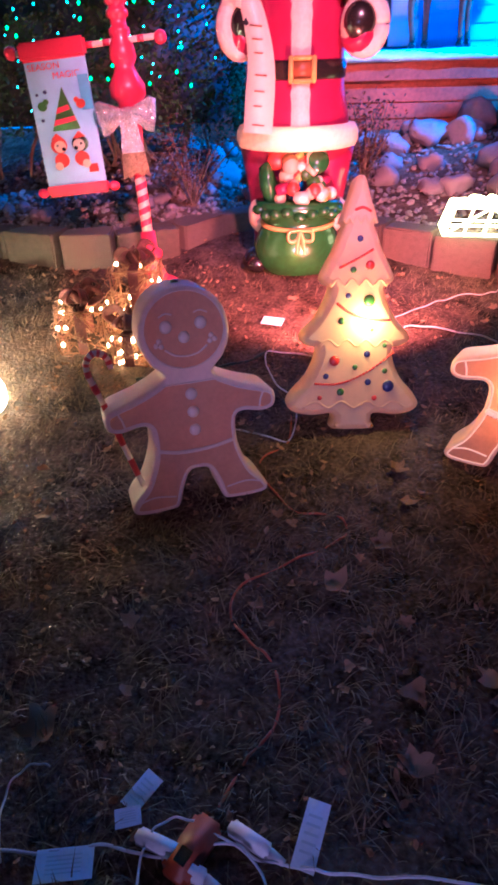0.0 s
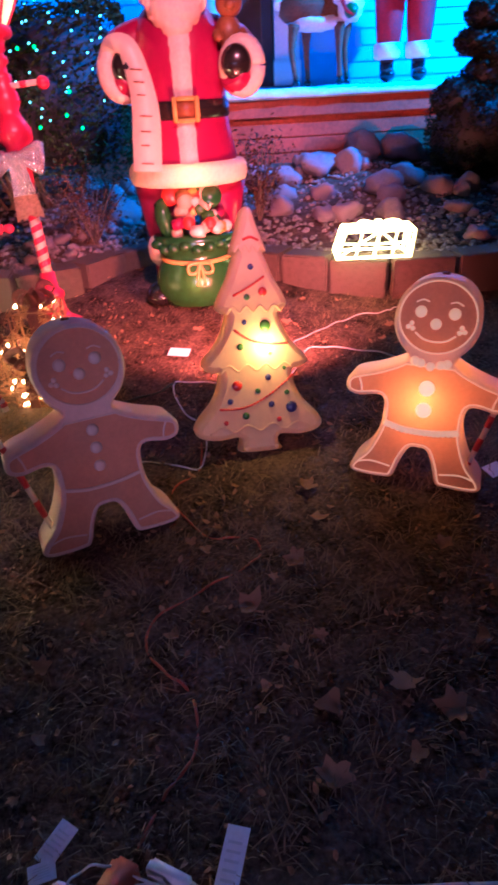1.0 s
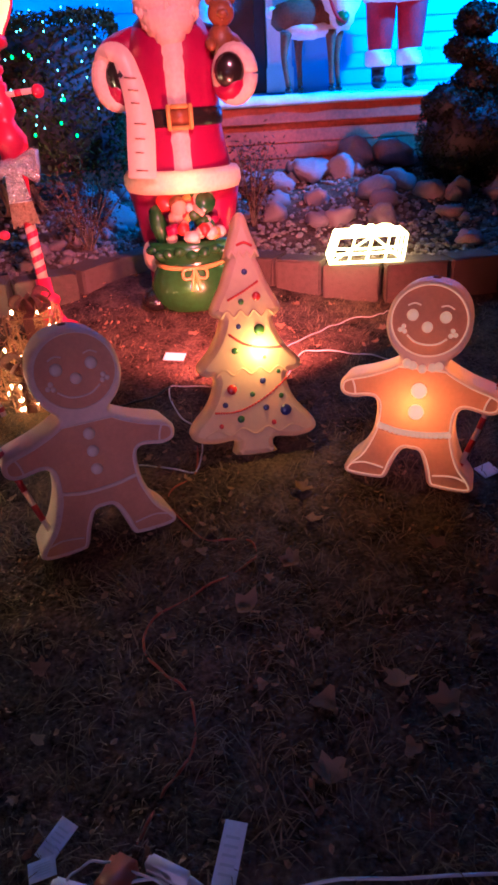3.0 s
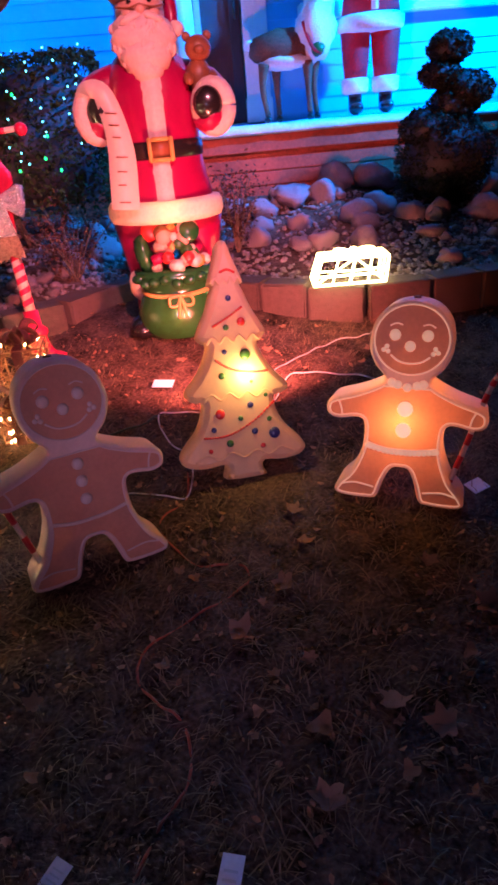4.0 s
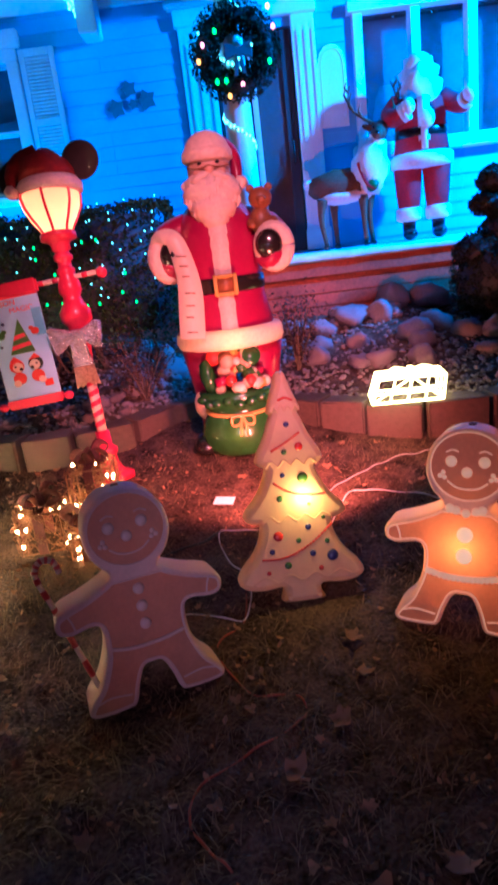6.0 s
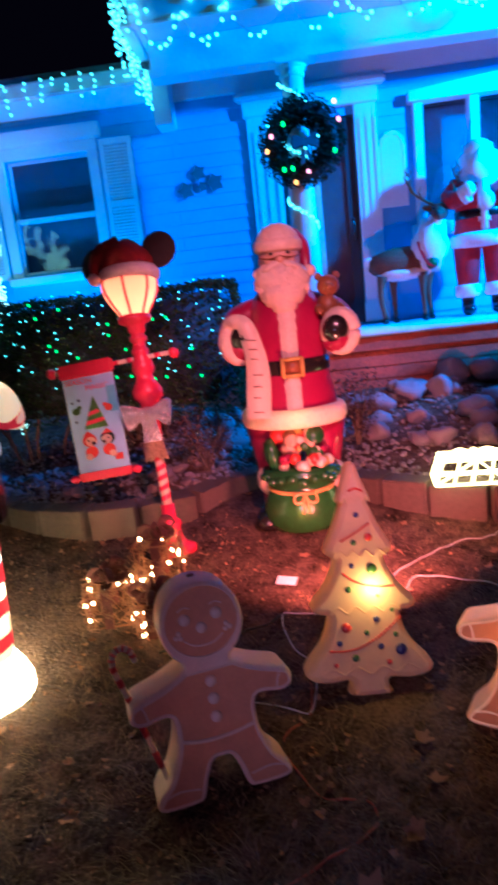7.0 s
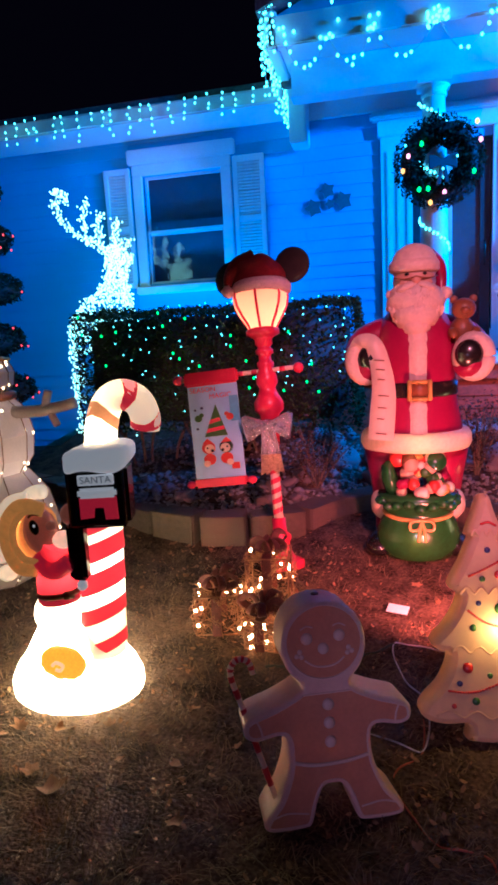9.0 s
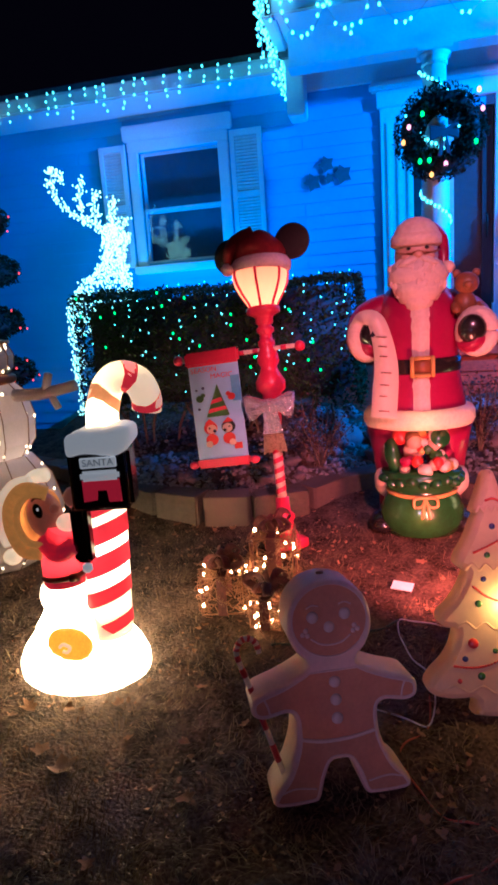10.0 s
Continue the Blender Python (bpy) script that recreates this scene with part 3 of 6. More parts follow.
def roofs():
    # main roof with its eave, soffit and gutter
    b = Build().add(([(-10.6, 3.42, 3.55), (6.6, 3.42, 3.55), (6.6, 6.5, 4.40), (-10.6, 6.5, 4.40), (-10.6, 3.42, 3.62), (6.6, 3.42, 3.62), (6.6, 6.5, 4.47), (-10.6, 6.5, 4.47)],
                     [(0, 3, 2, 1), (4, 5, 6, 7), (0, 1, 5, 4), (2, 3, 7, 6), (1, 2, 6, 5), (0, 4, 7, 3)]), M_ROOF)
    b.add(([(-10.6, 6.5, 4.40), (6.6, 6.5, 4.40), (6.6, 9.6, 3.55), (-10.6, 9.6, 3.55), (-10.6, 6.5, 4.47), (6.6, 6.5, 4.47), (6.6, 9.6, 3.62), (-10.6, 9.6, 3.62)],
           [(0, 3, 2, 1), (4, 5, 6, 7), (0, 1, 5, 4), (2, 3, 7, 6), (1, 2, 6, 5), (0, 4, 7, 3)]), M_ROOF)
    solo("roof", b, Matrix(), "low dark shingle roof against the night sky", "roof", kind="structure", smooth=False)
    solo("soffit", Build().add(box(-10.5, -1.12, 3.45, 3.9, 3.44, 3.46), M_TRIM), Matrix(), "white soffit boards under the eave", "soffit", kind="structure", smooth=False)
    solo("gutter", Build().add(box(-10.6, -1.10, 3.37, 3.45, 3.43, 3.56, 0.015), M_TRIM), Matrix(), "white gutter along the main eave", "gutter", kind="structure", smooth=False)
    # frieze under the porch ceiling
    solo("frieze", Build().add(box(-1.0, 6.0, WALL - 0.05, WALL - 0.002, 3.41, 3.66, 0.006), M_TRIM), Matrix(), "white frieze board above the entry", "trim", kind="structure", smooth=False)
    solo("corner_return", Build().add(box(-1.08, -0.93, WALL - 0.32, WALL - 0.052, 3.16, 3.60, 0.012), M_TRIM), Matrix(), "white boxed eave return at the porch corner", "trim", kind="structure", smooth=False)
    # porch roof and the beam on the columns
    bm = Build().add(box(-0.98, 6.0, 3.12, 3.28, 3.375, 3.618, 0.006), M_TRIM)
    bm.add(box(-0.99, 6.0, 3.105, 3.295, 3.36, 3.40, 0.006), M_TRIM)
    solo("porch_beam", bm, Matrix(), "white porch beam behind the swagged lights", "beam", kind="structure", smooth=False)
    solo("ceiling", Build().add(box(-1.02, 6.0, 2.88, WALL, 3.62, 3.65), M_TRIM), Matrix(), "painted porch ceiling boards", "ceiling", kind="structure", smooth=False)
    solo("porch_fascia", Build().add(box(-1.10, 6.0, 2.80, 2.88, 3.61, 3.82, 0.01), M_TRIM), Matrix(), "white fascia along the porch roof", "trim", kind="structure", smooth=False)
    solo("porch_side_fascia", Build().add(box(-1.12, -1.03, 2.80, WALL, 3.60, 3.86, 0.01), M_TRIM), Matrix(), "white side fascia of the porch roof", "trim", kind="structure", smooth=False)
    g = Build().add(([(-1.1, 2.86, 3.82), (6.1, 2.86, 3.82), (2.4, 2.86, 5.2), (-1.1, 3.0, 3.82), (6.1, 3.0, 3.82), (2.4, 3.0, 5.2)], [(0, 1, 2), (3, 5, 4), (0, 3, 4, 1), (1, 4, 5, 2), (2, 5, 3, 0)]), M_SIDING)
    solo("porch_gable", g, Matrix(), "clapboard gable above the porch in shade", "wall", kind="structure", smooth=False)
    k = Build()
    for x0, z0, x1, z1 in ((-1.16, 3.82, 2.4, 5.24), (6.35, 3.74, 2.4, 5.24)):
        k.add(([(x0, 2.70, z0), (x1, 2.70, z1), (x1, 5.6, z1), (x0, 5.6, z0), (x0, 2.70, z0 + 0.08), (x1, 2.70, z1 + 0.08), (x1, 5.6, z1 + 0.08), (x0, 5.6, z0 + 0.08)],
               [(0, 3, 2, 1), (4, 5, 6, 7), (0, 1, 5, 4), (2, 3, 7, 6), (1, 2, 6, 5), (0, 4, 7, 3)]), M_ROOF)
    solo("porch_roof", k, Matrix(), "shingled gable roof over the porch", "roof", kind="structure", smooth=False)


roofs()


def porch():
    p = thing("porch", pose(0, 0, 0), "raised front porch with pale boards and red-brown face", "porch", kind="structure")
    part("face", box(-0.9, 6.0, 3.14, WALL - 0.02, 0.3, 1.225), M_PORCH, p, "red-brown painted porch face", smooth=False)
    for i in range(6):
        z = 0.44 + i * 0.105
        part("face_board", box(-0.9, 6.0, 3.118, 3.138, z, z + 0.098, 0.004), M_PORCH, p, smooth=False)
    part("fascia_board", box(-0.95, 6.0, 3.09, 3.116, 1.10, 1.222, 0.004), M_PORCH, p, smooth=False)
    r = rng(3)
    for i in range(6):
        y = 3.08 + i * 0.136
        part("plank", box(-0.95 + r.uniform(-0.01, 0.01), 6.0, y, y + 0.13, 1.225, 1.268, 0.004), M_DECK, p, smooth=False)


porch()


def column(x):
    c = thing("porch_column", pose(x, 3.2, 1.29), "slender round white porch column with a moulded capital", "column", kind="structure")
    part("base", lathe([(0.145, 0.0), (0.145, 0.05), (0.13, 0.06), (0.135, 0.085), (0.115, 0.10)], 24), M_TRIM, c)
    part("shaft", lathe([(0.112, 0.10), (0.112, 0.6), (0.104, 1.2), (0.09, 1.72), (0.084, 1.955)], 28), M_TRIM, c)
    part("capital", lathe([(0.084, 1.955), (0.096, 1.965), (0.096, 1.985), (0.088, 1.99), (0.105, 2.025), (0.118, 2.035)], 28), M_TRIM, c)
    part("abacus", box(-0.125, 0.125, -0.125, 0.125, 2.037, 2.068, 0.006), M_TRIM, c, smooth=False)


column(0.10)
column(4.6)


def plaque():
    t = thing("wall_plaque", pose(0.95, WALL - 0.03, 2.30), "pale arched board leaning on the wall beside the door", "plaque")
    half = [(0.12, 0.0), (0.12, 0.50), (0.10, 0.58), (0.055, 0.63), (0, 0.645)]
    part("board", slab(mirrored(half), 0.02, 0.004), M_TRIM, t, smooth=False)
    rim = [(x * 0.8, 0.05 + z * 0.86) for x, z in half]
    part("moulding", tube([(x, -0.011, z) for x, z in mirrored(rim)], 0.006, 6), M_TRIM, t)


def ornament():
    t = thing("wall_ornament", pose(-0.77, WALL - 0.03, 2.70), "dark metal leaf ornament hung on the siding", "ornament")
    for dx, dz, s in ((-0.15, -0.04, 0.085), (-0.02, 0.10, 0.075), (0.12, 0.0, 0.09), (0.0, -0.02, 0.05)):
        pts = []
        for k in range(10):
            a = 2 * math.pi * k / 10
            q = s * (1.0 if k % 2 else 0.62)
            pts.append((q * math.cos(a), q * math.sin(a)))
        part("leaf", slab(pts, 0.016, 0.003), M_SLATE, t, at=pose(dx, 0, dz))


plaque()
ornament()

# ---- planting bed ----
EDGE = spline([(-3.4, 2.5), (-2.5, 2.0), (-2.0, 1.62), (-1.66, 1.42), (-1.3, 1.34), (-0.9, 1.46), (-0.62, 1.78), (-0.35, 1.95), (0.0, 1.86), (0.25, 1.58), (0.6, 1.33), (1.0, 1.17), (1.4, 1.2), (1.9, 1.26), (2.6, 1.4), (3.6, 1.8)], 8)


def bed_front(x):
    for a, b in zip(EDGE[:-1], EDGE[1:]):
        if a.x <= x <= b.x:
            return a.y + (b.y - a.y) * (x - a.x) / max(b.x - a.x, 1e-6)
    return 2.6


def bed_z(x, y):
    k = min(max((y - bed_front(x)) / 1.7, 0), 1)
    return 0.43 + 0.36 * k ** 1.2 + 0.02 * noise.noise(Vector((x * 2, y * 2, 5)))


def bed():
    v, f, n, rows = [], [], len(EDGE), 26
    for k in range(rows + 1):
        for p in EDGE:
            y = p.y + 0.06 + (WALL - 0.02 - p.y - 0.06) * k / rows
            v.append((p.x, y, bed_z(p.x, y)))
    for k in range(rows):
        for i in range(n - 1):
            f.append((k * n + i, k * n + i + 1, (k + 1) * n + i + 1, (k + 1) * n + i))
    solo("planting_bed", Build().add((v, f), M_SOIL), Matrix(), "dark soil of the planting bed behind the block edging", "ground", kind="structure")


bed()


def edging():
    w = thing("garden_wall", pose(0, 0, 0), "low curved retaining wall of rough tan blocks", "garden wall", kind="structure")
    dist = [0.0]
    for a, b in zip(EDGE[:-1], EDGE[1:]):
        dist.append(dist[-1] + (b - a).length)
    r = rng(21)

    def at(s):
        for i in range(len(dist) - 1):
            if dist[i + 1] >= s:
                k = (s - dist[i]) / (dist[i + 1] - dist[i])
                return EDGE[i].lerp(EDGE[i + 1], k), (EDGE[i + 1] - EDGE[i]).normalized()
        return EDGE[-1], (EDGE[-1] - EDGE[-2]).normalized()

    shapes = []
    for k in range(5):
        vs, fs = box(-0.5, 0.5, -0.5, 0.5, -0.5, 0.5, 0.035)
        vs = [(x + 0.014 * r.uniform(-1, 1), y + 0.05 * r.uniform(-1, 1), z + 0.03 * r.uniform(-1, 1)) for x, y, z in vs]
        shapes.append(Build().add((vs, fs), M_GREYWALL).mesh("block", False))
    s = 0.1
    while s < dist[-1] - 0.2:
        L = r.uniform(0.27, 0.35)
        p, d = at(s + L / 2)
        top = 0.470 + r.uniform(-0.008, 0.008)
        m = Matrix.Translation((p.x, p.y + 0.08 + r.uniform(-0.006, 0.006), (0.235 + top) / 2)) @ Matrix.Rotation(math.atan2(d.y, d.x) + r.uniform(-0.03, 0.03), 4, "Z") @ Matrix.Diagonal((L * 0.985, 0.17, top - 0.235, 1))
        part("block", r.choice(shapes), None, w, at=m)
        s += L + 0.003


edging()


def stones():
    r = rng(33)
    shapes = [Build().add(ball(1, 0.8, 0.68, 16, 0.46, 1.5, k * 7.3), M_ROCK).mesh("river_stone") for k in range(9)]
    placed = [(0.80, 2.75, 0.19), (1.14, 2.95, 0.17), (1.02, 2.70, 0.13), (0.55, 2.65, 0.12), (1.45, 2.95, 0.20), (0.75, 2.35, 0.10), (1.15, 2.30, 0.16), (1.35, 2.45, 0.14),
              (0.45, 2.20, 0.11), (0.7, 2.0, 0.10), (1.7, 2.25, 0.11), (2.0, 2.2, 0.14), (2.3, 2.6, 0.17), (2.45, 3.0, 0.15), (0.35, 2.75, 0.17), (-0.62, 2.45, 0.15), (-0.82, 2.10, 0.14), (-0.7, 2.75, 0.12), (-0.35, 2.55, 0.13)]
    for _ in range(70):
        x = r.uniform(-0.9, 3.0)
        y = bed_front(x) + 0.25 + r.random() * (2.9 - bed_front(x) - 0.1)
        if y < 3.0 and (y > bed_front(x) + 0.55 or r.random() < 0.3) and not (abs(x + 0.1) < 0.35 and y < 2.0):
            placed.append((x, y, r.uniform(0.045, 0.12)))
    for _ in range(16):
        x = r.uniform(-2.6, -0.7)
        placed.append((x, bed_front(x) + r.uniform(0.2, 0.5), r.uniform(0.04, 0.08)))
    for x, y, s in placed:
        s *= 0.84
        ob = new("river_stone", r.choice(shapes))
        ob.matrix_world = Matrix.Translation((x, y, bed_z(x, y) + s * 0.36)) @ Euler((r.uniform(-0.25, 0.25), r.uniform(-0.25, 0.25), r.uniform(0, 6.3))).to_matrix().to_4x4() @ Matrix.Diagonal((s, s, s * r.uniform(0.85, 1.25), 1))
        tagged(ob, "rounded grey-brown river stone lying in the bed", "stone", "stones in the planting bed")


def gravel():
    r, b = rng(41), Build()
    base = [ball(1, 0.8, 0.6, 6, 0.4, 1.5, k * 3.1) for k in range(6)]
    vv, ff = [], []
    for _ in range(5200):
        x = r.uniform(-2.9, 3.0)
        y = bed_front(x) + 0.13 + r.random() ** 1.4 * 1.5
        if y > 3.05:
            continue
        s = r.uniform(0.010, 0.026)
        z = bed_z(x, y) + s * 0.3
        vs, fs = r.choice(base)
        m = Matrix.Translation((x, y, z)) @ Euler((r.uniform(-0.5, 0.5), r.uniform(-0.5, 0.5), r.uniform(0, 6.3))).to_matrix().to_4x4() * 1.0
        n = len(vv)
        q = Matrix.Scale(s, 3)
        vv += [tuple(m @ (q @ Vector(p))) for p in vs]
        ff += [tuple(i + n for i in w) for w in fs]
    b.add((vv, ff), M_GRAVEL)
    solo("gravel", b, Matrix(), "loose pale gravel covering the planting bed", "gravel", kind="stuff", smooth=False)


stones()
gravel()


# ---- shrubs ----
def box_points(x0, x1, y0, y1, z0, z1, n, seed):
    r, out = rng(seed), []
    while len(out) < n:
        k = r.random()
        p = Vector((r.uniform(x0, x1), r.uniform(y0, y1), r.uniform(z0, z1)))
        if k < 0.5:
            p.y, d = y0, Vector((0, -1, 0))
        elif k < 0.75:
            p.z, d = z1, Vector((0, 0, 1))
        elif k < 0.87:
            p.x, d = (x0, Vector((-1, 0, 0)))
        else:
            p.x, d = (x1, Vector((1, 0, 0)))
        p += d * (0.05 * noise.noise(p * 5) - abs(r.gauss(0, 0.02))) + Vector((r.gauss(0, 0.01), r.gauss(0, 0.01), r.gauss(0, 0.01)))
        out.append((p, d))
    return out


def ball_points(c, rad, n, seed, amp=0.12):
    r, out = rng(seed), []
    for _ in range(n):
        d = Vector((r.gauss(0, 1), r.gauss(0, 1), r.gauss(0, 1))).normalized()
        s = 1 + amp * noise.noise(d * 3 + Vector(c)) - abs(r.gauss(0, 0.08))
        out.append((Vector((c[0] + d.x * rad[0] * s, c[1] + d.y * rad[1] * s, c[2] + d.z * rad[2] * s)), d))
    return out


def hedge():
    h = thing("hedge", pose(0, 0, 0), "clipped dark green hedge hung with small lights", "hedge")
    # Solid near-black box stands in for the shade within the hedge.
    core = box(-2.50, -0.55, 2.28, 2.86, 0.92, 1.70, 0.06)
    part("core", core, M_DARK, h, "solid filler, near-black for the shade inside the leaves")
    part("leaves", leafage(box_points(-2.58, -0.47, 2.2, 2.92, 0.86, 1.76, 15000, 3), 0.018, 4, M_HEDGE, "leaves"), None, h)
    r = rng(8)
    for i in range(16):
        x = r.uniform(-2.3, -0.7)
        pts = [(x, 2.5, bed_z(x, 2.5) - 0.03)]
        a = r.uniform(-0.25, 0.25)
        for k in range(1, 4):
            pts.append((x + a * k / 3 + r.uniform(-0.03, 0.03), 2.5 - 0.12 * k / 3 * r.uniform(0, 2), 0.6 + 0.14 * k))
        part("stem", tube(spline(pts, 3), 0.012, 6), M_BARK, h)
    s = thing("hedge_lights", pose(0, 0, 0), "string of white and green lights over the hedge", "light string")
    white, green = [], []
    for i in range(20):
        x = -2.5 + i * 0.105 + r.uniform(-0.02, 0.02)
        z = 1.76
        white.append((x, r.uniform(2.2, 2.7), 1.785))
        for k in range(int(r.uniform(2, 7))):
            z -= r.uniform(0.04, 0.15)
            if z > 0.95:
                white.append((x + r.uniform(-0.07, 0.07), 2.165, z))
    for i in range(26):
        green.append((r.uniform(-2.5, -0.5), 2.16, r.uniform(0.98, 1.75)))
    part("wire", tube(spline([(-2.5 + i * 0.105, 2.17 + 0.2 * (i % 2), 1.775 - 0.1 * ((i + 1) % 3)) for i in range(20)], 3), 0.003, 4), M_GREENC, s)
    bulbs(s, white, G_CYAN, 0.0045)
    bulbs(s, green, G_GREEN, 0.0085, "green_bulb")


hedge()


def topiary():
    t = thing("topiary", pose(0, 0, 0), "dark clipped spiral topiary shrub on the stones", "topiary")
    part("trunk", tube([(1.87, 2.62, 0.60), (1.87, 2.62, 1.0), (1.86, 2.6, 1.6)], 0.025, 8), M_BARK, t)
    lobes = [((1.87, 2.62, 0.97), (0.34, 0.34, 0.31), 7600), ((1.74, 2.61, 1.17), (0.20, 0.22, 0.13), 2400), ((1.99, 2.6, 1.38), (0.185, 0.19, 0.125), 3000), ((1.90, 2.6, 1.30), (0.17, 0.18, 0.12), 2000),
             ((1.80, 2.6, 1.49), (0.14, 0.15, 0.085), 1900), ((1.86, 2.6, 1.64), (0.15, 0.14, 0.105), 2200)]
    pts = []
    for k, (q, s, n) in enumerate(lobes):
        pts += ball_points(q, s, n, 1 + k, 0.2)
        # Dark filler ball paints in the shade behind the outer needles.
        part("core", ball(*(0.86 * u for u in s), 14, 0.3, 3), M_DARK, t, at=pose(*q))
    part("foliage", leafage(pts, 0.014, 6, M_CONIF, "foliage"), None, t)


def tier_tree():
    t = thing("tiered_evergreen", pose(0, 0, 0), "tall tiered evergreen with small red lights", "tree")
    part("trunk", tube([(-4.15, 3.2, 0.6), (-4.15, 3.2, 3.9)], [0.05, 0.02], 8), M_BARK, t)
    tiers = [(1.15, 0.55), (1.62, 0.50), (2.10, 0.52), (2.55, 0.47), (2.98, 0.40), (3.35, 0.30), (3.68, 0.2)]
    pts = []
    for k, (z, rad) in enumerate(tiers):
        pts += ball_points((-4.15, 3.2, z), (rad, rad, 0.19), 3000, 20 + k)
        # Each tier gets a dark filler for the shade between its needles.
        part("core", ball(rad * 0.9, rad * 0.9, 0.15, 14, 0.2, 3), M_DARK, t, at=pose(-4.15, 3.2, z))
    part("foliage", leafage(pts, 0.022, 26, M_CONIF, "foliage"), None, t)
    s = thing("red_tree_lights", pose(0, 0, 0), "string of small red lights in the evergreen", "light string")
    r, pl = rng(17), []
    for z, rad in tiers:
        for k in range(12):
            a = r.uniform(-2.8, 0.4)
            pl.append((-4.15 + rad * 1.02 * math.cos(a), 3.2 + rad * 1.02 * math.sin(a), z + r.uniform(-0.12, 0.12)))
    bulbs(s, pl, G_RED, 0.0085)


def twig_shrub(x, y, seed, rad, h, material, label):
    t = thing("shrub", pose(x, y, bed_z(x, y) - 0.02), label, "shrub", "shrubs in the bed")
    r, pts = rng(seed), []
    for i in range(12):
        a = r.uniform(0, 6.28)
        tip = Vector((math.cos(a) * rad * r.uniform(0.4, 1), math.sin(a) * rad * r.uniform(0.4, 1), h * r.uniform(0.7, 1)))
        way = spline([(0, 0, 0), tuple(tip * 0.4 + Vector((0, 0, 0.08 * h))), tuple(tip)], 4)
        part("stem", tube(way, [0.009 * (1 - 0.7 * k / (len(way) - 1)) for k in range(len(way))], 5), M_BARK, t)
        for _ in range(80):
            k = r.uniform(0.35, 1)
            q = way[min(int(k * len(way)), len(way) - 1)]
            pts.append((q + Vector((r.gauss(0, 0.05), r.gauss(0, 0.05), r.gauss(0, 0.05))), Vector((0, 0, 1))))
    part("leaves", leafage(pts, 0.014, seed, material, "leaves"), None, t)


topiary()
tier_tree()
twig_shrub(0.30, 2.15, 3, 0.17, 0.50, M_SHRUB, "small red-brown bare shrub beside the statue")
twig_shrub(-0.75, 2.0, 4, 0.30, 0.45, M_SHRUB, "brown twiggy shrub below the hedge")
twig_shrub(2.75, 2.9, 5, 0.22, 0.95, M_CONIF, "narrow dark evergreen shrub with white lights")
s_ = thing("shrub_lights", pose(0, 0, 0), "white lights wound round a narrow shrub", "light string")
bulbs(s_, [(2.75 + 0.2 * math.sin(k * 2.4), 2.72, 0.95 + 0.03 * k) for k in range(22)], G_WARM, 0.008)


# ---- gingerbread figures ----
GINGER = spline([(*p, 0) for p in mirrored([(0.0, 0.126), (0.030, 0.119), (0.054, 0.07), (0.072, 0.014), (0.10, 0.0), (0.20, 0.0), (0.226, 0.020), (0.208, 0.055), (0.172, 0.095), (0.142, 0.165),
    (0.133, 0.215), (0.136, 0.275), (0.162, 0.290), (0.225, 0.280), (0.262, 0.292), (0.270, 0.325), (0.250, 0.352), (0.17, 0.378), (0.095, 0.412), (0.078, 0.436),
    (0.112, 0.474), (0.134, 0.524), (0.134, 0.575), (0.115, 0.629), (0.068, 0.672), (0.0, 0.687)])], 4, True)


def inset(pts, d):
    n, out = len(pts), []
    for i in range(n):
        t = (Vector(pts[(i + 1) % n]) - Vector(pts[i - 1])).normalized()
        out.append((pts[i][0] - t.y * d, pts[i][1] + t.x * d))
    return out


def ccw(pts):
    a = sum(pts[i][0] * pts[(i + 1) % len(pts)][1] - pts[(i + 1) % len(pts)][0] * pts[i][1] for i in range(len(pts)))
    return pts if a > 0 else pts[::-1]


def cookie_shell(depth, soft):
    """A hollow figure: pale sides and rim, with a head panel and a body panel let into the front."""
    pts = ccw([(p.x, p.y) for p in GINGER])
    n, h, b = len(pts), depth / 2, Build()
    rings = [(inset(pts, soft * k), y) for k, y in ((1.0, -h), (0.4, -h + 0.3 * soft), (0.0, -h + 1.4 * soft), (0.0, h - 1.4 * soft), (0.4, h - 0.3 * soft), (1.0, h))]
    v = [(x, y, z) for ring, y in rings for x, z in ring]
    f = [(k * n + i, k * n + (i + 1) % n, (k + 1) * n + (i + 1) % n, (k + 1) * n + i) for k in range(len(rings) - 1) for i in range(n)]
    b.add((v, f), P_PALE)
    rim = rings[0][0]
    head = [(0.120 * math.cos(a), 0.563 + 0.112 * math.sin(a)) for a in (6.2832 * k / 36 for k in range(36))]
    low = [p for p in inset(pts, 0.0145) if p[1] < 0.410]
    k = max(range(len(low)), key=lambda i: (Vector(low[i]) - Vector(low[i - 1])).length)
    body = ccw(low[k:] + low[:k])

    def cap(polys, y, m, flip):
        w = [p for q in polys for p in q]
        t = tessellate_polygon([[Vector((x, z, 0)) for x, z in q] for q in polys])
        t = [q if face_up([Vector(p) for p in w], q) != flip else q[::-1] for q in t]
        b.add(([(x, y, z) for x, z in w], t), m)

    cap([rim, head, body], -h, P_PALE, False)
    cap([head], -h, P_COOKIE, False)
    cap([body], -h, P_COOKIE, False)
    cap([rim], h, P_PALE, True)
    return b.mesh("body"), head, body


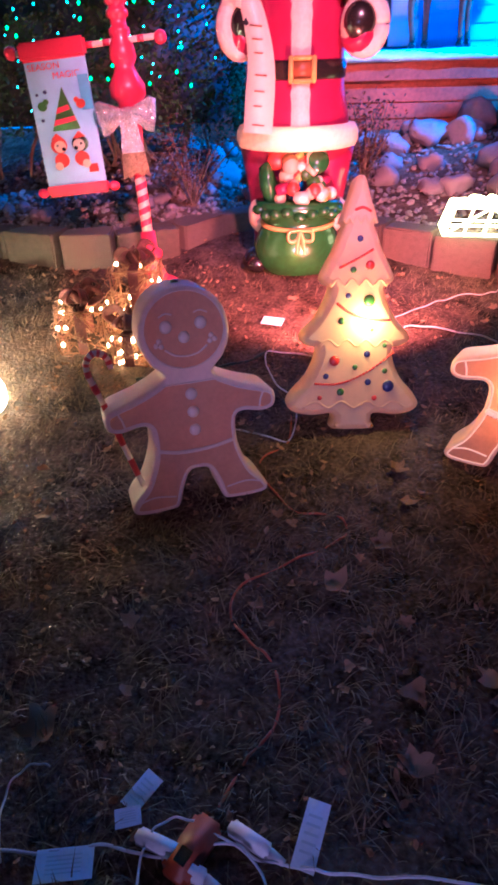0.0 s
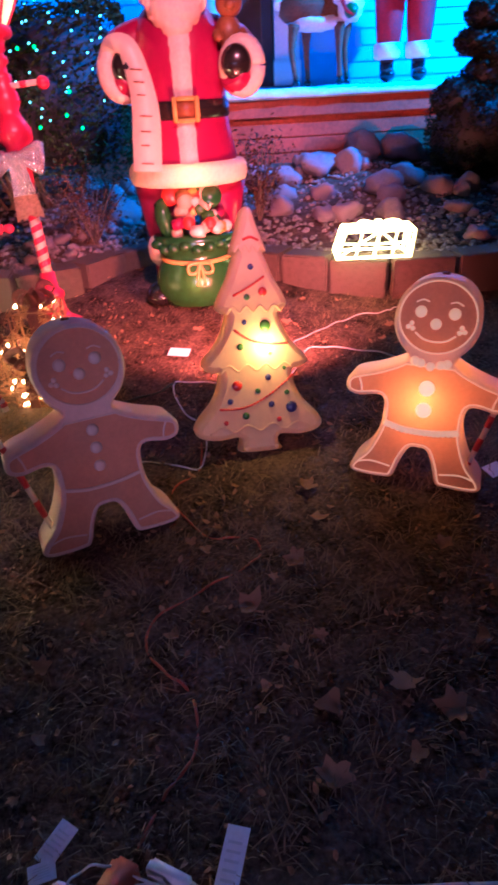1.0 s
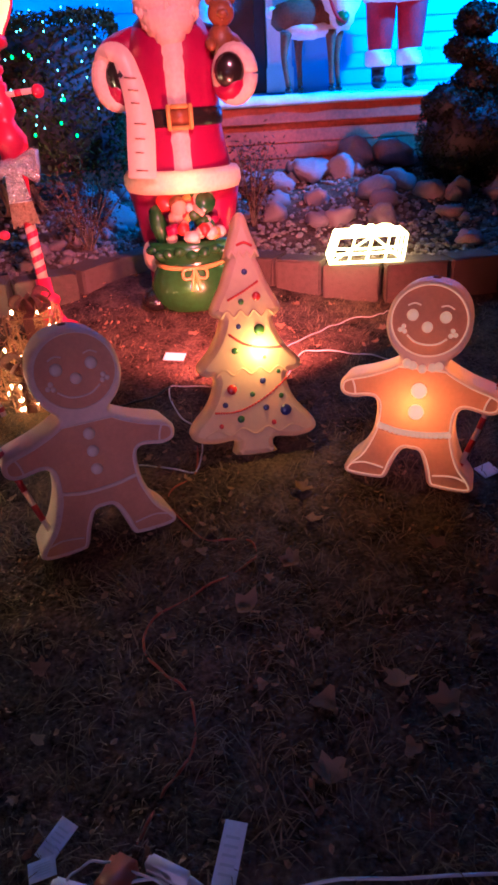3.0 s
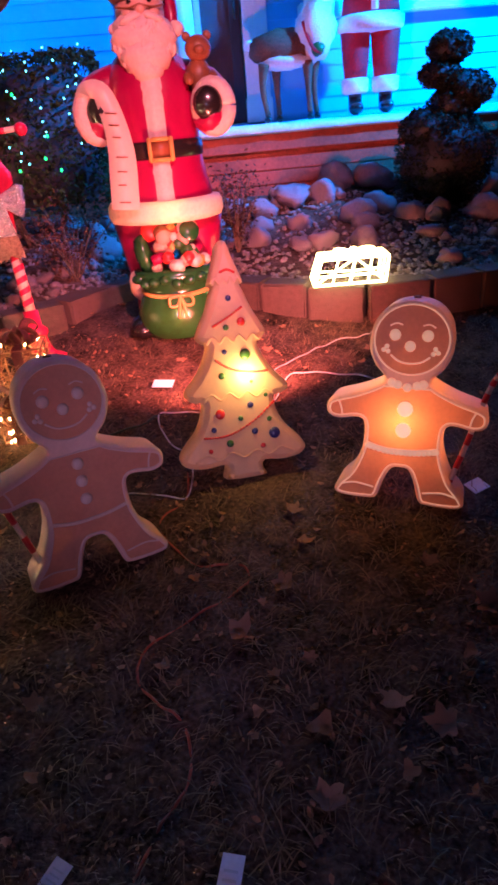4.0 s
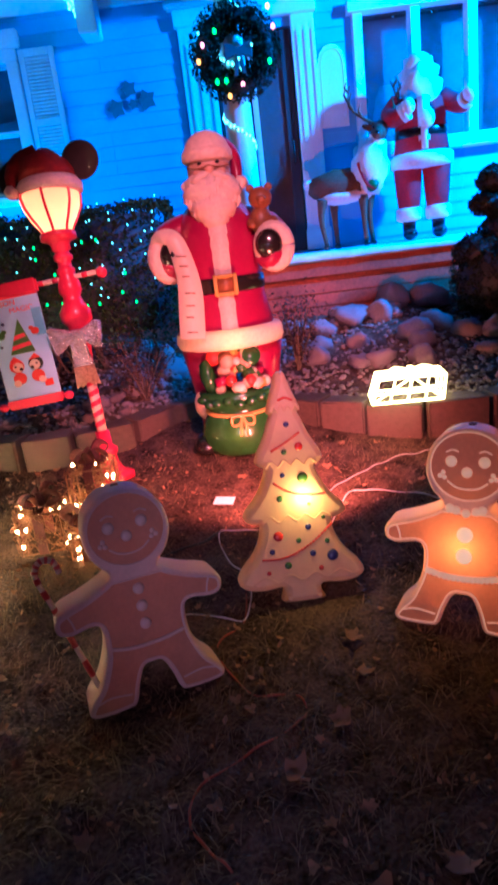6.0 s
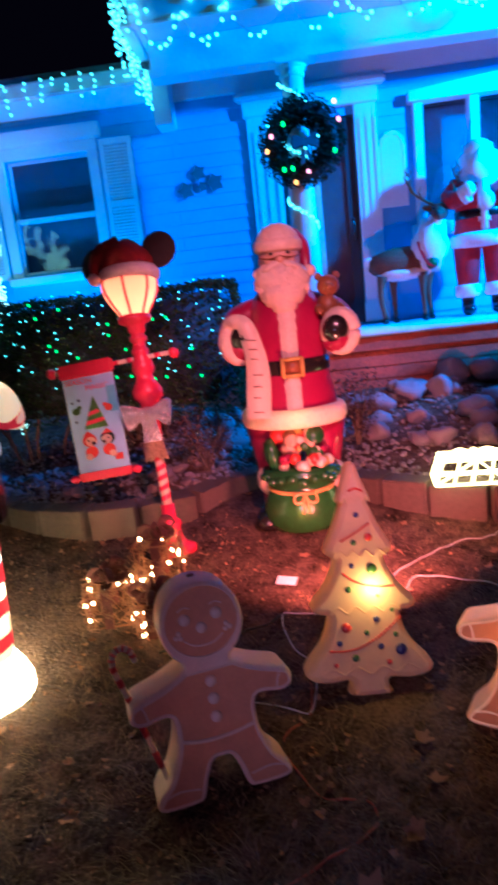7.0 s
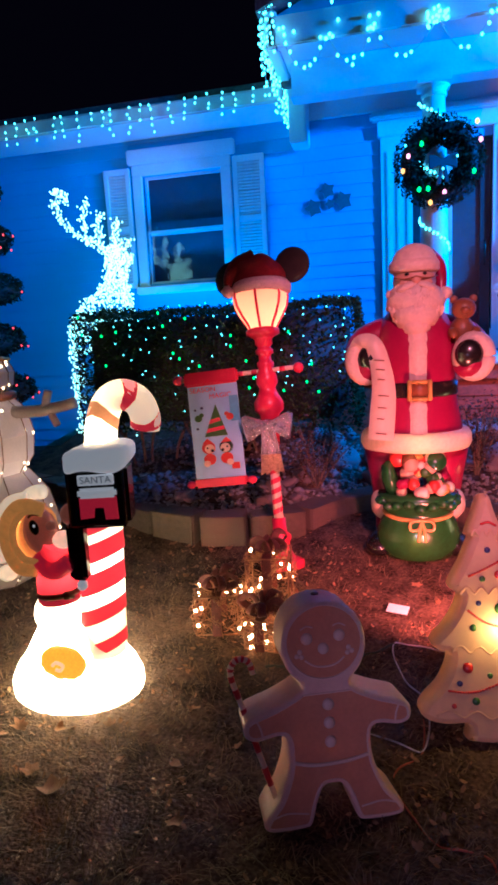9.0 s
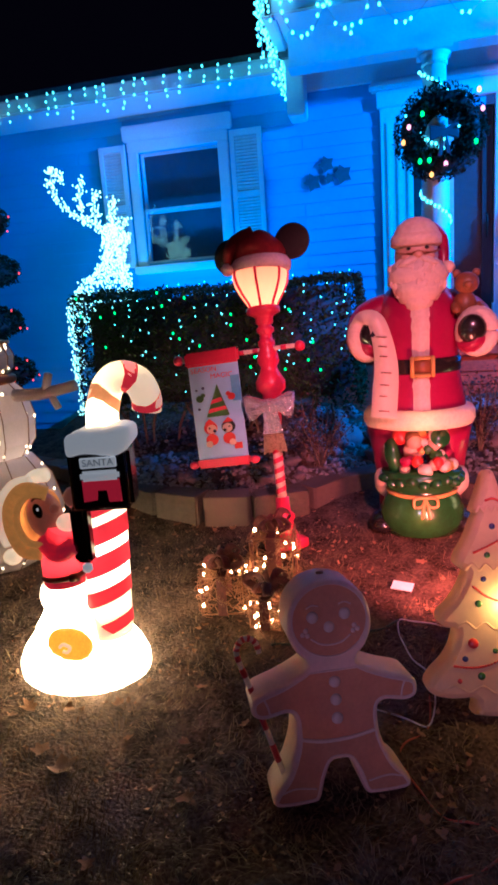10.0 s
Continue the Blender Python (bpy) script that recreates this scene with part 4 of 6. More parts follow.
def gingerbread(at, label, lit, cane):
    g = thing("gingerbread_figure", at, label, "yard figure", "gingerbread figures")
    depth = 0.165
    shell, head, body = cookie_shell(depth, 0.010)
    part("body", shell, None, g)
    y = -depth / 2
    icing = P_LICING if lit else P_ICING
    for loop in (head, body):
        part("panel_bead", tube([(x, y, z) for x, z in loop + loop[:1]], 0.0028, 6), icing, g)

    def line(pts, r=0.006, name="icing_line"):
        part(name, tube(spline([(px, y + 0.001, pz) for px, pz in pts], 5), r * 0.8, 6, 0.6), icing, g)

    def dot(px, pz, r, name, squash=0.4):
        part(name, ball(r, r * squash, r, 12), P_LBUTTON if lit and name == "button" else icing, g, at=pose(px, y, pz))

    dot(-0.054, 0.577, 0.019, "eye"), dot(0.050, 0.579, 0.019, "eye"), dot(-0.003, 0.543, 0.018, "nose")
    for s in (-1, 1):
        for dx, dz in ((0.078, 0.539), (0.088, 0.527), (0.073, 0.523)):
            dot(s * dx, dz, 0.008, "cheek_dot")
        line([(s * 0.072, 0.605), (s * 0.052, 0.614), (s * 0.032, 0.609)], 0.004, "eyebrow")
        line([(s * 0.085, 0.046), (s * 0.15, 0.055), (s * 0.195, 0.045)], 0.005)
        line([(s * 0.213, 0.298), (s * 0.218, 0.322), (s * 0.228, 0.345)], 0.005)
    line([(-0.064, 0.512), (-0.036, 0.493), (0, 0.487), (0.036, 0.493), (0.064, 0.512)], 0.005, "mouth")
    belt = [(-0.118, 0.205), (-0.06, 0.192), (0, 0.190), (0.06, 0.194), (0.118, 0.205)]
    line(belt, 0.010, "belt_line")
    if lit:
        scallop = spline([(px, 0, pz) for px, pz in belt], 4)
        for p in scallop:
            dot(p.x, p.z - 0.008, 0.010, "scallop", 0.5)
        for px, pz in ((-0.032, 0.416), (0.0, 0.408), (0.032, 0.416), (-0.052, 0.422), (0.052, 0.422)):
            dot(px, pz, 0.015, "collar_tuft", 0.6)
    for k, z in enumerate((0.372, 0.316, 0.258) if not lit else (0.335, 0.262)):
        dot(0.0, z, 0.019 if not lit else 0.027, "button", 0.45)
    part("socket", lathe([(0.013, 0), (0.013, 0.008), (0.006, 0.010)], 10), P_BROWN, g, at=pose(0.0, 0.005, 0.684))
    part("stake", tube([(0.13, 0.0, 0.03), (0.13, 0.02, -0.08)], 0.004, 6), M_METAL, g)
    if cane < 0:
        way = spline([(-0.165, -0.03, 0.03), (-0.215, -0.02, 0.20), (-0.262, -0.012, 0.36), (-0.292, -0.008, 0.455), (-0.288, -0.006, 0.495), (-0.262, -0.005, 0.513), (-0.232, -0.006, 0.498), (-0.222, -0.008, 0.462)], 7)
    else:
        way = spline([(0.165, -0.05, 0.07), (0.205, -0.03, 0.2), (0.24, -0.01, 0.33), (0.272, 0.0, 0.43), (0.298, 0.0, 0.468), (0.33, 0.0, 0.472), (0.352, 0.0, 0.45), (0.345, 0.0, 0.42), (0.325, 0.0, 0.405)], 7)
    candy = part("candy_cane", tube(way, 0.0095, 8), P_WHITE, g, "thin striped plastic candy cane")
    for k in range(0, len(way) - 3, 4):
        part("stripe", tube([way[k], way[k + 1], way[k + 2]], 0.0105, 8), P_DOTR, candy)
    return g


def tilt(x, y, z, yaw, back, side=0):
    return Matrix.Translation((x, y, z)) @ Matrix.Rotation(radians(yaw), 4, "Z") @ Matrix.Rotation(radians(-back), 4, "X") @ Matrix.Rotation(radians(side), 4, "Y")


gingerbread(tilt(-0.463, -0.345, 0.005, 20, 9) @ Matrix.Diagonal((1, 1, 1.03, 1)), "unlit moulded plastic gingerbread figure with white icing buttons", False, -1)
gingerbread(tilt(0.622, -0.195, 0.025, -25, 9, 2.5) @ Matrix.Diagonal((1, 1, 1.03, 1)), "glowing moulded plastic gingerbread figure lit from inside", True, 1)


# ---- lit plastic tree ----
def plastic_tree():
    t = thing("plastic_tree", tilt(0.075, 0.035, 0.055, 6, 17, 2.0), "cream moulded plastic Christmas tree glowing yellow inside", "yard figure")
    half = [(0.075, 0.0), (0.072, 0.03), (0.078, 0.058), (0.15, 0.052), (0.215, 0.062), (0.245, 0.092), (0.225, 0.135), (0.175, 0.19), (0.145, 0.25), (0.137, 0.302),
            (0.165, 0.306), (0.195, 0.325), (0.192, 0.355), (0.15, 0.40), (0.115, 0.455), (0.095, 0.512), (0.112, 0.522), (0.130, 0.545), (0.115, 0.585), (0.085, 0.64),
            (0.062, 0.70), (0.052, 0.725), (0.064, 0.735), (0.055, 0.765), (0.035, 0.82), (0.018, 0.875), (0.0, 0.888)]
    o = spline([(*p, 0) for p in mirrored(half)], 3, True)
    part("body", slab([(p.x, p.y) for p in o], 0.15, 0.026), P_CREAM, t)
    y = -0.075
    R, G, B = P_DOTR, P_DOTG, P_DOTB
    dots = [(-0.001, 0.678, 0.011, B), (0.037, 0.59, 0.016, R), (-0.021, 0.574, 0.011, G), (-0.036, 0.486, 0.010, B), (0.039, 0.470, 0.021, G), (-0.056, 0.399, 0.013, G), (0.102, 0.312, 0.008, G), (0.040, 0.282, 0.012, B),
            (-0.078, 0.258, 0.019, R), (-0.002, 0.234, 0.010, G), (0.107, 0.220, 0.010, G), (-0.107, 0.202, 0.011, B), (0.047, 0.180, 0.012, B), (0.122, 0.164, 0.022, B), (-0.052, 0.144, 0.014, G), (0.073, 0.121, 0.010, R),
            (-0.128, 0.123, 0.009, R), (0.053, 0.368, 0.007, G)]
    for x, z, r, m in dots:
        part("ornament", ball(r, r * 0.45, r, 12), m, t, at=pose(x, y, z))
    for pts in ([(-0.145, 0.175), (-0.085, 0.172), (-0.026, 0.184), (0.054, 0.224), (0.13, 0.283)], [(-0.072, 0.459), (-0.03, 0.428), (0.014, 0.411), (0.07, 0.402), (0.116, 0.402)], [(-0.067, 0.582), (-0.012, 0.609), (0.043, 0.641)], [(-0.02, 0.772), (0.005, 0.779), (0.03, 0.768)]):
        g = part("garland", tube(spline([(px, y, pz) for px, pz in pts], 4), 0.002, 5), P_DOTR, t)
        way = spline([(px, y - 0.001, pz) for px, pz in pts], 7)
        me = Build().add(ball(0.0052, 0.0052, 0.0052, 6), P_DOTR).mesh("bead")
        for p in way:
            part("bead", me, None, g, at=pose(*p))
    for z, w in ((0.30, 0.135), (0.51, 0.10), (0.72, 0.055), (0.075, 0.19)):
        pts = [(-w + 2 * w * k / 8, y + 0.002, z + 0.014 + (0.018 if k % 2 else -0.006)) for k in range(9)]
        part("snow_edge", tube(spline(pts, 4), 0.006, 6, 0.6), P_CREAM, t)


plastic_tree()


# ---- santa statue: one mesh ----
def santa():
    b = Build()

    def el(x, y, z, rx, ry, rz, m, rot=(0, 0, 0), n=20, rough=0.0, freq=3.0):
        b.add(ball(rx, ry, rz, n, rough, freq, x * 9 + z), m, pose(x, y, z, *rot))

    # boots and legs behind the sack
    for s in (-1, 1):
        el(s * 0.20, -0.06, 0.06, 0.09, 0.15, 0.065, P_BLACK, (0, 0, s * 14))
        b.add(lathe([(0.085, 0.05), (0.085, 0.22), (0.095, 0.30), (0.12, 0.46), (0.15, 0.62)], 16), P_RED, pose(s * 0.145, 0.04, 0))
        el(s * 0.185, -0.02, 0.275, 0.075, 0.085, 0.095, P_FUR, (0, s * 12, 0), 18, 0.1, 5)
    # coat
    prof = [(0.250, 0.69), (0.252, 0.72), (0.228, 0.84), (0.214, 0.93), (0.216, 1.02), (0.224, 1.10), (0.222, 1.18), (0.200, 1.26), (0.16, 1.33), (0.10, 1.38)]
    b.add(lathe(prof, 36, 0.82), P_RED, pose(-0.005, 0, 0))
    # fur hem
    b.add(lathe([(0.255, 0.60), (0.290, 0.608), (0.303, 0.64), (0.300, 0.68), (0.285, 0.705), (0.24, 0.71)], 36, 0.83), P_FUR, pose(-0.005, 0, 0))
    # fur front, following the coat
    front = [(-0.005, -0.82 * r - 0.004, z) for r, z in prof[:-1]]
    fs = spline(front, 4)
    v, f = [], []
    for i, p in enumerate(fs):
        w = 0.047 + 0.004 * noise.noise(Vector((0, i * 0.7, 0)))
        for k in range(7):
            u = -1 + k / 3
            v.append((p.x + w * u, p.y - 0.012 * (1 - abs(u) ** 3) + 0.010 * abs(u), p.z))
    for i in range(len(fs) - 1):
        for k in range(6):
            f.append((i * 7 + k, i * 7 + k + 1, i * 7 + k + 8, i * 7 + k + 7))
    b.add((v, f), P_FUR)
    # belt, buckle
    b.add(lathe([(0.218, 0.895), (0.228, 0.905), (0.226, 0.965), (0.217, 0.975)], 36, 0.83), P_BLACK, pose(-0.005, 0, 0))
    for q in ((-0.062, -0.042, -0.055, 0.055), (0.042, 0.062, -0.055, 0.055), (-0.042, 0.042, 0.035, 0.055), (-0.042, 0.042, -0.055, -0.035)):
        b.add(box(q[0], q[1], -0.014, 0.014, q[2], q[3], 0.004), P_GOLD, pose(0.0, -0.205, 0.937))
    b.add(box(-0.04, 0.04, -0.004, 0.008, -0.035, 0.035), P_BROWN, pose(0.0, -0.203, 0.937))
    # arms
    for s in (-1, 1):
        arm = spline([(s * 0.09, 0.04, 1.27), (s * 0.26, 0.0, 1.20), (s * 0.295, -0.06, 1.09), (s * 0.265, -0.13, 1.06), (s * 0.23, -0.17, 1.09)], 4)
        b.add(tube(arm, [0.072 + 0.022 * math.sin(3.14 * k / (len(arm) - 1)) for k in range(len(arm))], 14), P_RED)
        cuff = [(s * 0.275 + 0.068 * math.cos(a), -0.16 - 0.02 * math.cos(a) * s, 1.10 + 0.092 * math.sin(a)) for a in (6.2832 * k / 20 for k in range(21))]
        b.add(tube(cuff, 0.040, 10), P_FUR)
        el(s * 0.248, -0.19, 1.115, 0.072, 0.05, 0.075, P_BLACK)
        el(s * 0.205, -0.205, 1.10, 0.022, 0.02, 0.03, P_BLACK)
    # list: a scroll hanging from the hand
    way = spline([(-0.335, -0.20, 1.16), (-0.30, -0.225, 1.205), (-0.235, -0.235, 1.19), (-0.20, -0.24, 1.08), (-0.185, -0.245, 0.95), (-0.195, -0.255, 0.80), (-0.205, -0.27, 0.69)], 5)
    v, f = [], []
    n = len(way)
    for i, p in enumerate(way):
        w = 0.026 + 0.040 * min(1, i / (n * 0.75))
        tan = (way[min(i + 1, n - 1)] - way[max(i - 1, 0)]).normalized()
        side = Vector((0, -1, 0)).cross(tan).normalized() * w
        for q in (side, -side):
            v += [tuple(p + q), tuple(p + q + Vector((0, 0.008, 0)))]
    for i in range(n - 1):
        a, c = i * 4, i * 4 + 4
        f += [(a, a + 2, c + 2, c), (a + 1, c + 1, c + 3, a + 3), (a, c, c + 1, a + 1), (a + 2, a + 3, c + 3, c + 2)]
    b.add((v, f), P_WHITE)
    for k in range(7):
        p = way[min(int(n * (0.46 + 0.075 * k)), n - 1)]
        b.add(box(-0.028, 0.026 - 0.008 * (k % 3), -0.0015, 0.0015, -0.0025, 0.0025), P_BROWN, pose(p.x, p.y - 0.004, p.z, 0, 6, 0))
    # head
    hy = -0.06
    el(-0.01, hy, 1.50, 0.112, 0.10, 0.12, P_SKIN)
    el(-0.01, hy - 0.102, 1.500, 0.027, 0.026, 0.023, P_SKIN)
    for s in (-1, 1):
        el(-0.01 + s * 0.054, hy - 0.082, 1.488, 0.034, 0.024, 0.027, P_SKIN)
        el(-0.01 + s * 0.045, hy - 0.090, 1.535, 0.011, 0.007, 0.008, P_BLACK)
        el(-0.01 + s * 0.05, hy - 0.088, 1.562, 0.036, 0.016, 0.011, P_FUR, (0, s * 14, 0))
        el(-0.01 + s * 0.05, hy - 0.106, 1.468, 0.058, 0.030, 0.020, P_FUR, (0, s * 22, 0), 16, 0.25, 5)
    glasses = [(-0.01 + 0.108 * u, hy - 0.118 + 0.05 * u * u, 1.520 - 0.012 * abs(math.sin(u * 3.14))) for u in (-1 + k / 8 for k in range(17))]
    b.add(tube(glasses, 0.0045, 6), P_BROWN)
    el(-0.012, hy - 0.112, 1.444, 0.022, 0.014, 0.010, P_DOTR)
    # beard of many locks
    rb = rng(77)
    el(-0.01, hy - 0.055, 1.395, 0.150, 0.090, 0.105, P_FUR, (8, 0, 0), 20, 0.2, 5)
    el(-0.01, hy - 0.075, 1.325, 0.118, 0.075, 0.085, P_FUR, (8, 0, 0), 20, 0.2, 5)
    el(-0.01, hy - 0.085, 1.272, 0.075, 0.060, 0.060, P_FUR, (8, 0, 0), 20, 0.2, 5)
    for k in range(210):
        u = rb.uniform(-1, 1)
        z = rb.uniform(1.29, 1.465)
        x = -0.01 + u * (0.140 if z > 1.36 else 0.110 if z > 1.32 else 0.075)
        yf = hy - 0.130 + 0.072 * u * u
        b.add(tube(spline([(x, yf + 0.006, z), (x * 1.03 + 0.008 * math.sin(k), yf - 0.008, z - 0.022), (x * 0.97, yf + 0.008, z - 0.052)], 3), [0.004, 0.007, 0.009, 0.009, 0.008, 0.006, 0.002], 5), P_FUR)
    # hat
    b.add(lathe([(0.116, 1.545), (0.131, 1.556), (0.131, 1.592), (0.120, 1.610)], 24, 0.95), P_FUR, pose(-0.01, hy + 0.005, 0, 0, 0, 0))
    el(-0.008, hy + 0.01, 1.585, 0.121, 0.116, 0.112, P_FUR, n=22)
    b.add(tube(spline([(0.06, 0.02, 1.62), (0.115, 0.03, 1.58), (0.135, 0.02, 1.50), (0.13, 0.0, 1.44)], 4), [0.062, 0.06, 0.056, 0.052, 0.048, 0.044, 0.040, 0.036, 0.033, 0.03, 0.028, 0.026, 0.024], 12), P_RED)
    el(0.150, -0.05, 1.435, 0.034, 0.034, 0.034, P_FUR, n=14, rough=0.2, freq=6)
    # toy bear on the arm
    el(0.228, -0.09, 1.235, 0.062, 0.055, 0.075, P_BROWN)
    el(0.235, -0.10, 1.345, 0.062, 0.055, 0.056, P_BROWN)
    el(0.235, -0.155, 1.335, 0.026, 0.022, 0.02, P_BROWN)
    for s in (-1, 1):
        el(0.235 + s * 0.048, -0.09, 1.395, 0.021, 0.013, 0.021, P_BROWN)
        el(0.235 + s * 0.06, -0.14, 1.225, 0.025, 0.045, 0.022, P_BROWN, (30, 0, 0))
    # sack of toys
    sack = [(0.10, 0.0), (0.185, 0.02), (0.222, 0.085), (0.226, 0.15), (0.20, 0.22), (0.175, 0.262), (0.183, 0.285), (0.205, 0.33), (0.215, 0.37)]
    b.add(lathe(sack, 32, 0.78), P_GREEN, pose(-0.005, -0.115, 0.0))
    for k in range(11):
        a = math.pi + math.pi * k / 10
        el(-0.005 + 0.195 * math.cos(a), -0.115 + 0.155 * math.sin(a), 0.325 + 0.012 * math.sin(k * 2.1), 0.038, 0.032, 0.026, P_GREEN, (0, 0, k * 20))
    el(-0.155, -0.13, 0.45, 0.045, 0.07, 0.10, P_GREEN, (0, -8, 0), 16, 0.2, 4)
    rope = [(-0.005 + 0.183 * math.cos(a), -0.115 + 0.146 * math.sin(a), 0.262 + 0.014 * math.sin(a * 1.0)) for a in (6.2832 * k / 32 for k in range(33))]
    b.add(tube(rope, 0.0115, 8), P_GOLD)
    for s in (-1, 1):
        b.add(tube(spline([(0, -0.268, 0.25), (s * 0.055, -0.278, 0.245), (s * 0.058, -0.285, 0.205), (s * 0.02, -0.282, 0.205), (0, -0.27, 0.245)], 5), 0.008, 7), P_GOLD)
        b.add(tube(spline([(0, -0.268, 0.25), (s * 0.012, -0.288, 0.20), (s * 0.02, -0.292, 0.14)], 5), 0.008, 7), P_GOLD)
    # toys heaped in the sack
    rt = rng(5)
    cols = [P_DOTR, P_WHITE, P_RED, P_CREAM, P_DOTR, P_SKIN, P_GOLD, P_DOTG]
    for k in range(34):
        a, q = rt.uniform(math.pi, 2 * math.pi), math.sqrt(rt.random())
        x, yy = 0.02 + 0.15 * q * math.cos(a), -0.13 + 0.125 * q * math.sin(a)
        z = 0.36 + 0.20 * (1 - q) + 0.05 * rt.random()
        s = rt.uniform(0.022, 0.036)
        rot = [rt.uniform(-50, 50) for _ in range(3)]
        if k % 3:
            b.add(box(-s, s, -s * 0.8, s * 0.8, -s * 0.7, s * 0.7, 0.006), cols[k % 8], pose(x, yy, z, *rot))
        else:
            el(x, yy, z, s, s, s, cols[k % 8], n=12)
    el(-0.045, -0.17, 0.53, 0.042, 0.038, 0.045, P_SKIN)
    el(-0.05, -0.155, 0.55, 0.045, 0.04, 0.04, P_BROWN)
    b.add(lathe([(0.05, -0.035), (0.052, -0.03), (0.052, 0.03), (0.05, 0.035)], 18), P_GREEN, pose(0.085, -0.15, 0.54, 60, 20, 0))
    b.add(lathe([(0.055, -0.01), (0.055, 0.0)], 18), P_WHITE, pose(0.085, -0.165, 0.565, 60, 20, 0))
    el(-0.11, -0.13, 0.56, 0.05, 0.03, 0.05, P_DOTR)
    solo("santa_statue", b, pose(-0.115, 1.42, 0.275, 0, 0, 3), "glossy moulded Santa statue with list, bear and toy sack", "statue")


santa()


# ---- candy cane mailbox with elf doll ----
def cane_mailbox():
    t = thing("candy_cane_mailbox", pose(-1.60, 0.14, 0.05), "bright glowing candy cane mailbox figure on a snowy base", "yard figure")
    W = pose(1.60, -0.14, -0.05)
    v, f = lathe([(0.275, 0.04), (0.298, 0.065), (0.296, 0.12), (0.268, 0.18), (0.222, 0.24), (0.190, 0.30), (0.15, 0.37), (0.10, 0.40)], 40, 0.70)
    v = [(x * (1 + 0.05 * noise.noise(Vector((x * 5, y * 5, z * 4)))) - 1.60, y * (1 + 0.05 * noise.noise(Vector((x * 5, y * 5, 9)))) + 0.14, z + 0.06 * max(x, 0) * min(1, z * 4)) for x, y, z in v]
    part("snow_base", (v, f), P_HOTW, t, "glowing white snow base", at=W)
    cane = part("post", tube(spline([(-1.475, 0.15, 0.25), (-1.458, 0.15, 0.55), (-1.436, 0.15, 0.95)], 8), 0.098, 28), P_HOTW, t, at=W)
    for zr, th in ((0.74, 0.080), (0.61, 0.086), (0.468, 0.066), (0.318, 0.058), (0.86, 0.08)):
        v, f = [], []
        cx = -1.475 + 0.056 * (zr - 0.25)
        for i in range(33):
            a = -2.5 + 3.4 * i / 32
            x, y, z = cx + 0.1005 * math.cos(a), 0.15 + 0.1005 * math.sin(a), zr - 0.035 + 0.035 * math.cos(a)
            k = th * (0.5 if i in (0, 32) else 1.0)
            v += [(x, y, z - k / 2), (x, y, z + k / 2)]
        f = [(2 * i, 2 * i + 2, 2 * i + 3, 2 * i + 1) for i in range(32)]
        part("stripe", (v, f), P_HOTR, cane)
    hook = spline([(-1.40, 0.13, 0.98), (-1.392, 0.13, 1.12), (-1.375, 0.13, 1.24), (-1.335, 0.13, 1.318), (-1.275, 0.13, 1.342), (-1.215, 0.13, 1.312), (-1.19, 0.13, 1.25), (-1.196, 0.13, 1.205)], 8)
    n = len(hook)
    hk = part("hook", tube(hook, [0.066 - 0.009 * k / n for k in range(n)], 24), P_HOTW, t, at=W)
    for k, m in ((14, P_SKIN), (31, P_HOTR), (47, P_HOTR)):
        v, f = [], []
        for i in range(21):
            a = 6.2832 * i / 20
            for dk in (0, 5):
                q = k + dk + 4 * math.sin(a)
                p = hook[min(max(int(round(q)), 0), n - 1)]
                d = (hook[min(int(round(q)) + 1, n - 1)] - hook[max(min(int(round(q)), n - 1) - 1, 0)]).normalized()
                side = d.cross(Vector((0, 1, 0)))
                v.append(tuple(p + (side * math.cos(a) + Vector((0, -1, 0)) * math.sin(a)) * (0.0672 - 0.009 * k / n)))
        f = [(2 * i, 2 * i + 2, 2 * i + 3, 2 * i + 1) for i in range(20)]
        part("stripe", (v, f), m, hk)
    PIV = Matrix.Translation((-1.38, 0.08, 0)) @ Matrix.Rotation(radians(14), 4, "Z") @ Matrix.Translation((1.38, -0.08, 0))
    mb = part("mailbox", box(-1.505, -1.262, 0.0, 0.15, 0.83, 1.085, 0.022), P_BLACK, t, "black mailbox", smooth=False, at=W @ PIV)
    v, f = ball(1, 1, 1, 28)
    cap = []
    for p in v:
        x, y, z = (math.copysign(abs(c) ** q, c) for c, q in zip(p, (0.42, 0.42, 0.62)))
        cap.append((-1.372 + 0.134 * x, 0.068 + 0.105 * y, 1.112 + 0.046 * z + 0.012 * noise.noise(Vector((x * 2.2, y * 2.2, 2))) + 0.014 * x - (0.012 if z < 0 and y < -0.5 else 0) * (1 + math.sin(x * 4))))
    part("snow_cap", (cap, f), P_COOLW, mb, "white snow cap with an added faint glow")
    part("door_rim", tube([(-1.49, -0.004, 0.85), (-1.277, -0.004, 0.85), (-1.277, -0.004, 1.06), (-1.49, -0.004, 1.06), (-1.49, -0.004, 0.85)], 0.006, 6), P_BLACK, mb)
    part("name_plate", box(-1.452, -1.312, -0.008, 0.001, 1.008, 1.05, 0.003), P_COOLW, mb, smooth=False)
    part("stocking_cuff", box(-1.455, -1.305, -0.014, 0.001, 0.958, 0.998, 0.010), P_COOLW, mb)
    part("stocking", slab([(-1.452, 0.875), (-1.40, 0.88), (-1.395, 0.918), (-1.36, 0.918), (-1.355, 0.87), (-1.305, 0.87), (-1.308, 0.96), (-1.452, 0.96)], 0.02, 0.006), P_STOCK, mb, at=pose(0, -0.001, 0))
    txt = bpy.data.curves.new("lettering", "FONT")
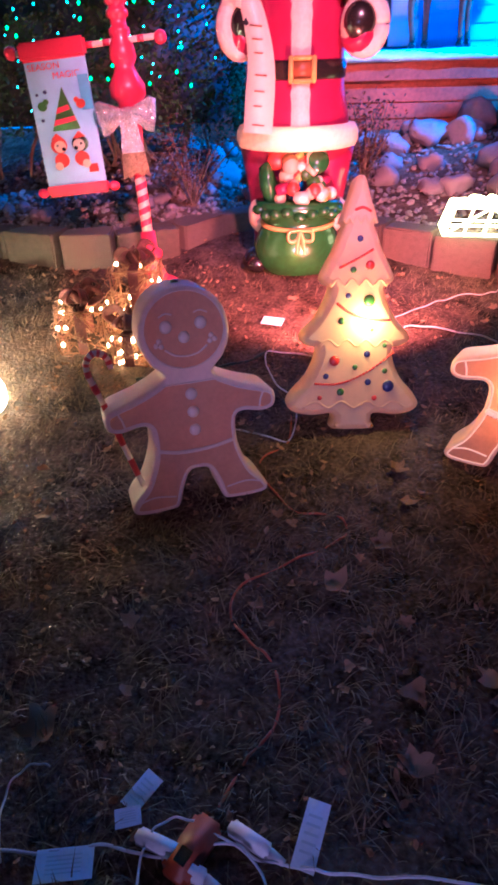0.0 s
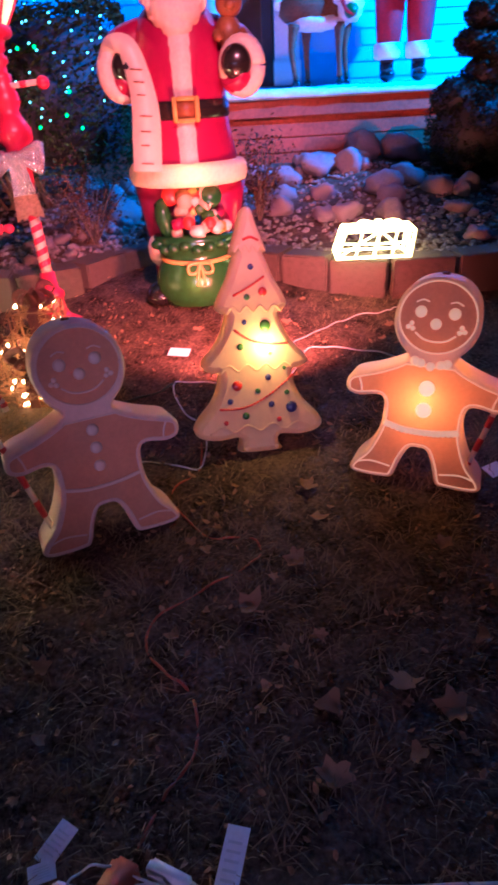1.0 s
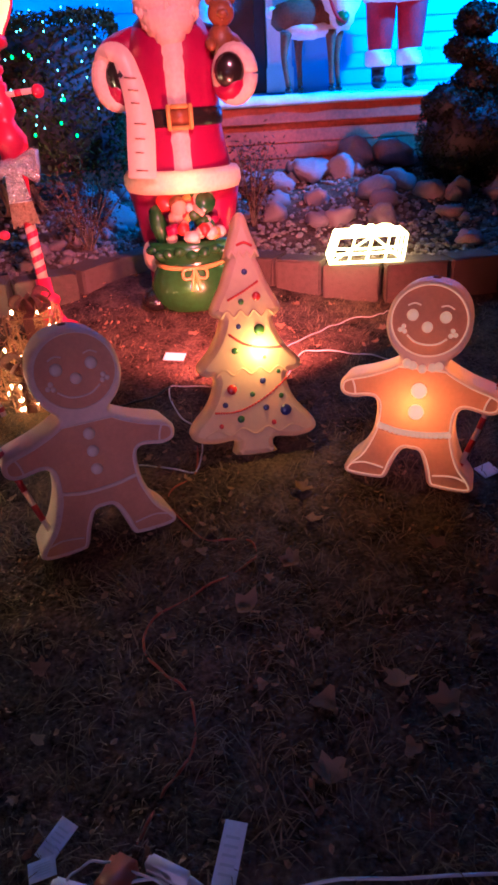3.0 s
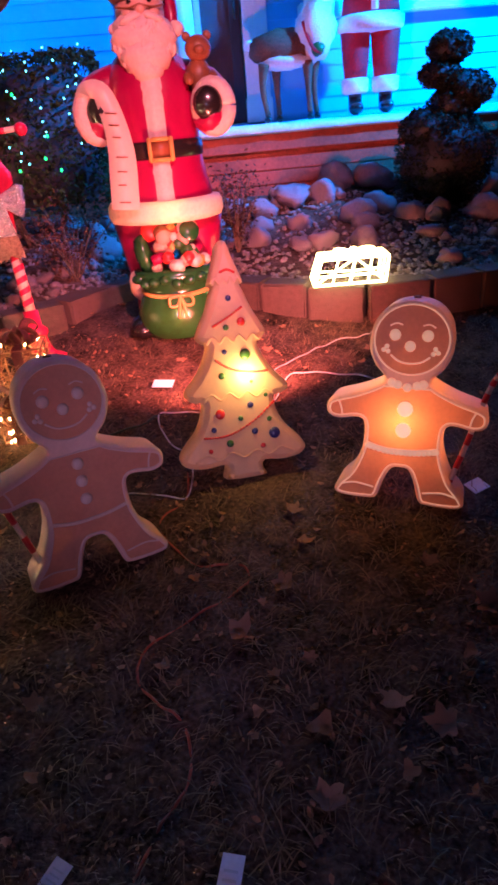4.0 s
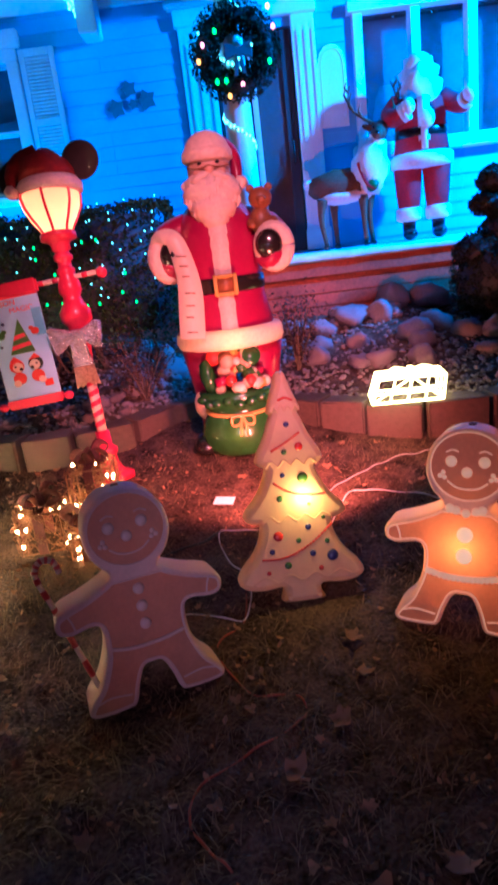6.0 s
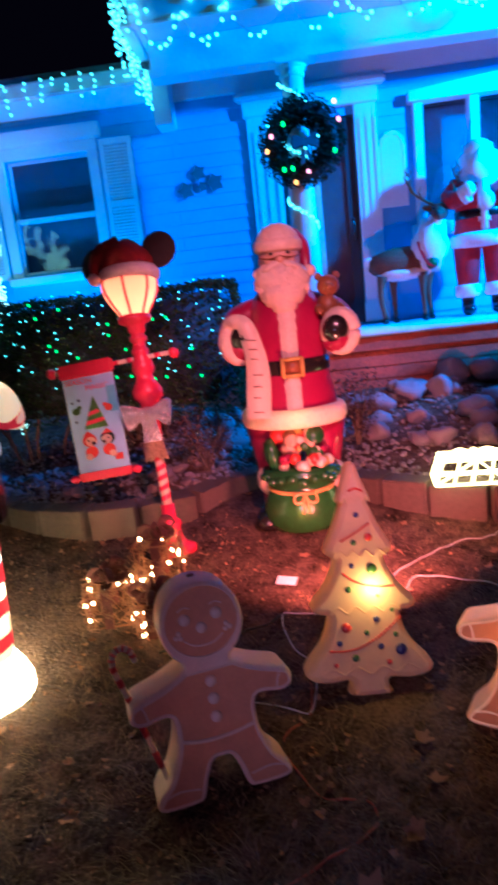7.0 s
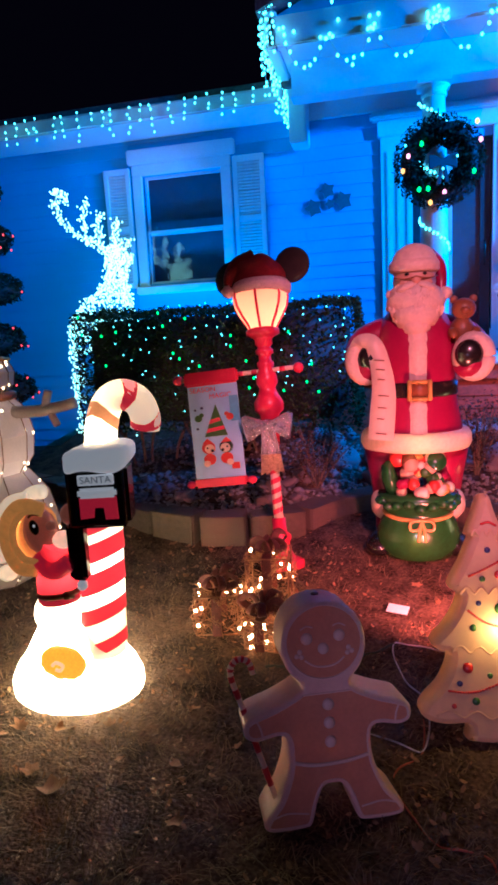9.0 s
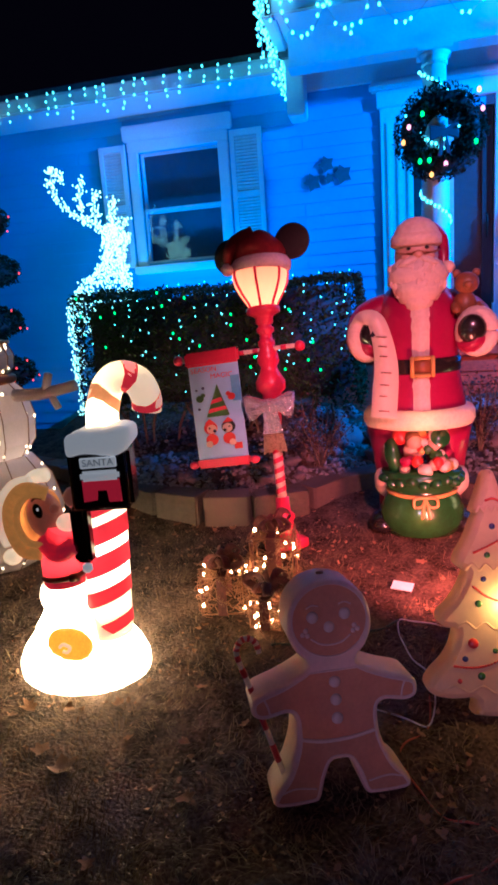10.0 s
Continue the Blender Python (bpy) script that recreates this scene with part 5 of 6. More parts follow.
    txt.body, txt.size, txt.extrude, txt.align_x, txt.align_y = "SANTA", 0.038, 0.001, "CENTER", "CENTER"
    txt.materials.append(M_SHUT)
    lt = new("lettering", txt)
    lt.parent = mb
    lt.matrix_local = pose(-1.382, -0.0095, 1.029, 90)
    part("mailbox_post", box(-1.512, -1.436, -0.012, 0.045, 0.615, 0.85, 0.014), P_BLACK, t, "black mailbox post", smooth=False, at=W)
    part("post_clip", box(-1.487, -1.452, -0.006, 0.03, 0.572, 0.612, 0.008), P_COOLW, t, at=W)
    # the doll: one plain mesh
    b = Build()

    def el(x, y, z, rx, ry, rz, m, tip=0, n=20, rough=0.0):
        b.add(ball(rx, ry, rz, n, rough, 3.0, x), m, pose(x + 1.62, y - 0.08, z - 0.3, 0, tip, 0))

    def way(pts, r, m, n=12):
        b.add(tube(spline([(x + 1.62, y - 0.08, z - 0.3) for x, y, z in pts], 6), r, n), m)

    el(-1.625, 0.08, 0.445, 0.105, 0.105, 0.10, P_HOTW)
    way([(-1.61, 0.08, 0.50), (-1.612, 0.08, 0.58), (-1.60, 0.08, 0.68), (-1.575, 0.08, 0.745)], 0.092, P_HOTR, 20)
    way([(-1.66, 0.02, 0.70), (-1.58, -0.005, 0.655), (-1.51, 0.0, 0.69)], 0.036, P_HOTR)
    b.add(lathe([(0.094, -0.012), (0.100, 0.0), (0.094, 0.012)], 24), P_BROWN, pose(0.01, 0.0, 0.54 - 0.3, 0, -4, 0))
    b.add(box(-0.022, 0.022, -0.006, 0.006, -0.018, 0.018, 0.004), P_BROWN, pose(0.085, -0.066, 0.545 - 0.3, 0, 0, 35))
    el(-1.560, 0.06, 0.765, 0.045, 0.05, 0.034, P_HOTW, 20)
    el(-1.72, 0.10, 0.775, 0.098, 0.10, 0.128, P_HAIR, 22, 24, 0.06)
    el(-1.655, 0.055, 0.80, 0.070, 0.072, 0.096, P_LSKIN, -10)
    el(-1.592, 0.03, 0.832, 0.022, 0.022, 0.020, P_LSKIN)
    way([(-1.605, 0.0, 0.892), (-1.665, -0.022, 0.905), (-1.725, -0.02, 0.85), (-1.735, -0.02, 0.77), (-1.695, -0.018, 0.705), (-1.63, -0.005, 0.695)], 0.014, P_HAIR)
    way([(-1.61, 0.02, 0.90), (-1.69, -0.012, 0.925), (-1.76, -0.01, 0.86), (-1.77, -0.01, 0.76), (-1.73, -0.008, 0.67), (-1.66, 0.0, 0.655)], 0.030, P_HAIR)
    el(-1.640, -0.016, 0.838, 0.021, 0.012, 0.032, P_BLACK, -15, 14)
    # Tiny white dot paints a highlight onto the eye.
    el(-1.632, -0.027, 0.848, 0.006, 0.004, 0.007, P_COOLW, 0, 8)
    way([(-1.660, -0.016, 0.880), (-1.640, -0.020, 0.893), (-1.615, -0.012, 0.888)], 0.005, P_BROWN, 6)
    way([(-1.68, 0.02, 0.945), (-1.745, 0.005, 0.93), (-1.80, 0.0, 0.86), (-1.822, 0.005, 0.77), (-1.805, 0.015, 0.685)], 0.030, P_HOTW)
    way([(-1.68, 0.14, 0.945), (-1.745, 0.15, 0.93), (-1.80, 0.15, 0.86), (-1.822, 0.15, 0.77), (-1.805, 0.14, 0.685)], 0.030, P_HOTW)
    el(-1.83, 0.08, 0.80, 0.060, 0.09, 0.115, P_HOTR, 20)
    el(-1.80, 0.01, 0.632, 0.040, 0.038, 0.034, P_HOTW, 0, 14)
    el(-1.515, 0.05, 0.875, 0.040, 0.035, 0.045, P_LSKIN, 0, 14)
    el(-1.553, -0.055, 0.285, 0.098, 0.045, 0.070, P_TOE, 8, 20, 0.1)
    way([(-1.575, -0.098, 0.295), (-1.555, -0.104, 0.312), (-1.53, -0.100, 0.298), (-1.54, -0.102, 0.278), (-1.56, -0.103, 0.282)], 0.007, P_HOTW, 8)
    solo("elf_doll", b, pose(-1.62, 0.08, 0.3), "glowing elf doll with amber hair hugging the mailbox", "doll")


cane_mailbox()


# ---- lamp post with banner ----
LAMP = Matrix.Translation((-0.855, 1.13, 0.25)) @ Matrix.Rotation(radians(-9), 4, "X") @ Matrix.Rotation(radians(-4.0), 4, "Y")


def lamp_post():
    t = thing("lamp_post", LAMP, "red plastic lamp post with a glowing globe", "lamp post")
    part("base", lathe([(0.125, 0.0), (0.125, 0.035), (0.10, 0.05), (0.075, 0.06), (0.055, 0.10), (0.05, 0.14), (0.062, 0.16), (0.062, 0.18), (0.04, 0.20), (0.038, 0.28)], 24), P_LRED, t)
    pole = part("striped_pole", lathe([(0.027, 0.26), (0.027, 0.60)], 20), P_WHITE, t)
    for k in range(6):
        v, f = [], []
        for i in range(25):
            a = 2 * math.pi * i / 24
            z = 0.265 + 0.056 * k + 0.056 * i / 24
            for dz in (0, 0.028):
                v.append((0.0285 * math.cos(a), 0.0285 * math.sin(a), min(z + dz, 0.6)))
        for i in range(24):
            f.append((2 * i, 2 * i + 2, 2 * i + 3, 2 * i + 1))
        part("stripe", (v, f), P_LRED, pole)
    part("shaft", lathe([(0.03, 0.58), (0.055, 0.86), (0.082, 0.885), (0.084, 0.93), (0.055, 0.98), (0.045, 1.01), (0.062, 1.04), (0.058, 1.08), (0.042, 1.12), (0.048, 1.135), (0.048, 1.155), (0.036, 1.165), (0.036, 1.195), (0.05, 1.205), (0.05, 1.225), (0.038, 1.235), (0.038, 1.245), (0.05, 1.255), (0.05, 1.28), (0.06, 1.295), (0.094, 1.31), (0.094, 1.337), (0.06, 1.35)], 24), P_LRED, t)
    globe = [(0.074, 1.337), (0.086, 1.365), (0.118, 1.415), (0.144, 1.468), (0.153, 1.515), (0.146, 1.56), (0.11, 1.605)]
    gl = part("globe", lathe(globe, 28), P_GLOBE, t, "glowing pink-white globe")
    for k in range(7):
        a = 2 * math.pi * (k + 0.3) / 7
        part("rib", tube([(1.03 * r * math.cos(a), 1.03 * r * math.sin(a), z) for r, z in globe], 0.0075, 6), P_LRED, gl)
    part("crossarm", tube([(-0.50, -0.01, 1.10), (0.17, -0.01, 1.11)], 0.013, 10), P_WHITE, t, "striped crossarm")
    for x in (-0.52, 0.185):
        part("knob", ball(0.03, 0.03, 0.03, 14), P_LRED, t, at=pose(x, -0.01, 1.105))
    for k in range(8):
        part("arm_stripe", tube([(-0.48 + k * 0.08, -0.01, 1.1005 + 0.0012 * k), (-0.45 + k * 0.08, -0.01, 1.1009 + 0.0012 * k)], 0.0142, 10), P_LRED, t)


def banner():
    t = thing("hanging_banner", LAMP @ pose(-0.315, -0.03, 1.112, 0, -1) @ Matrix.Diagonal((1, 1, 0.895, 1)), "pale blue Christmas banner on red rods", "banner")
    w, h = 0.145, 0.68
    part("cloth", box(-w, w, -0.006, 0.006, -h + 0.03, -0.03), F_BANNER, t, smooth=False)
    part("top_rod", box(-w - 0.015, w + 0.012, -0.02, 0.02, -0.06, 0.03, 0.012), P_LRED, t, smooth=False)
    bt = part("bottom_rod", box(-w - 0.01, w + 0.01, -0.016, 0.016, -h - 0.025, -h + 0.04, 0.012), P_LRED, t, smooth=False)
    for s in (-1, 1):
        part("rod_end", ball(0.028, 0.026, 0.026, 12), P_LRED, bt, at=pose(s * (w + 0.035), 0, -h + 0.0))
    y = -0.0095
    part("tree_print", slab([(-0.068, -0.385), (0.068, -0.385), (0.012, -0.185)], 0.004, 0.0006), P_DOTG, t, "printed green tree", smooth=False, at=pose(0, y, 0))
    for z, w2 in ((-0.29, 0.036), (-0.345, 0.056)):
        part("tree_band", slab([(-w2, z - 0.016), (w2, z), (w2 - 0.008, z + 0.022), (-w2 + 0.010, z + 0.010)], 0.004, 0.0006), P_LRED, t, smooth=False, at=pose(0, y - 0.003, 0))

    def spot(x, z, r, m, k):
        part("print_spot", lathe([(r, -0.002), (r, 0.002)], 14), m, t, smooth=False, at=pose(x, y - 0.002 * k, z, 90))

    for s in (-1, 1):
        spot(s * 0.052, -0.455, 0.040, P_DOTR if s < 0 else P_BLACK, 1), spot(s * 0.046, -0.462, 0.029, P_WHITE, 2.2)
        spot(s * 0.030, -0.475, 0.010, P_BLACK, 3.2), spot(s * 0.058, -0.456, 0.006, P_BLACK, 3.2)
        spot(s * 0.050, -0.528, 0.036, P_DOTR, 1), spot(s * 0.068, -0.555, 0.020, P_WHITE, 2.2)
        part("print_hat", slab([(s * 0.02, -0.43), (s * 0.085, -0.425), (s * 0.055, -0.395)], 0.004, 0.0006), P_DOTR, t, smooth=False, at=pose(0, y - 0.004, 0))
    for x, z, r, m in ((-0.095, -0.265, 0.022, P_DOTG), (-0.075, -0.245, 0.013, P_DOTG), (0.09, -0.27, 0.022, P_DOTR), (0.072, -0.25, 0.013, P_DOTR), (-0.07, -0.20, 0.009, P_DOTB), (-0.11, -0.21, 0.007, P_DOTB), (-0.105, -0.33, 0.008, P_DOTB)):
        spot(x, z, r, m, 1)
    part("print_spot", box(0.075, 0.12, y - 0.003, y, -0.60, -0.56), P_DOTR, t, smooth=False)
    part("sky_print", box(0.095, 0.145, y - 0.002, y + 0.002, -0.30, -0.14), mat("banner_blue", (0.10, 0.34, 0.55), 0.85, 0.1), t, "printed blue patch", smooth=False)
    for word, x, z in (("SEASON", -0.055, -0.10), ("MAGIC", 0.045, -0.145)):
        txt = bpy.data.curves.new("lettering", "FONT")
        txt.body, txt.size, txt.extrude, txt.align_x = word, 0.042, 0.001, "CENTER"
        txt.materials.append(P_LRED)
        lt = new("lettering", txt)
        lt.parent = t
        lt.matrix_local = pose(x, y, z, 90)


def ear_hat():
    t = thing("santa_hat", LAMP @ pose(0.012, 0, 1.538) @ Matrix.Scale(0.95, 4), "red felt Santa hat with round black ears", "hat")
    part("fur_brim", lathe([(0.14, -0.015), (0.175, 0.0), (0.180, 0.035), (0.16, 0.065), (0.11, 0.07)], 28), F_FUR, t)
    v, f = lathe([(0.155, 0.055), (0.158, 0.10), (0.14, 0.16), (0.09, 0.205), (0.03, 0.222)], 28)
    v = [(x - 0.10 * max(z - 0.08, 0), y, z + 0.012 * math.sin(x * 40 + z * 30)) for x, y, z in v]
    part("crown", (v, f), F_HAT, t)
    part("tail", tube(spline([(-0.03, -0.02, 0.20), (-0.12, -0.06, 0.17), (-0.165, -0.10, 0.09), (-0.17, -0.11, 0.04)], 4), [0.06 - 0.0035 * k for k in range(13)], 12), F_HAT, t)
    part("pompom", ball(0.036, 0.036, 0.036, 14, 0.25, 7), F_FUR, t, at=pose(-0.175, -0.12, 0.01))
    for x, z, r in ((0.195, 0.145, 0.105), (-0.19, 0.125, 0.105)):
        part("ear", ball(r, 0.022, r, 22), F_EAR, t, at=pose(x, 0.05 if x < 0 else 0.0, z, 0, 0, -12 if x < 0 else -5))


def bow(at):
    t = thing("ribbon_bow", at, "silver sequin ribbon bow tied to the post", "bow")
    for s in (-1, 1):
        wing = [(0, 0.022), (s * 0.06, 0.045), (s * 0.135, 0.072), (s * 0.165, 0.06), (s * 0.155, -0.02), (s * 0.135, -0.095), (s * 0.10, -0.085), (s * 0.05, -0.045), (0, -0.025)]
        lp = part("loop", slab(wing, 0.05, 0.014), F_SILVER, t, at=pose(0, 0, 0, 0, 0, -s * 14) @ Matrix.Scale(0.9, 4))
        for k in (-1, 1):
            part("crease", tube(spline([(s * 0.03, -0.026, 0.004 * k), (s * 0.08, -0.036, 0.018 * k), (s * 0.14, -0.027, 0.045 * k - 0.012)], 4), [0.010, 0.012, 0.013, 0.013, 0.012, 0.010, 0.009, 0.007, 0.004], 7, 0.7), F_SILVER, lp)
    part("knot", ball(0.042, 0.035, 0.036, 14, 0.2, 5), F_SILVER, t)
    for s in (-1, 1):
        tl = part("tail", slab([(-0.03, 0), (0.03, 0), (0.042 + 0.008 * s, -0.15), (-0.042 + 0.008 * s, -0.15)], 0.008, 0.002), F_SILVER, t, at=pose(s * 0.008, -0.01 - 0.008 * s, -0.01, 6, 0, s * 3))
        part("tail_end", slab([(-0.042 + 0.008 * s, -0.15), (0.042 + 0.008 * s, -0.15), (0.052 + 0.01 * s, -0.26), (0.0, -0.235), (-0.052 + 0.01 * s, -0.265)], 0.008, 0.002), F_GILT, tl, "brown-gold ribbon end")


lamp_post()
banner()
ear_hat()
bow(LAMP @ pose(0.0, -0.075, 0.80))


# ---- figures on the porch, each one mesh ----
def porch_santa():
    b = Build()
    for s in (-1, 1):
        b.add(ball(0.06, 0.11, 0.05, 14), P_BLACK, pose(s * 0.12, -0.05, 0.05))
        b.add(lathe([(0.052, 0.03), (0.055, 0.18)], 14), P_BLACK, pose(s * 0.12, 0, 0))
        b.add(lathe([(0.085, 0.15), (0.105, 0.165), (0.108, 0.245), (0.09, 0.26)], 18), M_CUTW, pose(s * 0.12, 0, 0))
        b.add(lathe([(0.085, 0.24), (0.10, 0.36), (0.11, 0.50), (0.12, 0.62)], 18), M_CUTR, pose(s * 0.115, 0, 0))
    b.add(lathe([(0.20, 0.55), (0.25, 0.57), (0.255, 0.65), (0.22, 0.67)], 24, 0.8), M_CUTW)
    b.add(lathe([(0.225, 0.64), (0.205, 0.80), (0.20, 0.95), (0.19, 1.05), (0.12, 1.12)], 24, 0.75), M_CUTR)
    b.add(lathe([(0.208, 0.78), (0.213, 0.79), (0.21, 0.84), (0.205, 0.85)], 24, 0.76), P_BLACK)
    b.add(box(-0.045, 0.045, -0.175, -0.12, 0.66, 1.08, 0.02), M_CUTW)
    for s, way in ((-1, [(-0.17, 0, 1.06), (-0.25, -0.04, 0.97), (-0.22, -0.14, 0.93), (-0.13, -0.2, 0.97)]), (1, [(0.17, 0, 1.06), (0.26, -0.04, 1.0), (0.30, -0.12, 0.97), (0.33, -0.2, 1.0)])):
        w = spline(way, 4)
        b.add(tube(w, [0.075 - 0.001 * k for k in range(len(w))], 12), M_CUTR)
        b.add(tube([w[-3], w[-2], w[-1]], 0.075, 12), M_CUTW)
        b.add(ball(0.055, 0.05, 0.06, 12), M_CUTW, pose(way[-1][0], way[-1][1] - 0.04, way[-1][2] + 0.02))
    b.add(ball(0.085, 0.085, 0.095, 16), P_SKIN, pose(0, -0.02, 1.20))
    b.add(ball(0.155, 0.11, 0.17, 18, 0.4, 4), M_CUTW, pose(0, -0.06, 1.13))
    b.add(ball(0.15, 0.12, 0.13, 18, 0.4, 4), M_CUTW, pose(0, 0.03, 1.25))
    b.add(ball(0.105, 0.10, 0.09, 16, 0.2, 4), M_CUTW, pose(0, 0.0, 1.31))
    b.add(ball(0.06, 0.03, 0.075, 14), M_CUTW, pose(0.02, -0.185, 0.90))
    solo("porch_santa_statue", b, pose(1.56, 3.42, 1.288, 0, 0, -6), "Santa statue in a wine velvet suit on the porch", "statue")


def porch_reindeer():
    b = Build()
    for x, y, k in ((-0.20, -0.06, 0.02), (-0.10, 0.06, 0.0), (0.13, -0.07, 0.0), (0.20, 0.05, 0.01)):
        b.add(tube(spline([(x, y, 0.40), (x - k, y, 0.24), (x + 0.01, y, 0.05)], 4), [0.045, 0.04, 0.034, 0.028, 0.024, 0.022, 0.02, 0.02, 0.022], 10), M_DEERB)
        b.add(ball(0.03, 0.045, 0.03, 10), P_BLACK, pose(x + 0.01, y - 0.01, 0.022))
    b.add(ball(0.27, 0.125, 0.125, 20, 0.15, 3), M_DEERB, pose(-0.04, 0, 0.50))
    b.add(ball(0.15, 0.14, 0.22, 18, 0.3, 4), M_CUTW, pose(0.20, -0.04, 0.60, 0, 12, 0))
    b.add(ball(0.22, 0.11, 0.06, 16, 0.2, 4), M_CUTW, pose(-0.02, -0.02, 0.41))
    b.add(tube(spline([(0.16, 0, 0.62), (0.24, -0.02, 0.74), (0.28, -0.04, 0.82)], 4), 0.075, 12), M_CUTW)
    b.add(ball(0.065, 0.10, 0.07, 14), M_DEERB, pose(0.29, -0.06, 0.86, 20, 0, -20))
    b.add(ball(0.04, 0.06, 0.04, 12), M_DEERB, pose(0.26, -0.14, 0.83))
    b.add(ball(0.016, 0.014, 0.013, 8), P_BLACK, pose(0.25, -0.20, 0.835))
    b.add(ball(0.012, 0.012, 0.012, 8), P_BLACK, pose(0.235, -0.12, 0.885))
    for s in (-1, 1):
        b.add(ball(0.055, 0.015, 0.025, 10), M_DEERB, pose(0.29 + s * 0.08, -0.03, 0.90, 0, -s * 20, 0))
        main = spline([(0.29 + s * 0.03, -0.03, 0.92), (0.28 + s * 0.11, 0.0, 0.98), (0.26 + s * 0.19, 0.02, 1.08), (0.24 + s * 0.16, 0.0, 1.22)], 5)
        b.add(tube(main, [0.016 - 0.0007 * k for k in range(len(main))], 7), M_BARK)
        for k, up in ((5, 0.10), (8, 0.13), (11, 0.10), (13, 0.07)):
            p = main[k]
            b.add(tube([p, p + Vector((s * 0.03, -0.02, up * 0.5)), p + Vector((s * 0.015, -0.03, up))], [0.011, 0.009, 0.004], 6), M_BARK)
    b.add(tube(spline([(0.10, -0.12, 0.64), (0.12, -0.15, 0.56), (0.16, -0.17, 0.47), (0.22, -0.17, 0.43)], 4), 0.014, 7), M_CUTR)
    b.add(ball(0.05, 0.035, 0.045, 14, 0.4, 4), P_DOTG, pose(0.2, -0.15, 0.46))
    b.add(ball(0.05, 0.04, 0.04, 10), M_CUTW, pose(-0.30, 0, 0.53))
    solo("reindeer_statue", b, pose(0.92, 3.40, 1.288, 0, 0, -4), "brown reindeer statue with white chest on the porch", "statue")


porch_santa()
porch_reindeer()


def white_skirt():
    r, v, f, n = rng(12), [], [], 120
    for i in range(n + 1):
        x = 0.02 + 5.9 * i / n
        k = 0.012 * noise.noise(Vector((x * 5, 0, 0)))
        prof = [(3.062 + k, 1.215), (3.055 + k, 1.235), (3.06, 1.262 + 0.5 * k), (3.10, 1.285 + 0.6 * k), (3.5, 1.290 + 0.4 * k), (3.86, 1.290), (3.86, 1.27), (3.12, 1.27), (3.075, 1.225)]
        v += [(x, y, z + (0.01 * noise.noise(Vector((x * 9, y * 9, z * 9))) if j in (1, 2, 3, 4) else 0)) for j, (y, z) in enumerate(prof)]
    m = 9
    for i in range(n):
        for j in range(m):
            f.append((i * m + j, (i + 1) * m + j, (i + 1) * m + (j + 1) % m, i * m + (j + 1) % m))
    solo("snow_blanket", Build().add((v, f), M_FLEECE), Matrix(), "rumpled white snow blanket over the porch edge, blue wash in its colour", "blanket")


white_skirt()


# ---- light strings of the house ----
def icicles(name, label, start, end, drops, seed, low, high, r=0.011, gap=0.055):
    t = thing(name, Matrix.Translation(start), label, "light string", "icicle light strings")
    g = rng(seed)
    a, b = Vector((0, 0, 0)), Vector(end) - Vector(start)
    part("wire", tube([a.lerp(b, k / 12) - Vector((0, 0, 0.008 * (k % 2))) for k in range(13)], 0.004, 5), M_WIRE, t)
    pl = []
    for i in range(drops):
        p = a.lerp(b, (i + 0.5 + g.uniform(-0.3, 0.3)) / drops)
        L = g.uniform(low, high)
        way = [p - Vector((g.uniform(-0.012, 0.012), 0.012, gap * k)) for k in range(int(L / gap) + 1)]
        if len(way) > 1:
            part("strand", tube(way, 0.0022, 4), M_WIRE, t)
        pl += [tuple(w + Vector((g.uniform(-0.01, 0.01), -0.012, g.uniform(-0.015, 0.015)))) for w in way]
    bulbs(t, pl, G_CYAN, r)
    return t


icicles("eave_icicle_lights", "cool white icicle lights along the main eave", (-5.6, 3.355, 3.545), (-1.15, 3.355, 3.545), 36, 4, 0.06, 0.26, 0.0085)
icicles("porch_side_icicle_lights", "dense cool white icicle lights on the porch side eave", (-1.14, 2.78, 3.80), (-1.10, 3.86, 3.60), 30, 5, 0.16, 0.42, 0.0095, 0.05)
icicles("porch_corner_icicle_lights", "cool white lights clustered at the porch roof corner", (-1.16, 2.76, 3.88), (-1.02, 2.76, 3.86), 5, 6, 0.2, 0.32, 0.0095, 0.05)


def swag():
    t = thing("porch_swag_lights", pose(0, 0, 0), "cool white lights draped in swags below the porch fascia", "light string")
    g, pl = rng(14), []
    x = -0.98
    while x < 3.6:
        w = g.uniform(0.30, 0.50)
        sag = g.uniform(0.14, 0.24)
        pts = [(x + w * k / 8, 2.79, 3.63 - sag * math.sin(math.pi * k / 8)) for k in range(9)]
        part("wire", tube(spline(pts, 2), 0.003, 4), M_WIRE, t)
        for k in range(9):
            if g.random() < 0.75:
                pl.append((pts[k][0] + g.uniform(-0.02, 0.02), 2.775, pts[k][2] + g.uniform(-0.03, 0.02)))
        for k in range(4):
            pl.append((x + g.uniform(-0.06, 0.10), 2.775, 3.66 + g.uniform(-0.06, 0.06)))
        x += w
    for k in range(18):
        pl.append((-0.95 + k * 0.17 + g.uniform(-0.04, 0.04), 2.772, 3.86 + g.uniform(-0.03, 0.20) * (k % 3 > 0)))
    for k in range(16):
        pl.append((0.10 + g.uniform(-0.07, 0.07), 2.77, 3.62 + g.uniform(-0.05, 0.06)))
    bulbs(t, pl, G_CYAN, 0.0115)


swag()


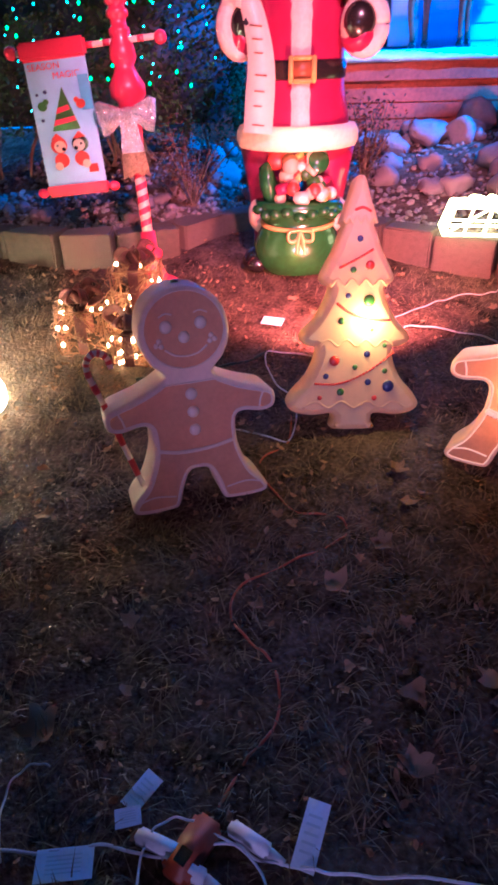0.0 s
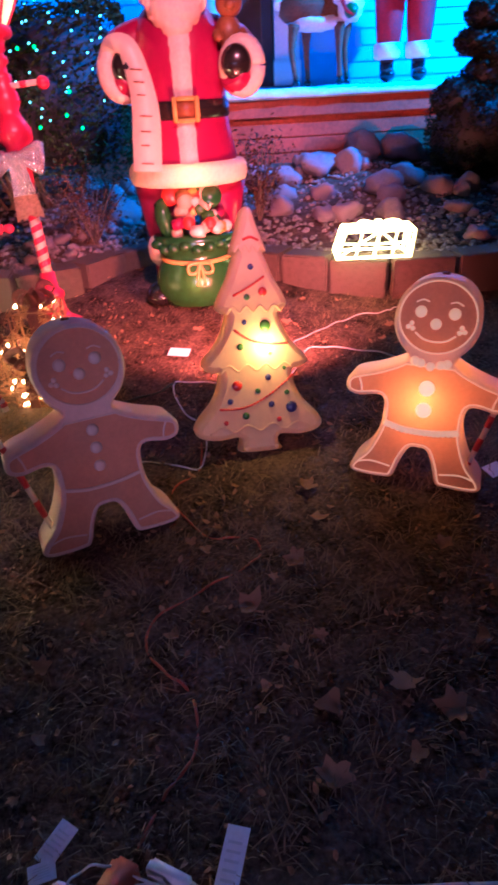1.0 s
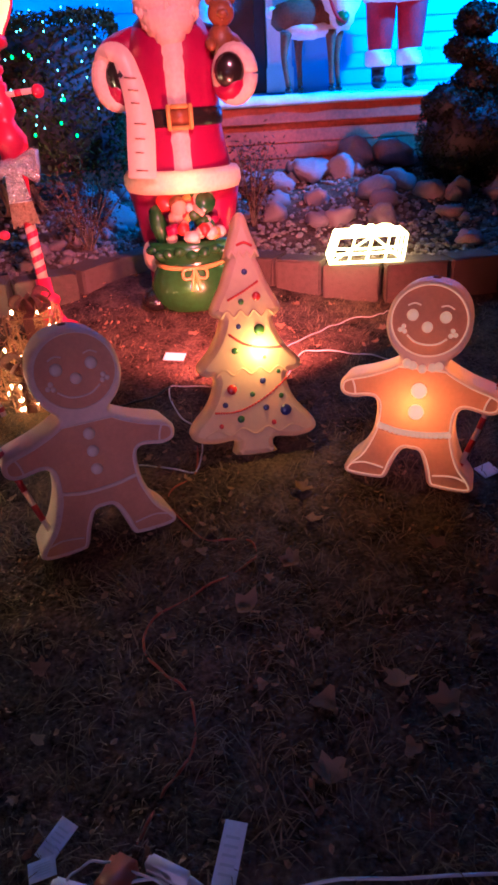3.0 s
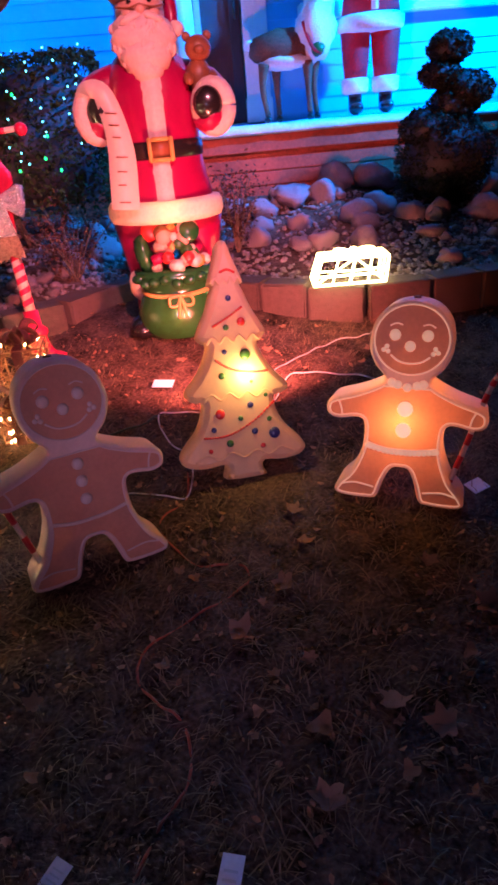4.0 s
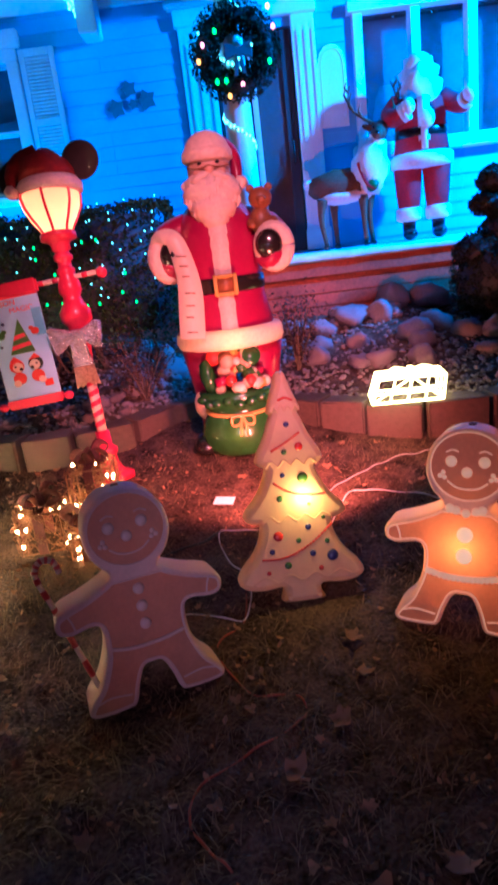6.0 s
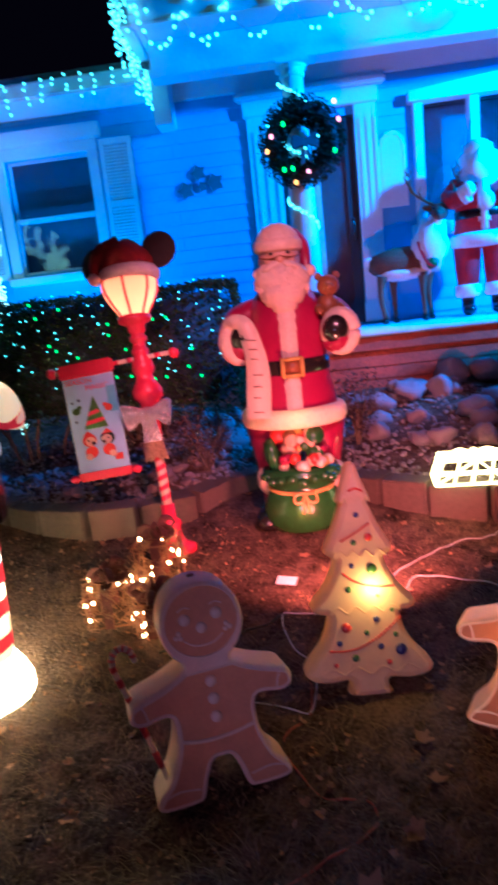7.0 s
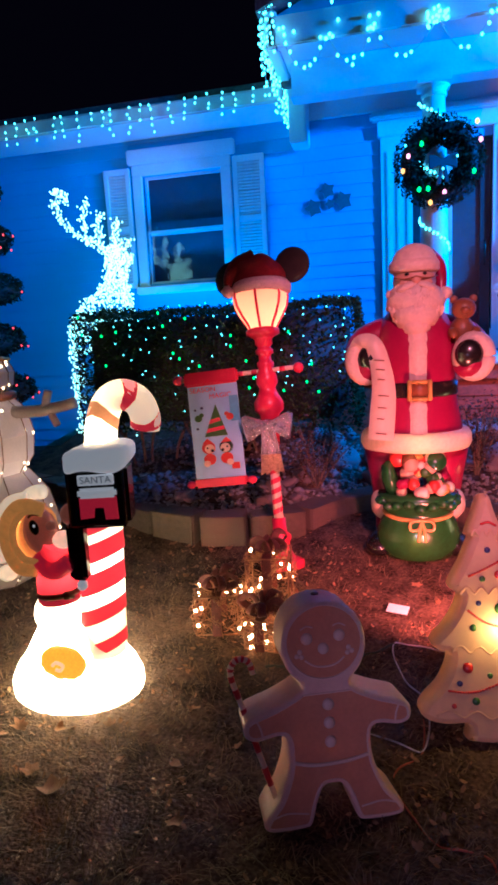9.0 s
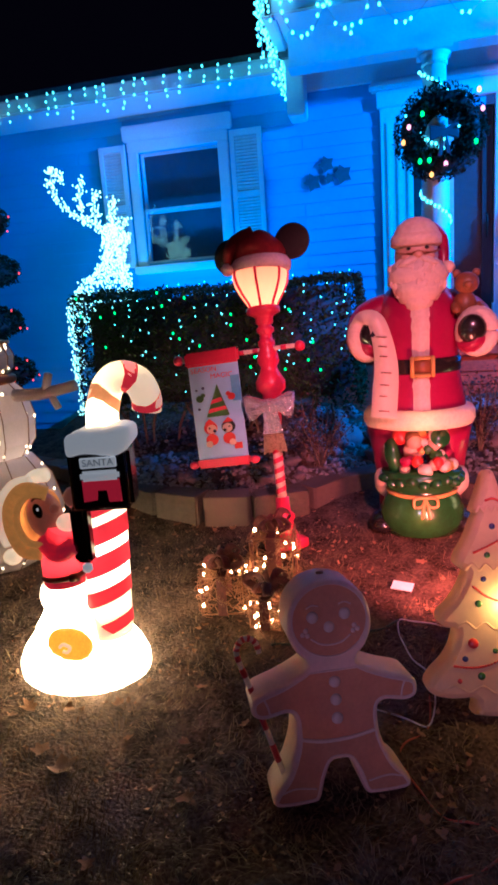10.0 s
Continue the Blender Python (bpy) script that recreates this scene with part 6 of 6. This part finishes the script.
def wreath():
    t = thing("wreath", pose(0.123, 2.985, 2.735), "dark evergreen wreath with coloured lights hung on the column", "wreath")
    R, q, pts, g = 0.225, 0.105, [], rng(31)
    part("ring", tube([(R * math.cos(a), 0, R * math.sin(a)) for a in (6.2832 * k / 32 for k in range(33))], 0.055, 10), M_DARK, t)
    for _ in range(5200):
        a, b, s = g.uniform(0, 6.283), g.uniform(0, 6.283), q * g.uniform(0.55, 1.1)
        rr = R + s * math.cos(b)
        pts.append((Vector((rr * math.cos(a), s * math.sin(b), rr * math.sin(a))), Vector((0, -1, 0))))
    part("needles", leafage(pts, 0.016, 2, M_CONIF, "needles"), None, t)
    spots = {"green_bulb": (G_GREEN, ((-0.13, 0.115), (-0.15, -0.2), (-0.085, -0.2), (0.235, -0.11))), "pink_bulb": (G_PINK, ((-0.225, 0.04), (0.03, -0.235), (0.28, 0.1))),
             "amber_bulb": (G_ORNG, ((-0.265, -0.06), (0.255, 0.225), (-0.07, -0.30))), "white_bulb": (G_CYAN, ((-0.245, 0.115), (0.02, -0.07), (0.12, 0.005)))}
    for n, (m, at) in spots.items():
        bulbs(t, [(x, -0.10, z) for x, z in at], m, 0.016 if n != "white_bulb" else 0.008, n)
    bw = part("bow", slab([(0, 0.02), (0.06, 0.05), (0.10, 0.055), (0.10, -0.05), (0.06, -0.04), (0.02, -0.02), (0.05, -0.16), (0.015, -0.15), (0, -0.03), (-0.015, -0.15), (-0.05, -0.16), (-0.02, -0.02), (-0.06, -0.04), (-0.10, -0.05), (-0.10, 0.055), (-0.06, 0.05)], 0.03, 0.006), M_SLATE, t, "dark blue ribbon bow", at=pose(0.02, -0.08, -0.02))
    part("hanger", tube([(0.0, 0.02, 0.27), (0.0, 0.10, 0.40)], 0.004, 6), M_GREENC, t)
    lead = thing("column_light_rope", pose(0.10, 3.2, 0), "rope of cool white lights wound round the porch column", "light string")
    turn = [(0.102 * math.sin(a), -0.102 * math.cos(a), 3.22 - 0.435 * (a + 1.571) / 6.2832) for a in (-1.571 + 0.09 * k for k in range(185))]
    part("wire", tube(turn, 0.007, 6), M_GREENC, lead)
    bulbs(lead, [(1.09 * x, 1.09 * y, z + 0.008 * (k % 2)) for k, (x, y, z) in enumerate(turn) if k % 3 == 0], G_CYAN, 0.0105)


wreath()


def light_deer():
    t = thing("light_deer", pose(-2.6, 3.1, 0), "wire deer covered in bright white lights behind the hedge", "light figure")
    rods = [[(0.16, 0, 2.25), (0.02, 0, 2.35), (-0.06, 0, 2.22), (-0.06, 0, 2.08), (-0.18, 0, 1.97), (-0.32, 0, 1.87), (-0.43, 0, 1.70), (-0.46, 0, 1.4), (-0.45, 0, 1.05), (-0.45, 0, 0.75)],
            [(0.16, 0, 2.25), (0.10, 0, 2.18), (0.10, 0, 2.0), (0.14, 0, 1.8), (0.14, 0, 1.6), (0.10, 0, 1.3), (0.10, 0, 0.75)],
            [(-0.02, 0, 2.33), (-0.20, 0, 2.42), (-0.40, 0, 2.55), (-0.50, 0, 2.72), (-0.46, 0, 2.86), (-0.40, 0, 2.78)],
            [(-0.22, 0, 2.43), (-0.25, 0, 2.58), (-0.22, 0, 2.74)], [(-0.09, 0, 2.38), (-0.12, 0, 2.52), (-0.09, 0, 2.65)], [(0.02, 0, 2.34), (0.03, 0, 2.46), (0.07, 0, 2.57)], [(0.06, 0, 2.34), (0.16, 0, 2.40)],
            [(-0.05, 0, 2.0), (0.10, 0, 1.9)], [(-0.34, 0, 1.75), (0.14, 0, 1.75)], [(-0.44, 0, 1.2), (0.1, 0, 1.2)]]
    g, pl = rng(51), []
    for rod in rods:
        w = spline(rod, 5)
        part("rod", tube(w, 0.006, 5), M_WIRE, t)
        for p in w:
            for _ in range(8):
                pl.append(p + Vector((g.gauss(0, 0.019), g.gauss(0, 0.025), g.gauss(0, 0.022))))
    for _ in range(900):
        z = g.uniform(1.45, 2.34)
        k = (z - 1.45) / 0.9
        lo, hi = (-0.06, 0.11) if z > 2.06 else (max(-0.45, -0.06 - 0.40 * (2.06 - z) / 0.30), 0.13)
        pl.append(Vector((g.uniform(lo, hi), g.uniform(-0.10, 0.10), z)))
    for _ in range(110):
        pl.append(Vector((g.uniform(-0.50, -0.40), g.uniform(-0.06, 0.06), g.uniform(1.0, 1.7))))
    v, f = [], []
    bs, fs = ball(0.0078, 0.0078, 0.010, 6)
    for p in pl:
        n = len(v)
        v += [(p.x + q[0], p.y + q[1], p.z + q[2]) for q in bs]
        f += [tuple(i + n for i in w) for w in fs]
    ob = part("bulb_cover", (v, f), G_DEER, t, "hundreds of tiny white bulbs")
    tagged(ob, kind="stuff")


light_deer()


# ---- snowman ----
def snowman():
    t = thing("wire_snowman", pose(-2.52, 0.95, 0.20), "pale fabric snowman on a wire frame with warm lights", "light figure")
    profs = {"bottom": [(0.20, 0.0), (0.32, 0.10), (0.37, 0.30), (0.32, 0.50), (0.22, 0.64)], "middle": [(0.20, 0.64), (0.255, 0.72), (0.27, 0.86), (0.235, 1.00), (0.15, 1.09)], "head": [(0.15, 1.09), (0.19, 1.14), (0.20, 1.21), (0.17, 1.28), (0.09, 1.32)]}
    g, pl = rng(61), []
    for nm, p in profs.items():
        o = part(nm, lathe(p, 10), F_SNOW, t, smooth=False)
        for k in range(10):
            a = 2 * math.pi * k / 10
            part("rib", tube([(r * 1.01 * math.cos(a), r * 1.01 * math.sin(a), z) for r, z in p], 0.003, 5), M_METAL, o)
        for _ in range(34):
            k = g.randrange(len(p) - 1)
            u, a = g.random(), g.uniform(-2.6, 0.6)
            r, z = p[k][0] + (p[k + 1][0] - p[k][0]) * u, p[k][1] + (p[k + 1][1] - p[k][1]) * u
            pl.append((r * 0.99 * math.cos(a), r * 0.99 * math.sin(a), z))
    pl += [(0.132 * math.cos(a), 0.132 * math.sin(a), g.uniform(1.31, 1.48)) for a in (g.uniform(-2.6, 0.6) for _ in range(26))]
    bulbs(t, pl, G_WARM, 0.0065)
    part("scarf", lathe([(0.17, 1.05), (0.20, 1.065), (0.20, 1.095), (0.17, 1.11)], 18), P_BROWN, t)
    for s, z in ((1, 1.22), (-1, 1.22)):
        part("eye", ball(0.02, 0.02, 0.02, 10), P_BLACK, t, at=pose(0.07 * s + 0.05, -0.18, z))
    hat = part("hat", lathe([(0.19, 1.275), (0.19, 1.29), (0.13, 1.30), (0.13, 1.49), (0.0, 1.50)], 18), P_GOLD, t, "tan fabric top hat")
    arm = part("branch_arm", tube(spline([(0.22, -0.02, 0.99), (0.40, 0.0, 0.995), (0.58, 0.02, 1.03)], 4), [0.036, 0.035, 0.034, 0.034, 0.033, 0.032, 0.03, 0.03, 0.03], 10), F_SNOW, t, "white fabric twig arm")
    part("twig", tube([(0.40, 0, 1.0), (0.44, -0.01, 1.10)], 0.024, 8), F_SNOW, arm)
    part("twig", tube([(0.43, 0, 0.99), (0.475, -0.01, 0.91)], 0.02, 8), F_SNOW, arm)


snowman()


# ---- lit gift boxes ----
def wire_gift(x, y, w, h, yaw, seed, label):
    t = thing("wire_gift_box", pose(x, y, rough_lawn(x, y), 0, 0, yaw), label, "light figure", "wire gift boxes")
    g = rng(seed)
    q = w / 2
    c = [(-q, -q), (q, -q), (q, q), (-q, q)]
    fr = Build()
    for k in range(4):
        a, b = c[k], c[(k + 1) % 4]
        for z in (0.005, h):
            fr.add(tube([(*a, z), (*b, z)], 0.004, 5), M_METAL)
        fr.add(tube([(*a, 0), (*a, h)], 0.004, 5), M_METAL)
    part("frame", fr.mesh("frame"), None, t)
    vine, pl = Build(), []
    for k in range(170):
        side = g.randrange(5)
        u, z = g.uniform(-q, q), g.uniform(0.01, h)
        p = Vector(((u, -q, z), (u, q, z), (-q, u, z), (q, u, z), (u, g.uniform(-q, q), h))[side])
        way = [p + Vector((g.uniform(-0.035, 0.035), g.uniform(-0.035, 0.035), g.uniform(-0.03, 0.03))) for _ in range(4)]
        for w_ in way:
            w_.z = max(w_.z, 0.004)
        vine.add(tube(spline(way, 3), 0.0021, 4), M_METAL)
        if k % 10 == 0:
            pl.append(tuple(p + Vector((0, 0, 0))))
    part("vine", vine.mesh("vine"), None, t, "tangled brown wire vine")
    rb = Build()
    for s in (-1, 1):
        rb.add(box(-0.022, 0.022, s * (q + 0.006) - 0.002, s * (q + 0.006) + 0.002, 0.0, h), M_PLAID)
        rb.add(box(s * (q + 0.006) - 0.002, s * (q + 0.006) + 0.002, -0.022, 0.022, 0.0, h), M_PLAID)
    rb.add(box(-0.022, 0.022, -q, q, h + 0.004, h + 0.008), M_PLAID)
    part("ribbon", rb.mesh("ribbon", False), None, t, "red plaid ribbon")
    for k in range(6):
        a = 6.283 * k / 6 + g.uniform(-0.3, 0.3)
        d, q2 = Vector((math.cos(a), math.sin(a), 0)), g.uniform(0.8, 1.25)
        loop = spline([(0, 0, h), tuple(d * 0.05 * q2 + Vector((0, 0, h + 0.075 * q2))), tuple(d * 0.10 * q2 + Vector((0, 0, h + 0.045 * q2))), tuple(d * 0.03 + Vector((0, 0, h + 0.008)))], 5)
        part("bow_loop", tube(loop, 0.020, 6, 0.14), M_PLAID, t)
    bulbs(t, pl, G_GIFT, 0.0078)
    return t


wire_gift(-1.075, 0.58, 0.20, 0.19, 8, 1, "brown wire gift box with warm lights and plaid ribbon")
wire_gift(-0.865, 0.80, 0.21, 0.27, 4, 2, "tall brown wire gift box with warm lights and bow")
wire_gift(-0.83, 0.47, 0.15, 0.14, -8, 3, "small brown wire gift box with warm lights")


def rope_gift():
    t = thing("rope_light_gift", pose(0.815, 1.285, 0.478, 0, 0, -6), "glaring white rope-light gift box on the block wall", "light figure")
    w, d, h, r = 0.19, 0.10, 0.125, 0.0075

    def at(u, v, k):
        return (u * w * (1 - 0.06 * k) + 0.035 * k, v * d + 0.035 * k, h * k + r)

    def rope(*pts, q=1.0):
        part("rope_tube", tube([at(*p) for p in pts], r * q, 8), G_ROPE, t)

    for k in (0, 1):
        rope((-1, -1, k), (1, -1, k), (1, 1, k), (-1, 1, k), (-1, -1, k))
    for u in (-1, -0.5, 0, 0.5, 1):
        rope((u, -1, 0), (u, -1, 1), q=1.0 if abs(u) != 0.5 else 0.7)
    for u in (-0.55, 0, 0.55):
        rope((u, -1, 1), (u, 1, 1), q=0.8)
    for v in (-0.3, 0.4):
        rope((-1, v, 1), (1, v, 1), q=0.8)
    for u in (-1, 1):
        rope((u, 1, 0), (u, 1, 1)), rope((u, 0, 0), (u, 0, 1), q=0.8)
        rope((u, -1, 0.0), (0, -1, 1), q=0.7), rope((u, -1, 0.55), (0, -1, 0.5), q=0.7)
        rope((u, -1, 1), (0, 0.1, 1), (u, 1, 1), q=0.7)
    for s in (-1, 1):
        loop = spline([at(0, 0.1, 1), at(0.35 * s, -0.5, 1.12), at(0.62 * s, -0.1, 1.2), at(0.4 * s, 0.5, 1.2), at(0, 0.15, 1.1)], 6)
        part("rope_bow", tube(loop, r * 0.9, 8), G_ROPE, t)
    part("bow_knot", ball(0.026, 0.024, 0.022, 10), G_ROPE, t, at=pose(*at(0, 0.1, 1.15)))


rope_gift()


# ---- fallen leaves, cables and tags ----
def leaf_mesh(seed, lobes=5):
    g = rng(seed)
    pts = []
    for k in range(lobes * 4 + 1):
        a = -2.5 + 5.0 * k / (lobes * 4)
        ph = k % 4
        r = (0.66, 0.88, 1.0, 0.82)[ph] * (0.62 + 0.38 * math.cos(a * 0.55)) * g.uniform(0.75, 1.15)
        pts.append((r * math.sin(a), r * math.cos(a)))
    pts.append((0.03, -0.35)), pts.append((-0.03, -0.35))
    curl, tw = g.uniform(0.4, 1.3), g.uniform(-0.9, 0.9)

    def lift(x, y):
        return curl * (x * x * 0.6 + y * y * 0.35) + tw * x * y + 0.05 * math.sin(6 * x)

    v = [(0, 0, 0)] + [(0.5 * x, 0.5 * y, lift(0.5 * x, 0.5 * y)) for x, y in pts] + [(x, y, lift(x, y)) for x, y in pts]
    n, f = len(pts), []
    for i in range(n):
        j = (i + 1) % n
        f += [(0, 1 + i, 1 + j), (1 + i, 1 + n + i, 1 + n + j, 1 + j)]
    lo = [(x, y, z - 0.02) for x, y, z in v]
    m = len(v)
    f += [tuple(reversed([q + m for q in w])) for w in f]
    return Build().add((v + lo, f), M_LEAF).mesh("fallen_leaf")


def leaves():
    g = rng(71)
    shapes = [leaf_mesh(k, 5 if k % 3 else 3) for k in range(8)]
    known = [(0.219, -0.243, 0.055, 20), (-0.02, -0.773, 0.065, 60), (0.132, -1.10, 0.05, 200), (-1.426, -0.42, 0.075, 30), (-0.70, -1.22, 0.075, 100), (0.228, -0.40, 0.05, 10), (0.135, -0.59, 0.06, 80), (0.591, -0.587, 0.045, 10),
             (0.324, -1.07, 0.06, 120), (0.687, -0.813, 0.06, 40), (0.107, -1.292, 0.06, 20), (0.05, -0.94, 0.03, 60), (-0.235, -0.86, 0.035, 90), (0.42, -1.15, 0.06, 70), (-1.72, -0.15, 0.05, 0), (-1.55, -0.35, 0.05, 50), (-1.02, -0.25, 0.04, 130), (-1.04, 0.02, 0.04, 20), (-0.95, -0.48, 0.045, 220)]
    for _ in range(120):
        x, y = g.uniform(-2.6, 1.9), g.uniform(-1.3, 1.3)
        known.append((x, y, g.uniform(0.018, 0.042), g.uniform(0, 360)))
    for _ in range(26):
        x = g.uniform(-2.2, 2.2)
        y = bed_front(x) - g.uniform(0.05, 0.35)
        known.append((x, y, g.uniform(0.02, 0.045), g.uniform(0, 360)))
    for x, y, s, a in known:
        s *= 0.85
        if abs(x + 0.12) < 0.4 and 1.05 < y < 1.75:
            continue
        ob = new("fallen_leaf", g.choice(shapes))
        ob.matrix_world = Matrix.Translation((x, y, rough_lawn(x, y) + 0.014)) @ Euler((g.uniform(-0.35, 0.35), g.uniform(-0.35, 0.35), radians(a))).to_matrix().to_4x4() @ Matrix.Diagonal((s, s, s, 1))
        tagged(ob, "dry curled brown maple leaf on the lawn", "leaf", "fallen leaves")


leaves()


def litter():
    g, v, f = rng(81), [], []
    for _ in range(5200):
        x, y = g.uniform(-3.2, 2.2), -1.6 + 3.2 * g.random()
        if y > bed_front(x) - 0.02:
            continue
        if noise.noise(Vector((x * 2.6, y * 2.6, 9))) + g.uniform(-0.4, 0.4) < 0:
            continue
        s = g.uniform(0.005, 0.016)
        z = rough_lawn(x, y) + 0.008
        q = Euler((g.uniform(-0.7, 0.7), g.uniform(-0.7, 0.7), g.uniform(0, 6.3))).to_matrix()
        n = len(v)
        for a, b, c in ((-1, 0, 0.2), (-0.3, 0.55, 0), (0.6, 0.45, 0.1), (1, 0, 0.35), (0.3, -0.6, 0), (-0.5, -0.4, 0.1)):
            p = q @ Vector((a * s, b * s, c * s))
            v.append((x + p.x, y + p.y, z + p.z))
        f += [(n, n + 1, n + 2, n + 5), (n + 2, n + 3, n + 4, n + 5)]
    solo("leaf_litter", Build().add((v, f), M_LEAF), Matrix(), "crumbled brown leaf litter strewn over the lawn", "leaf litter", kind="stuff", smooth=False)


litter()


def cable(name, pts, r, material, label, lift=0.008):
    way = spline([(x, y, 0) for x, y in pts], 8)
    way = [Vector((p.x, p.y, rough_lawn(p.x, p.y) + lift + 0.004 * math.sin(i * 0.9))) for i, p in enumerate(way)]
    solo(name, Build().add(tube(way, r, 7), material), Matrix(), label, "cable")


cable("extension_cord", [(-0.33, -1.45), (-0.278, -1.345), (-0.242, -1.272), (-0.198, -1.218), (-0.178, -1.147), (-0.193, -1.039), (-0.254, -0.972), (-0.31, -0.88), (-0.285, -0.774), (-0.12, -0.66), (0.016, -0.55), (0.0, -0.45), (-0.14, -0.429), (-0.26, -0.2), (-0.156, -0.059), (-0.15, 0.2)], 0.0038, M_ORANGE, "thin orange extension cord lying in the grass", 0.0)
cable("white_light_cable", [(-1.1, -1.49), (-0.691, -1.49), (-0.587, -1.482), (-0.494, -1.47), (-0.396, -1.485), (-0.274, -1.456), (-0.21, -1.482), (-0.128, -1.493), (-0.048, -1.503), (0.128, -1.507), (0.8, -1.55)], 0.003, M_WIRE, "thin white light cable across the lawn", 0.02)
cable("white_light_cable", [(-0.68, -1.51), (-0.716, -1.429), (-0.721, -1.357), (-0.687, -1.32), (-0.653, -1.321)], 0.0022, M_WIRE, "thin white light cable across the lawn", 0.02)
cable("white_light_cable", [(-0.42, -1.56), (-0.425, -1.496), (-0.409, -1.442), (-0.364, -1.42), (-0.308, -1.438), (-0.21, -1.50), (-0.19, -1.58)], 0.0024, M_WIRE, "looped white light cable in the grass", 0.03)
cable("gift_light_cable", [(1.02, 1.10), (0.90, 1.06), (0.838, 1.023), (0.68, 1.004), (0.52, 0.92), (0.372, 0.817), (0.25, 0.70)], 0.003, M_WIRE, "white cable leading from the rope-light gift")
cable("tree_light_cable", [(0.25, 0.45), (0.379, 0.704), (0.55, 0.68), (0.725, 0.634), (0.9, 0.5)], 0.0035, M_WIRE, "white cable running behind the plastic tree")
cable("tree_light_cable", [(0.0, 0.45), (-0.101, 0.486), (-0.252, 0.501), (-0.22, 0.30), (-0.13, 0.15), (-0.156, -0.059), (-0.30, -0.02), (-0.453, -0.02)], 0.003, M_WIRE, "loose white cable beside the plastic tree")
cable("green_light_cable", [(-0.25, 0.50), (-0.40, 0.42), (-0.62, 0.35), (-0.80, 0.30)], 0.006, M_GREENC, "dark green light cable in the grass")
solo("dry_twig", Build().add(tube(spline([(-0.74, -0.535, 0.02), (-0.64, -0.61, 0.028), (-0.546, -0.678, 0.016)], 3), 0.0018, 5), M_BARK), Matrix(), "thin pale broken twig on the lawn", "twig")


def tag(x, y, w, h, yaw, up, label):
    t = thing("cable_tag", Matrix.Translation((x, y, rough_lawn(x, y) + 0.018)) @ Matrix.Rotation(radians(yaw), 4, "Z") @ Matrix.Rotation(radians(up), 4, "X"), label, "tag", "paper tags")
    part("paper", box(-w / 2, w / 2, 0, h, -0.0012, 0.0012), M_TAG, t, smooth=False)
    for k in range(5):
        part("print_bar", box(-w * 0.32, w * 0.30, h * (0.22 + 0.13 * k), h * (0.26 + 0.13 * k), 0.0013, 0.0017), M_SHUT, t, smooth=False)


tag(-0.134, -1.497, 0.044, 0.122, -18, 8, "white paper warning tag on a light cable")
tag(-0.472, -1.398, 0.042, 0.078, -36, 8, "white paper warning tag on a light cable")
tag(-0.562, -1.530, 0.105, 0.054, 8, 6, "wide white paper tag on a light cable")
tag(-0.462, -1.434, 0.05, 0.034, 15, 12, "small bluish paper tag on a light cable")
solo("paper_scrap", Build().add(box(-0.05, 0.05, -0.035, 0.035, -0.0015, 0.0015), M_TAG), pose(-0.232, 0.757, lawn(0.757) + 0.016, 8, 3, -12), "square white paper scrap on the soil", "paper", smooth=False)
solo("paper_scrap", Build().add(box(-0.035, 0.035, -0.03, 0.03, -0.0015, 0.0015), M_TAG), pose(0.904, -0.229, lawn(-0.229) + 0.014, 10, -6, 20), "small crumpled blue-white paper on the lawn", "paper", smooth=False)


def plug(x, y, yaw, label):
    t = thing("cable_plug", pose(x, y, rough_lawn(x, y) + 0.022, 0, 0, yaw), label, "plug", "cable plugs")
    part("body", box(-0.045, 0.045, -0.014, 0.014, -0.012, 0.014, 0.006), M_TAG, t)
    part("neck", lathe([(0.011, 0.0), (0.006, 0.03)], 10), M_WIRE, t, at=pose(0.045, 0, 0, 0, 90))


plug(-0.40, -1.465, -20, "white plastic plug of a light cable")
plug(-0.23, -1.45, -30, "white plastic plug of a light cable")
plug(-0.345, -1.50, -25, "white plastic plug of a light cable")
o_ = thing("cord_socket", pose(-0.33, -1.46, 0.02, 0, 0, 60), "orange triple socket of the extension cord", "socket")
part("body", box(-0.07, 0.05, -0.03, 0.03, -0.016, 0.022, 0.010), M_ORANGE, o_)
part("outlet", box(-0.05, -0.02, -0.012, 0.012, 0.0225, 0.0245), P_BLACK, o_, smooth=False)
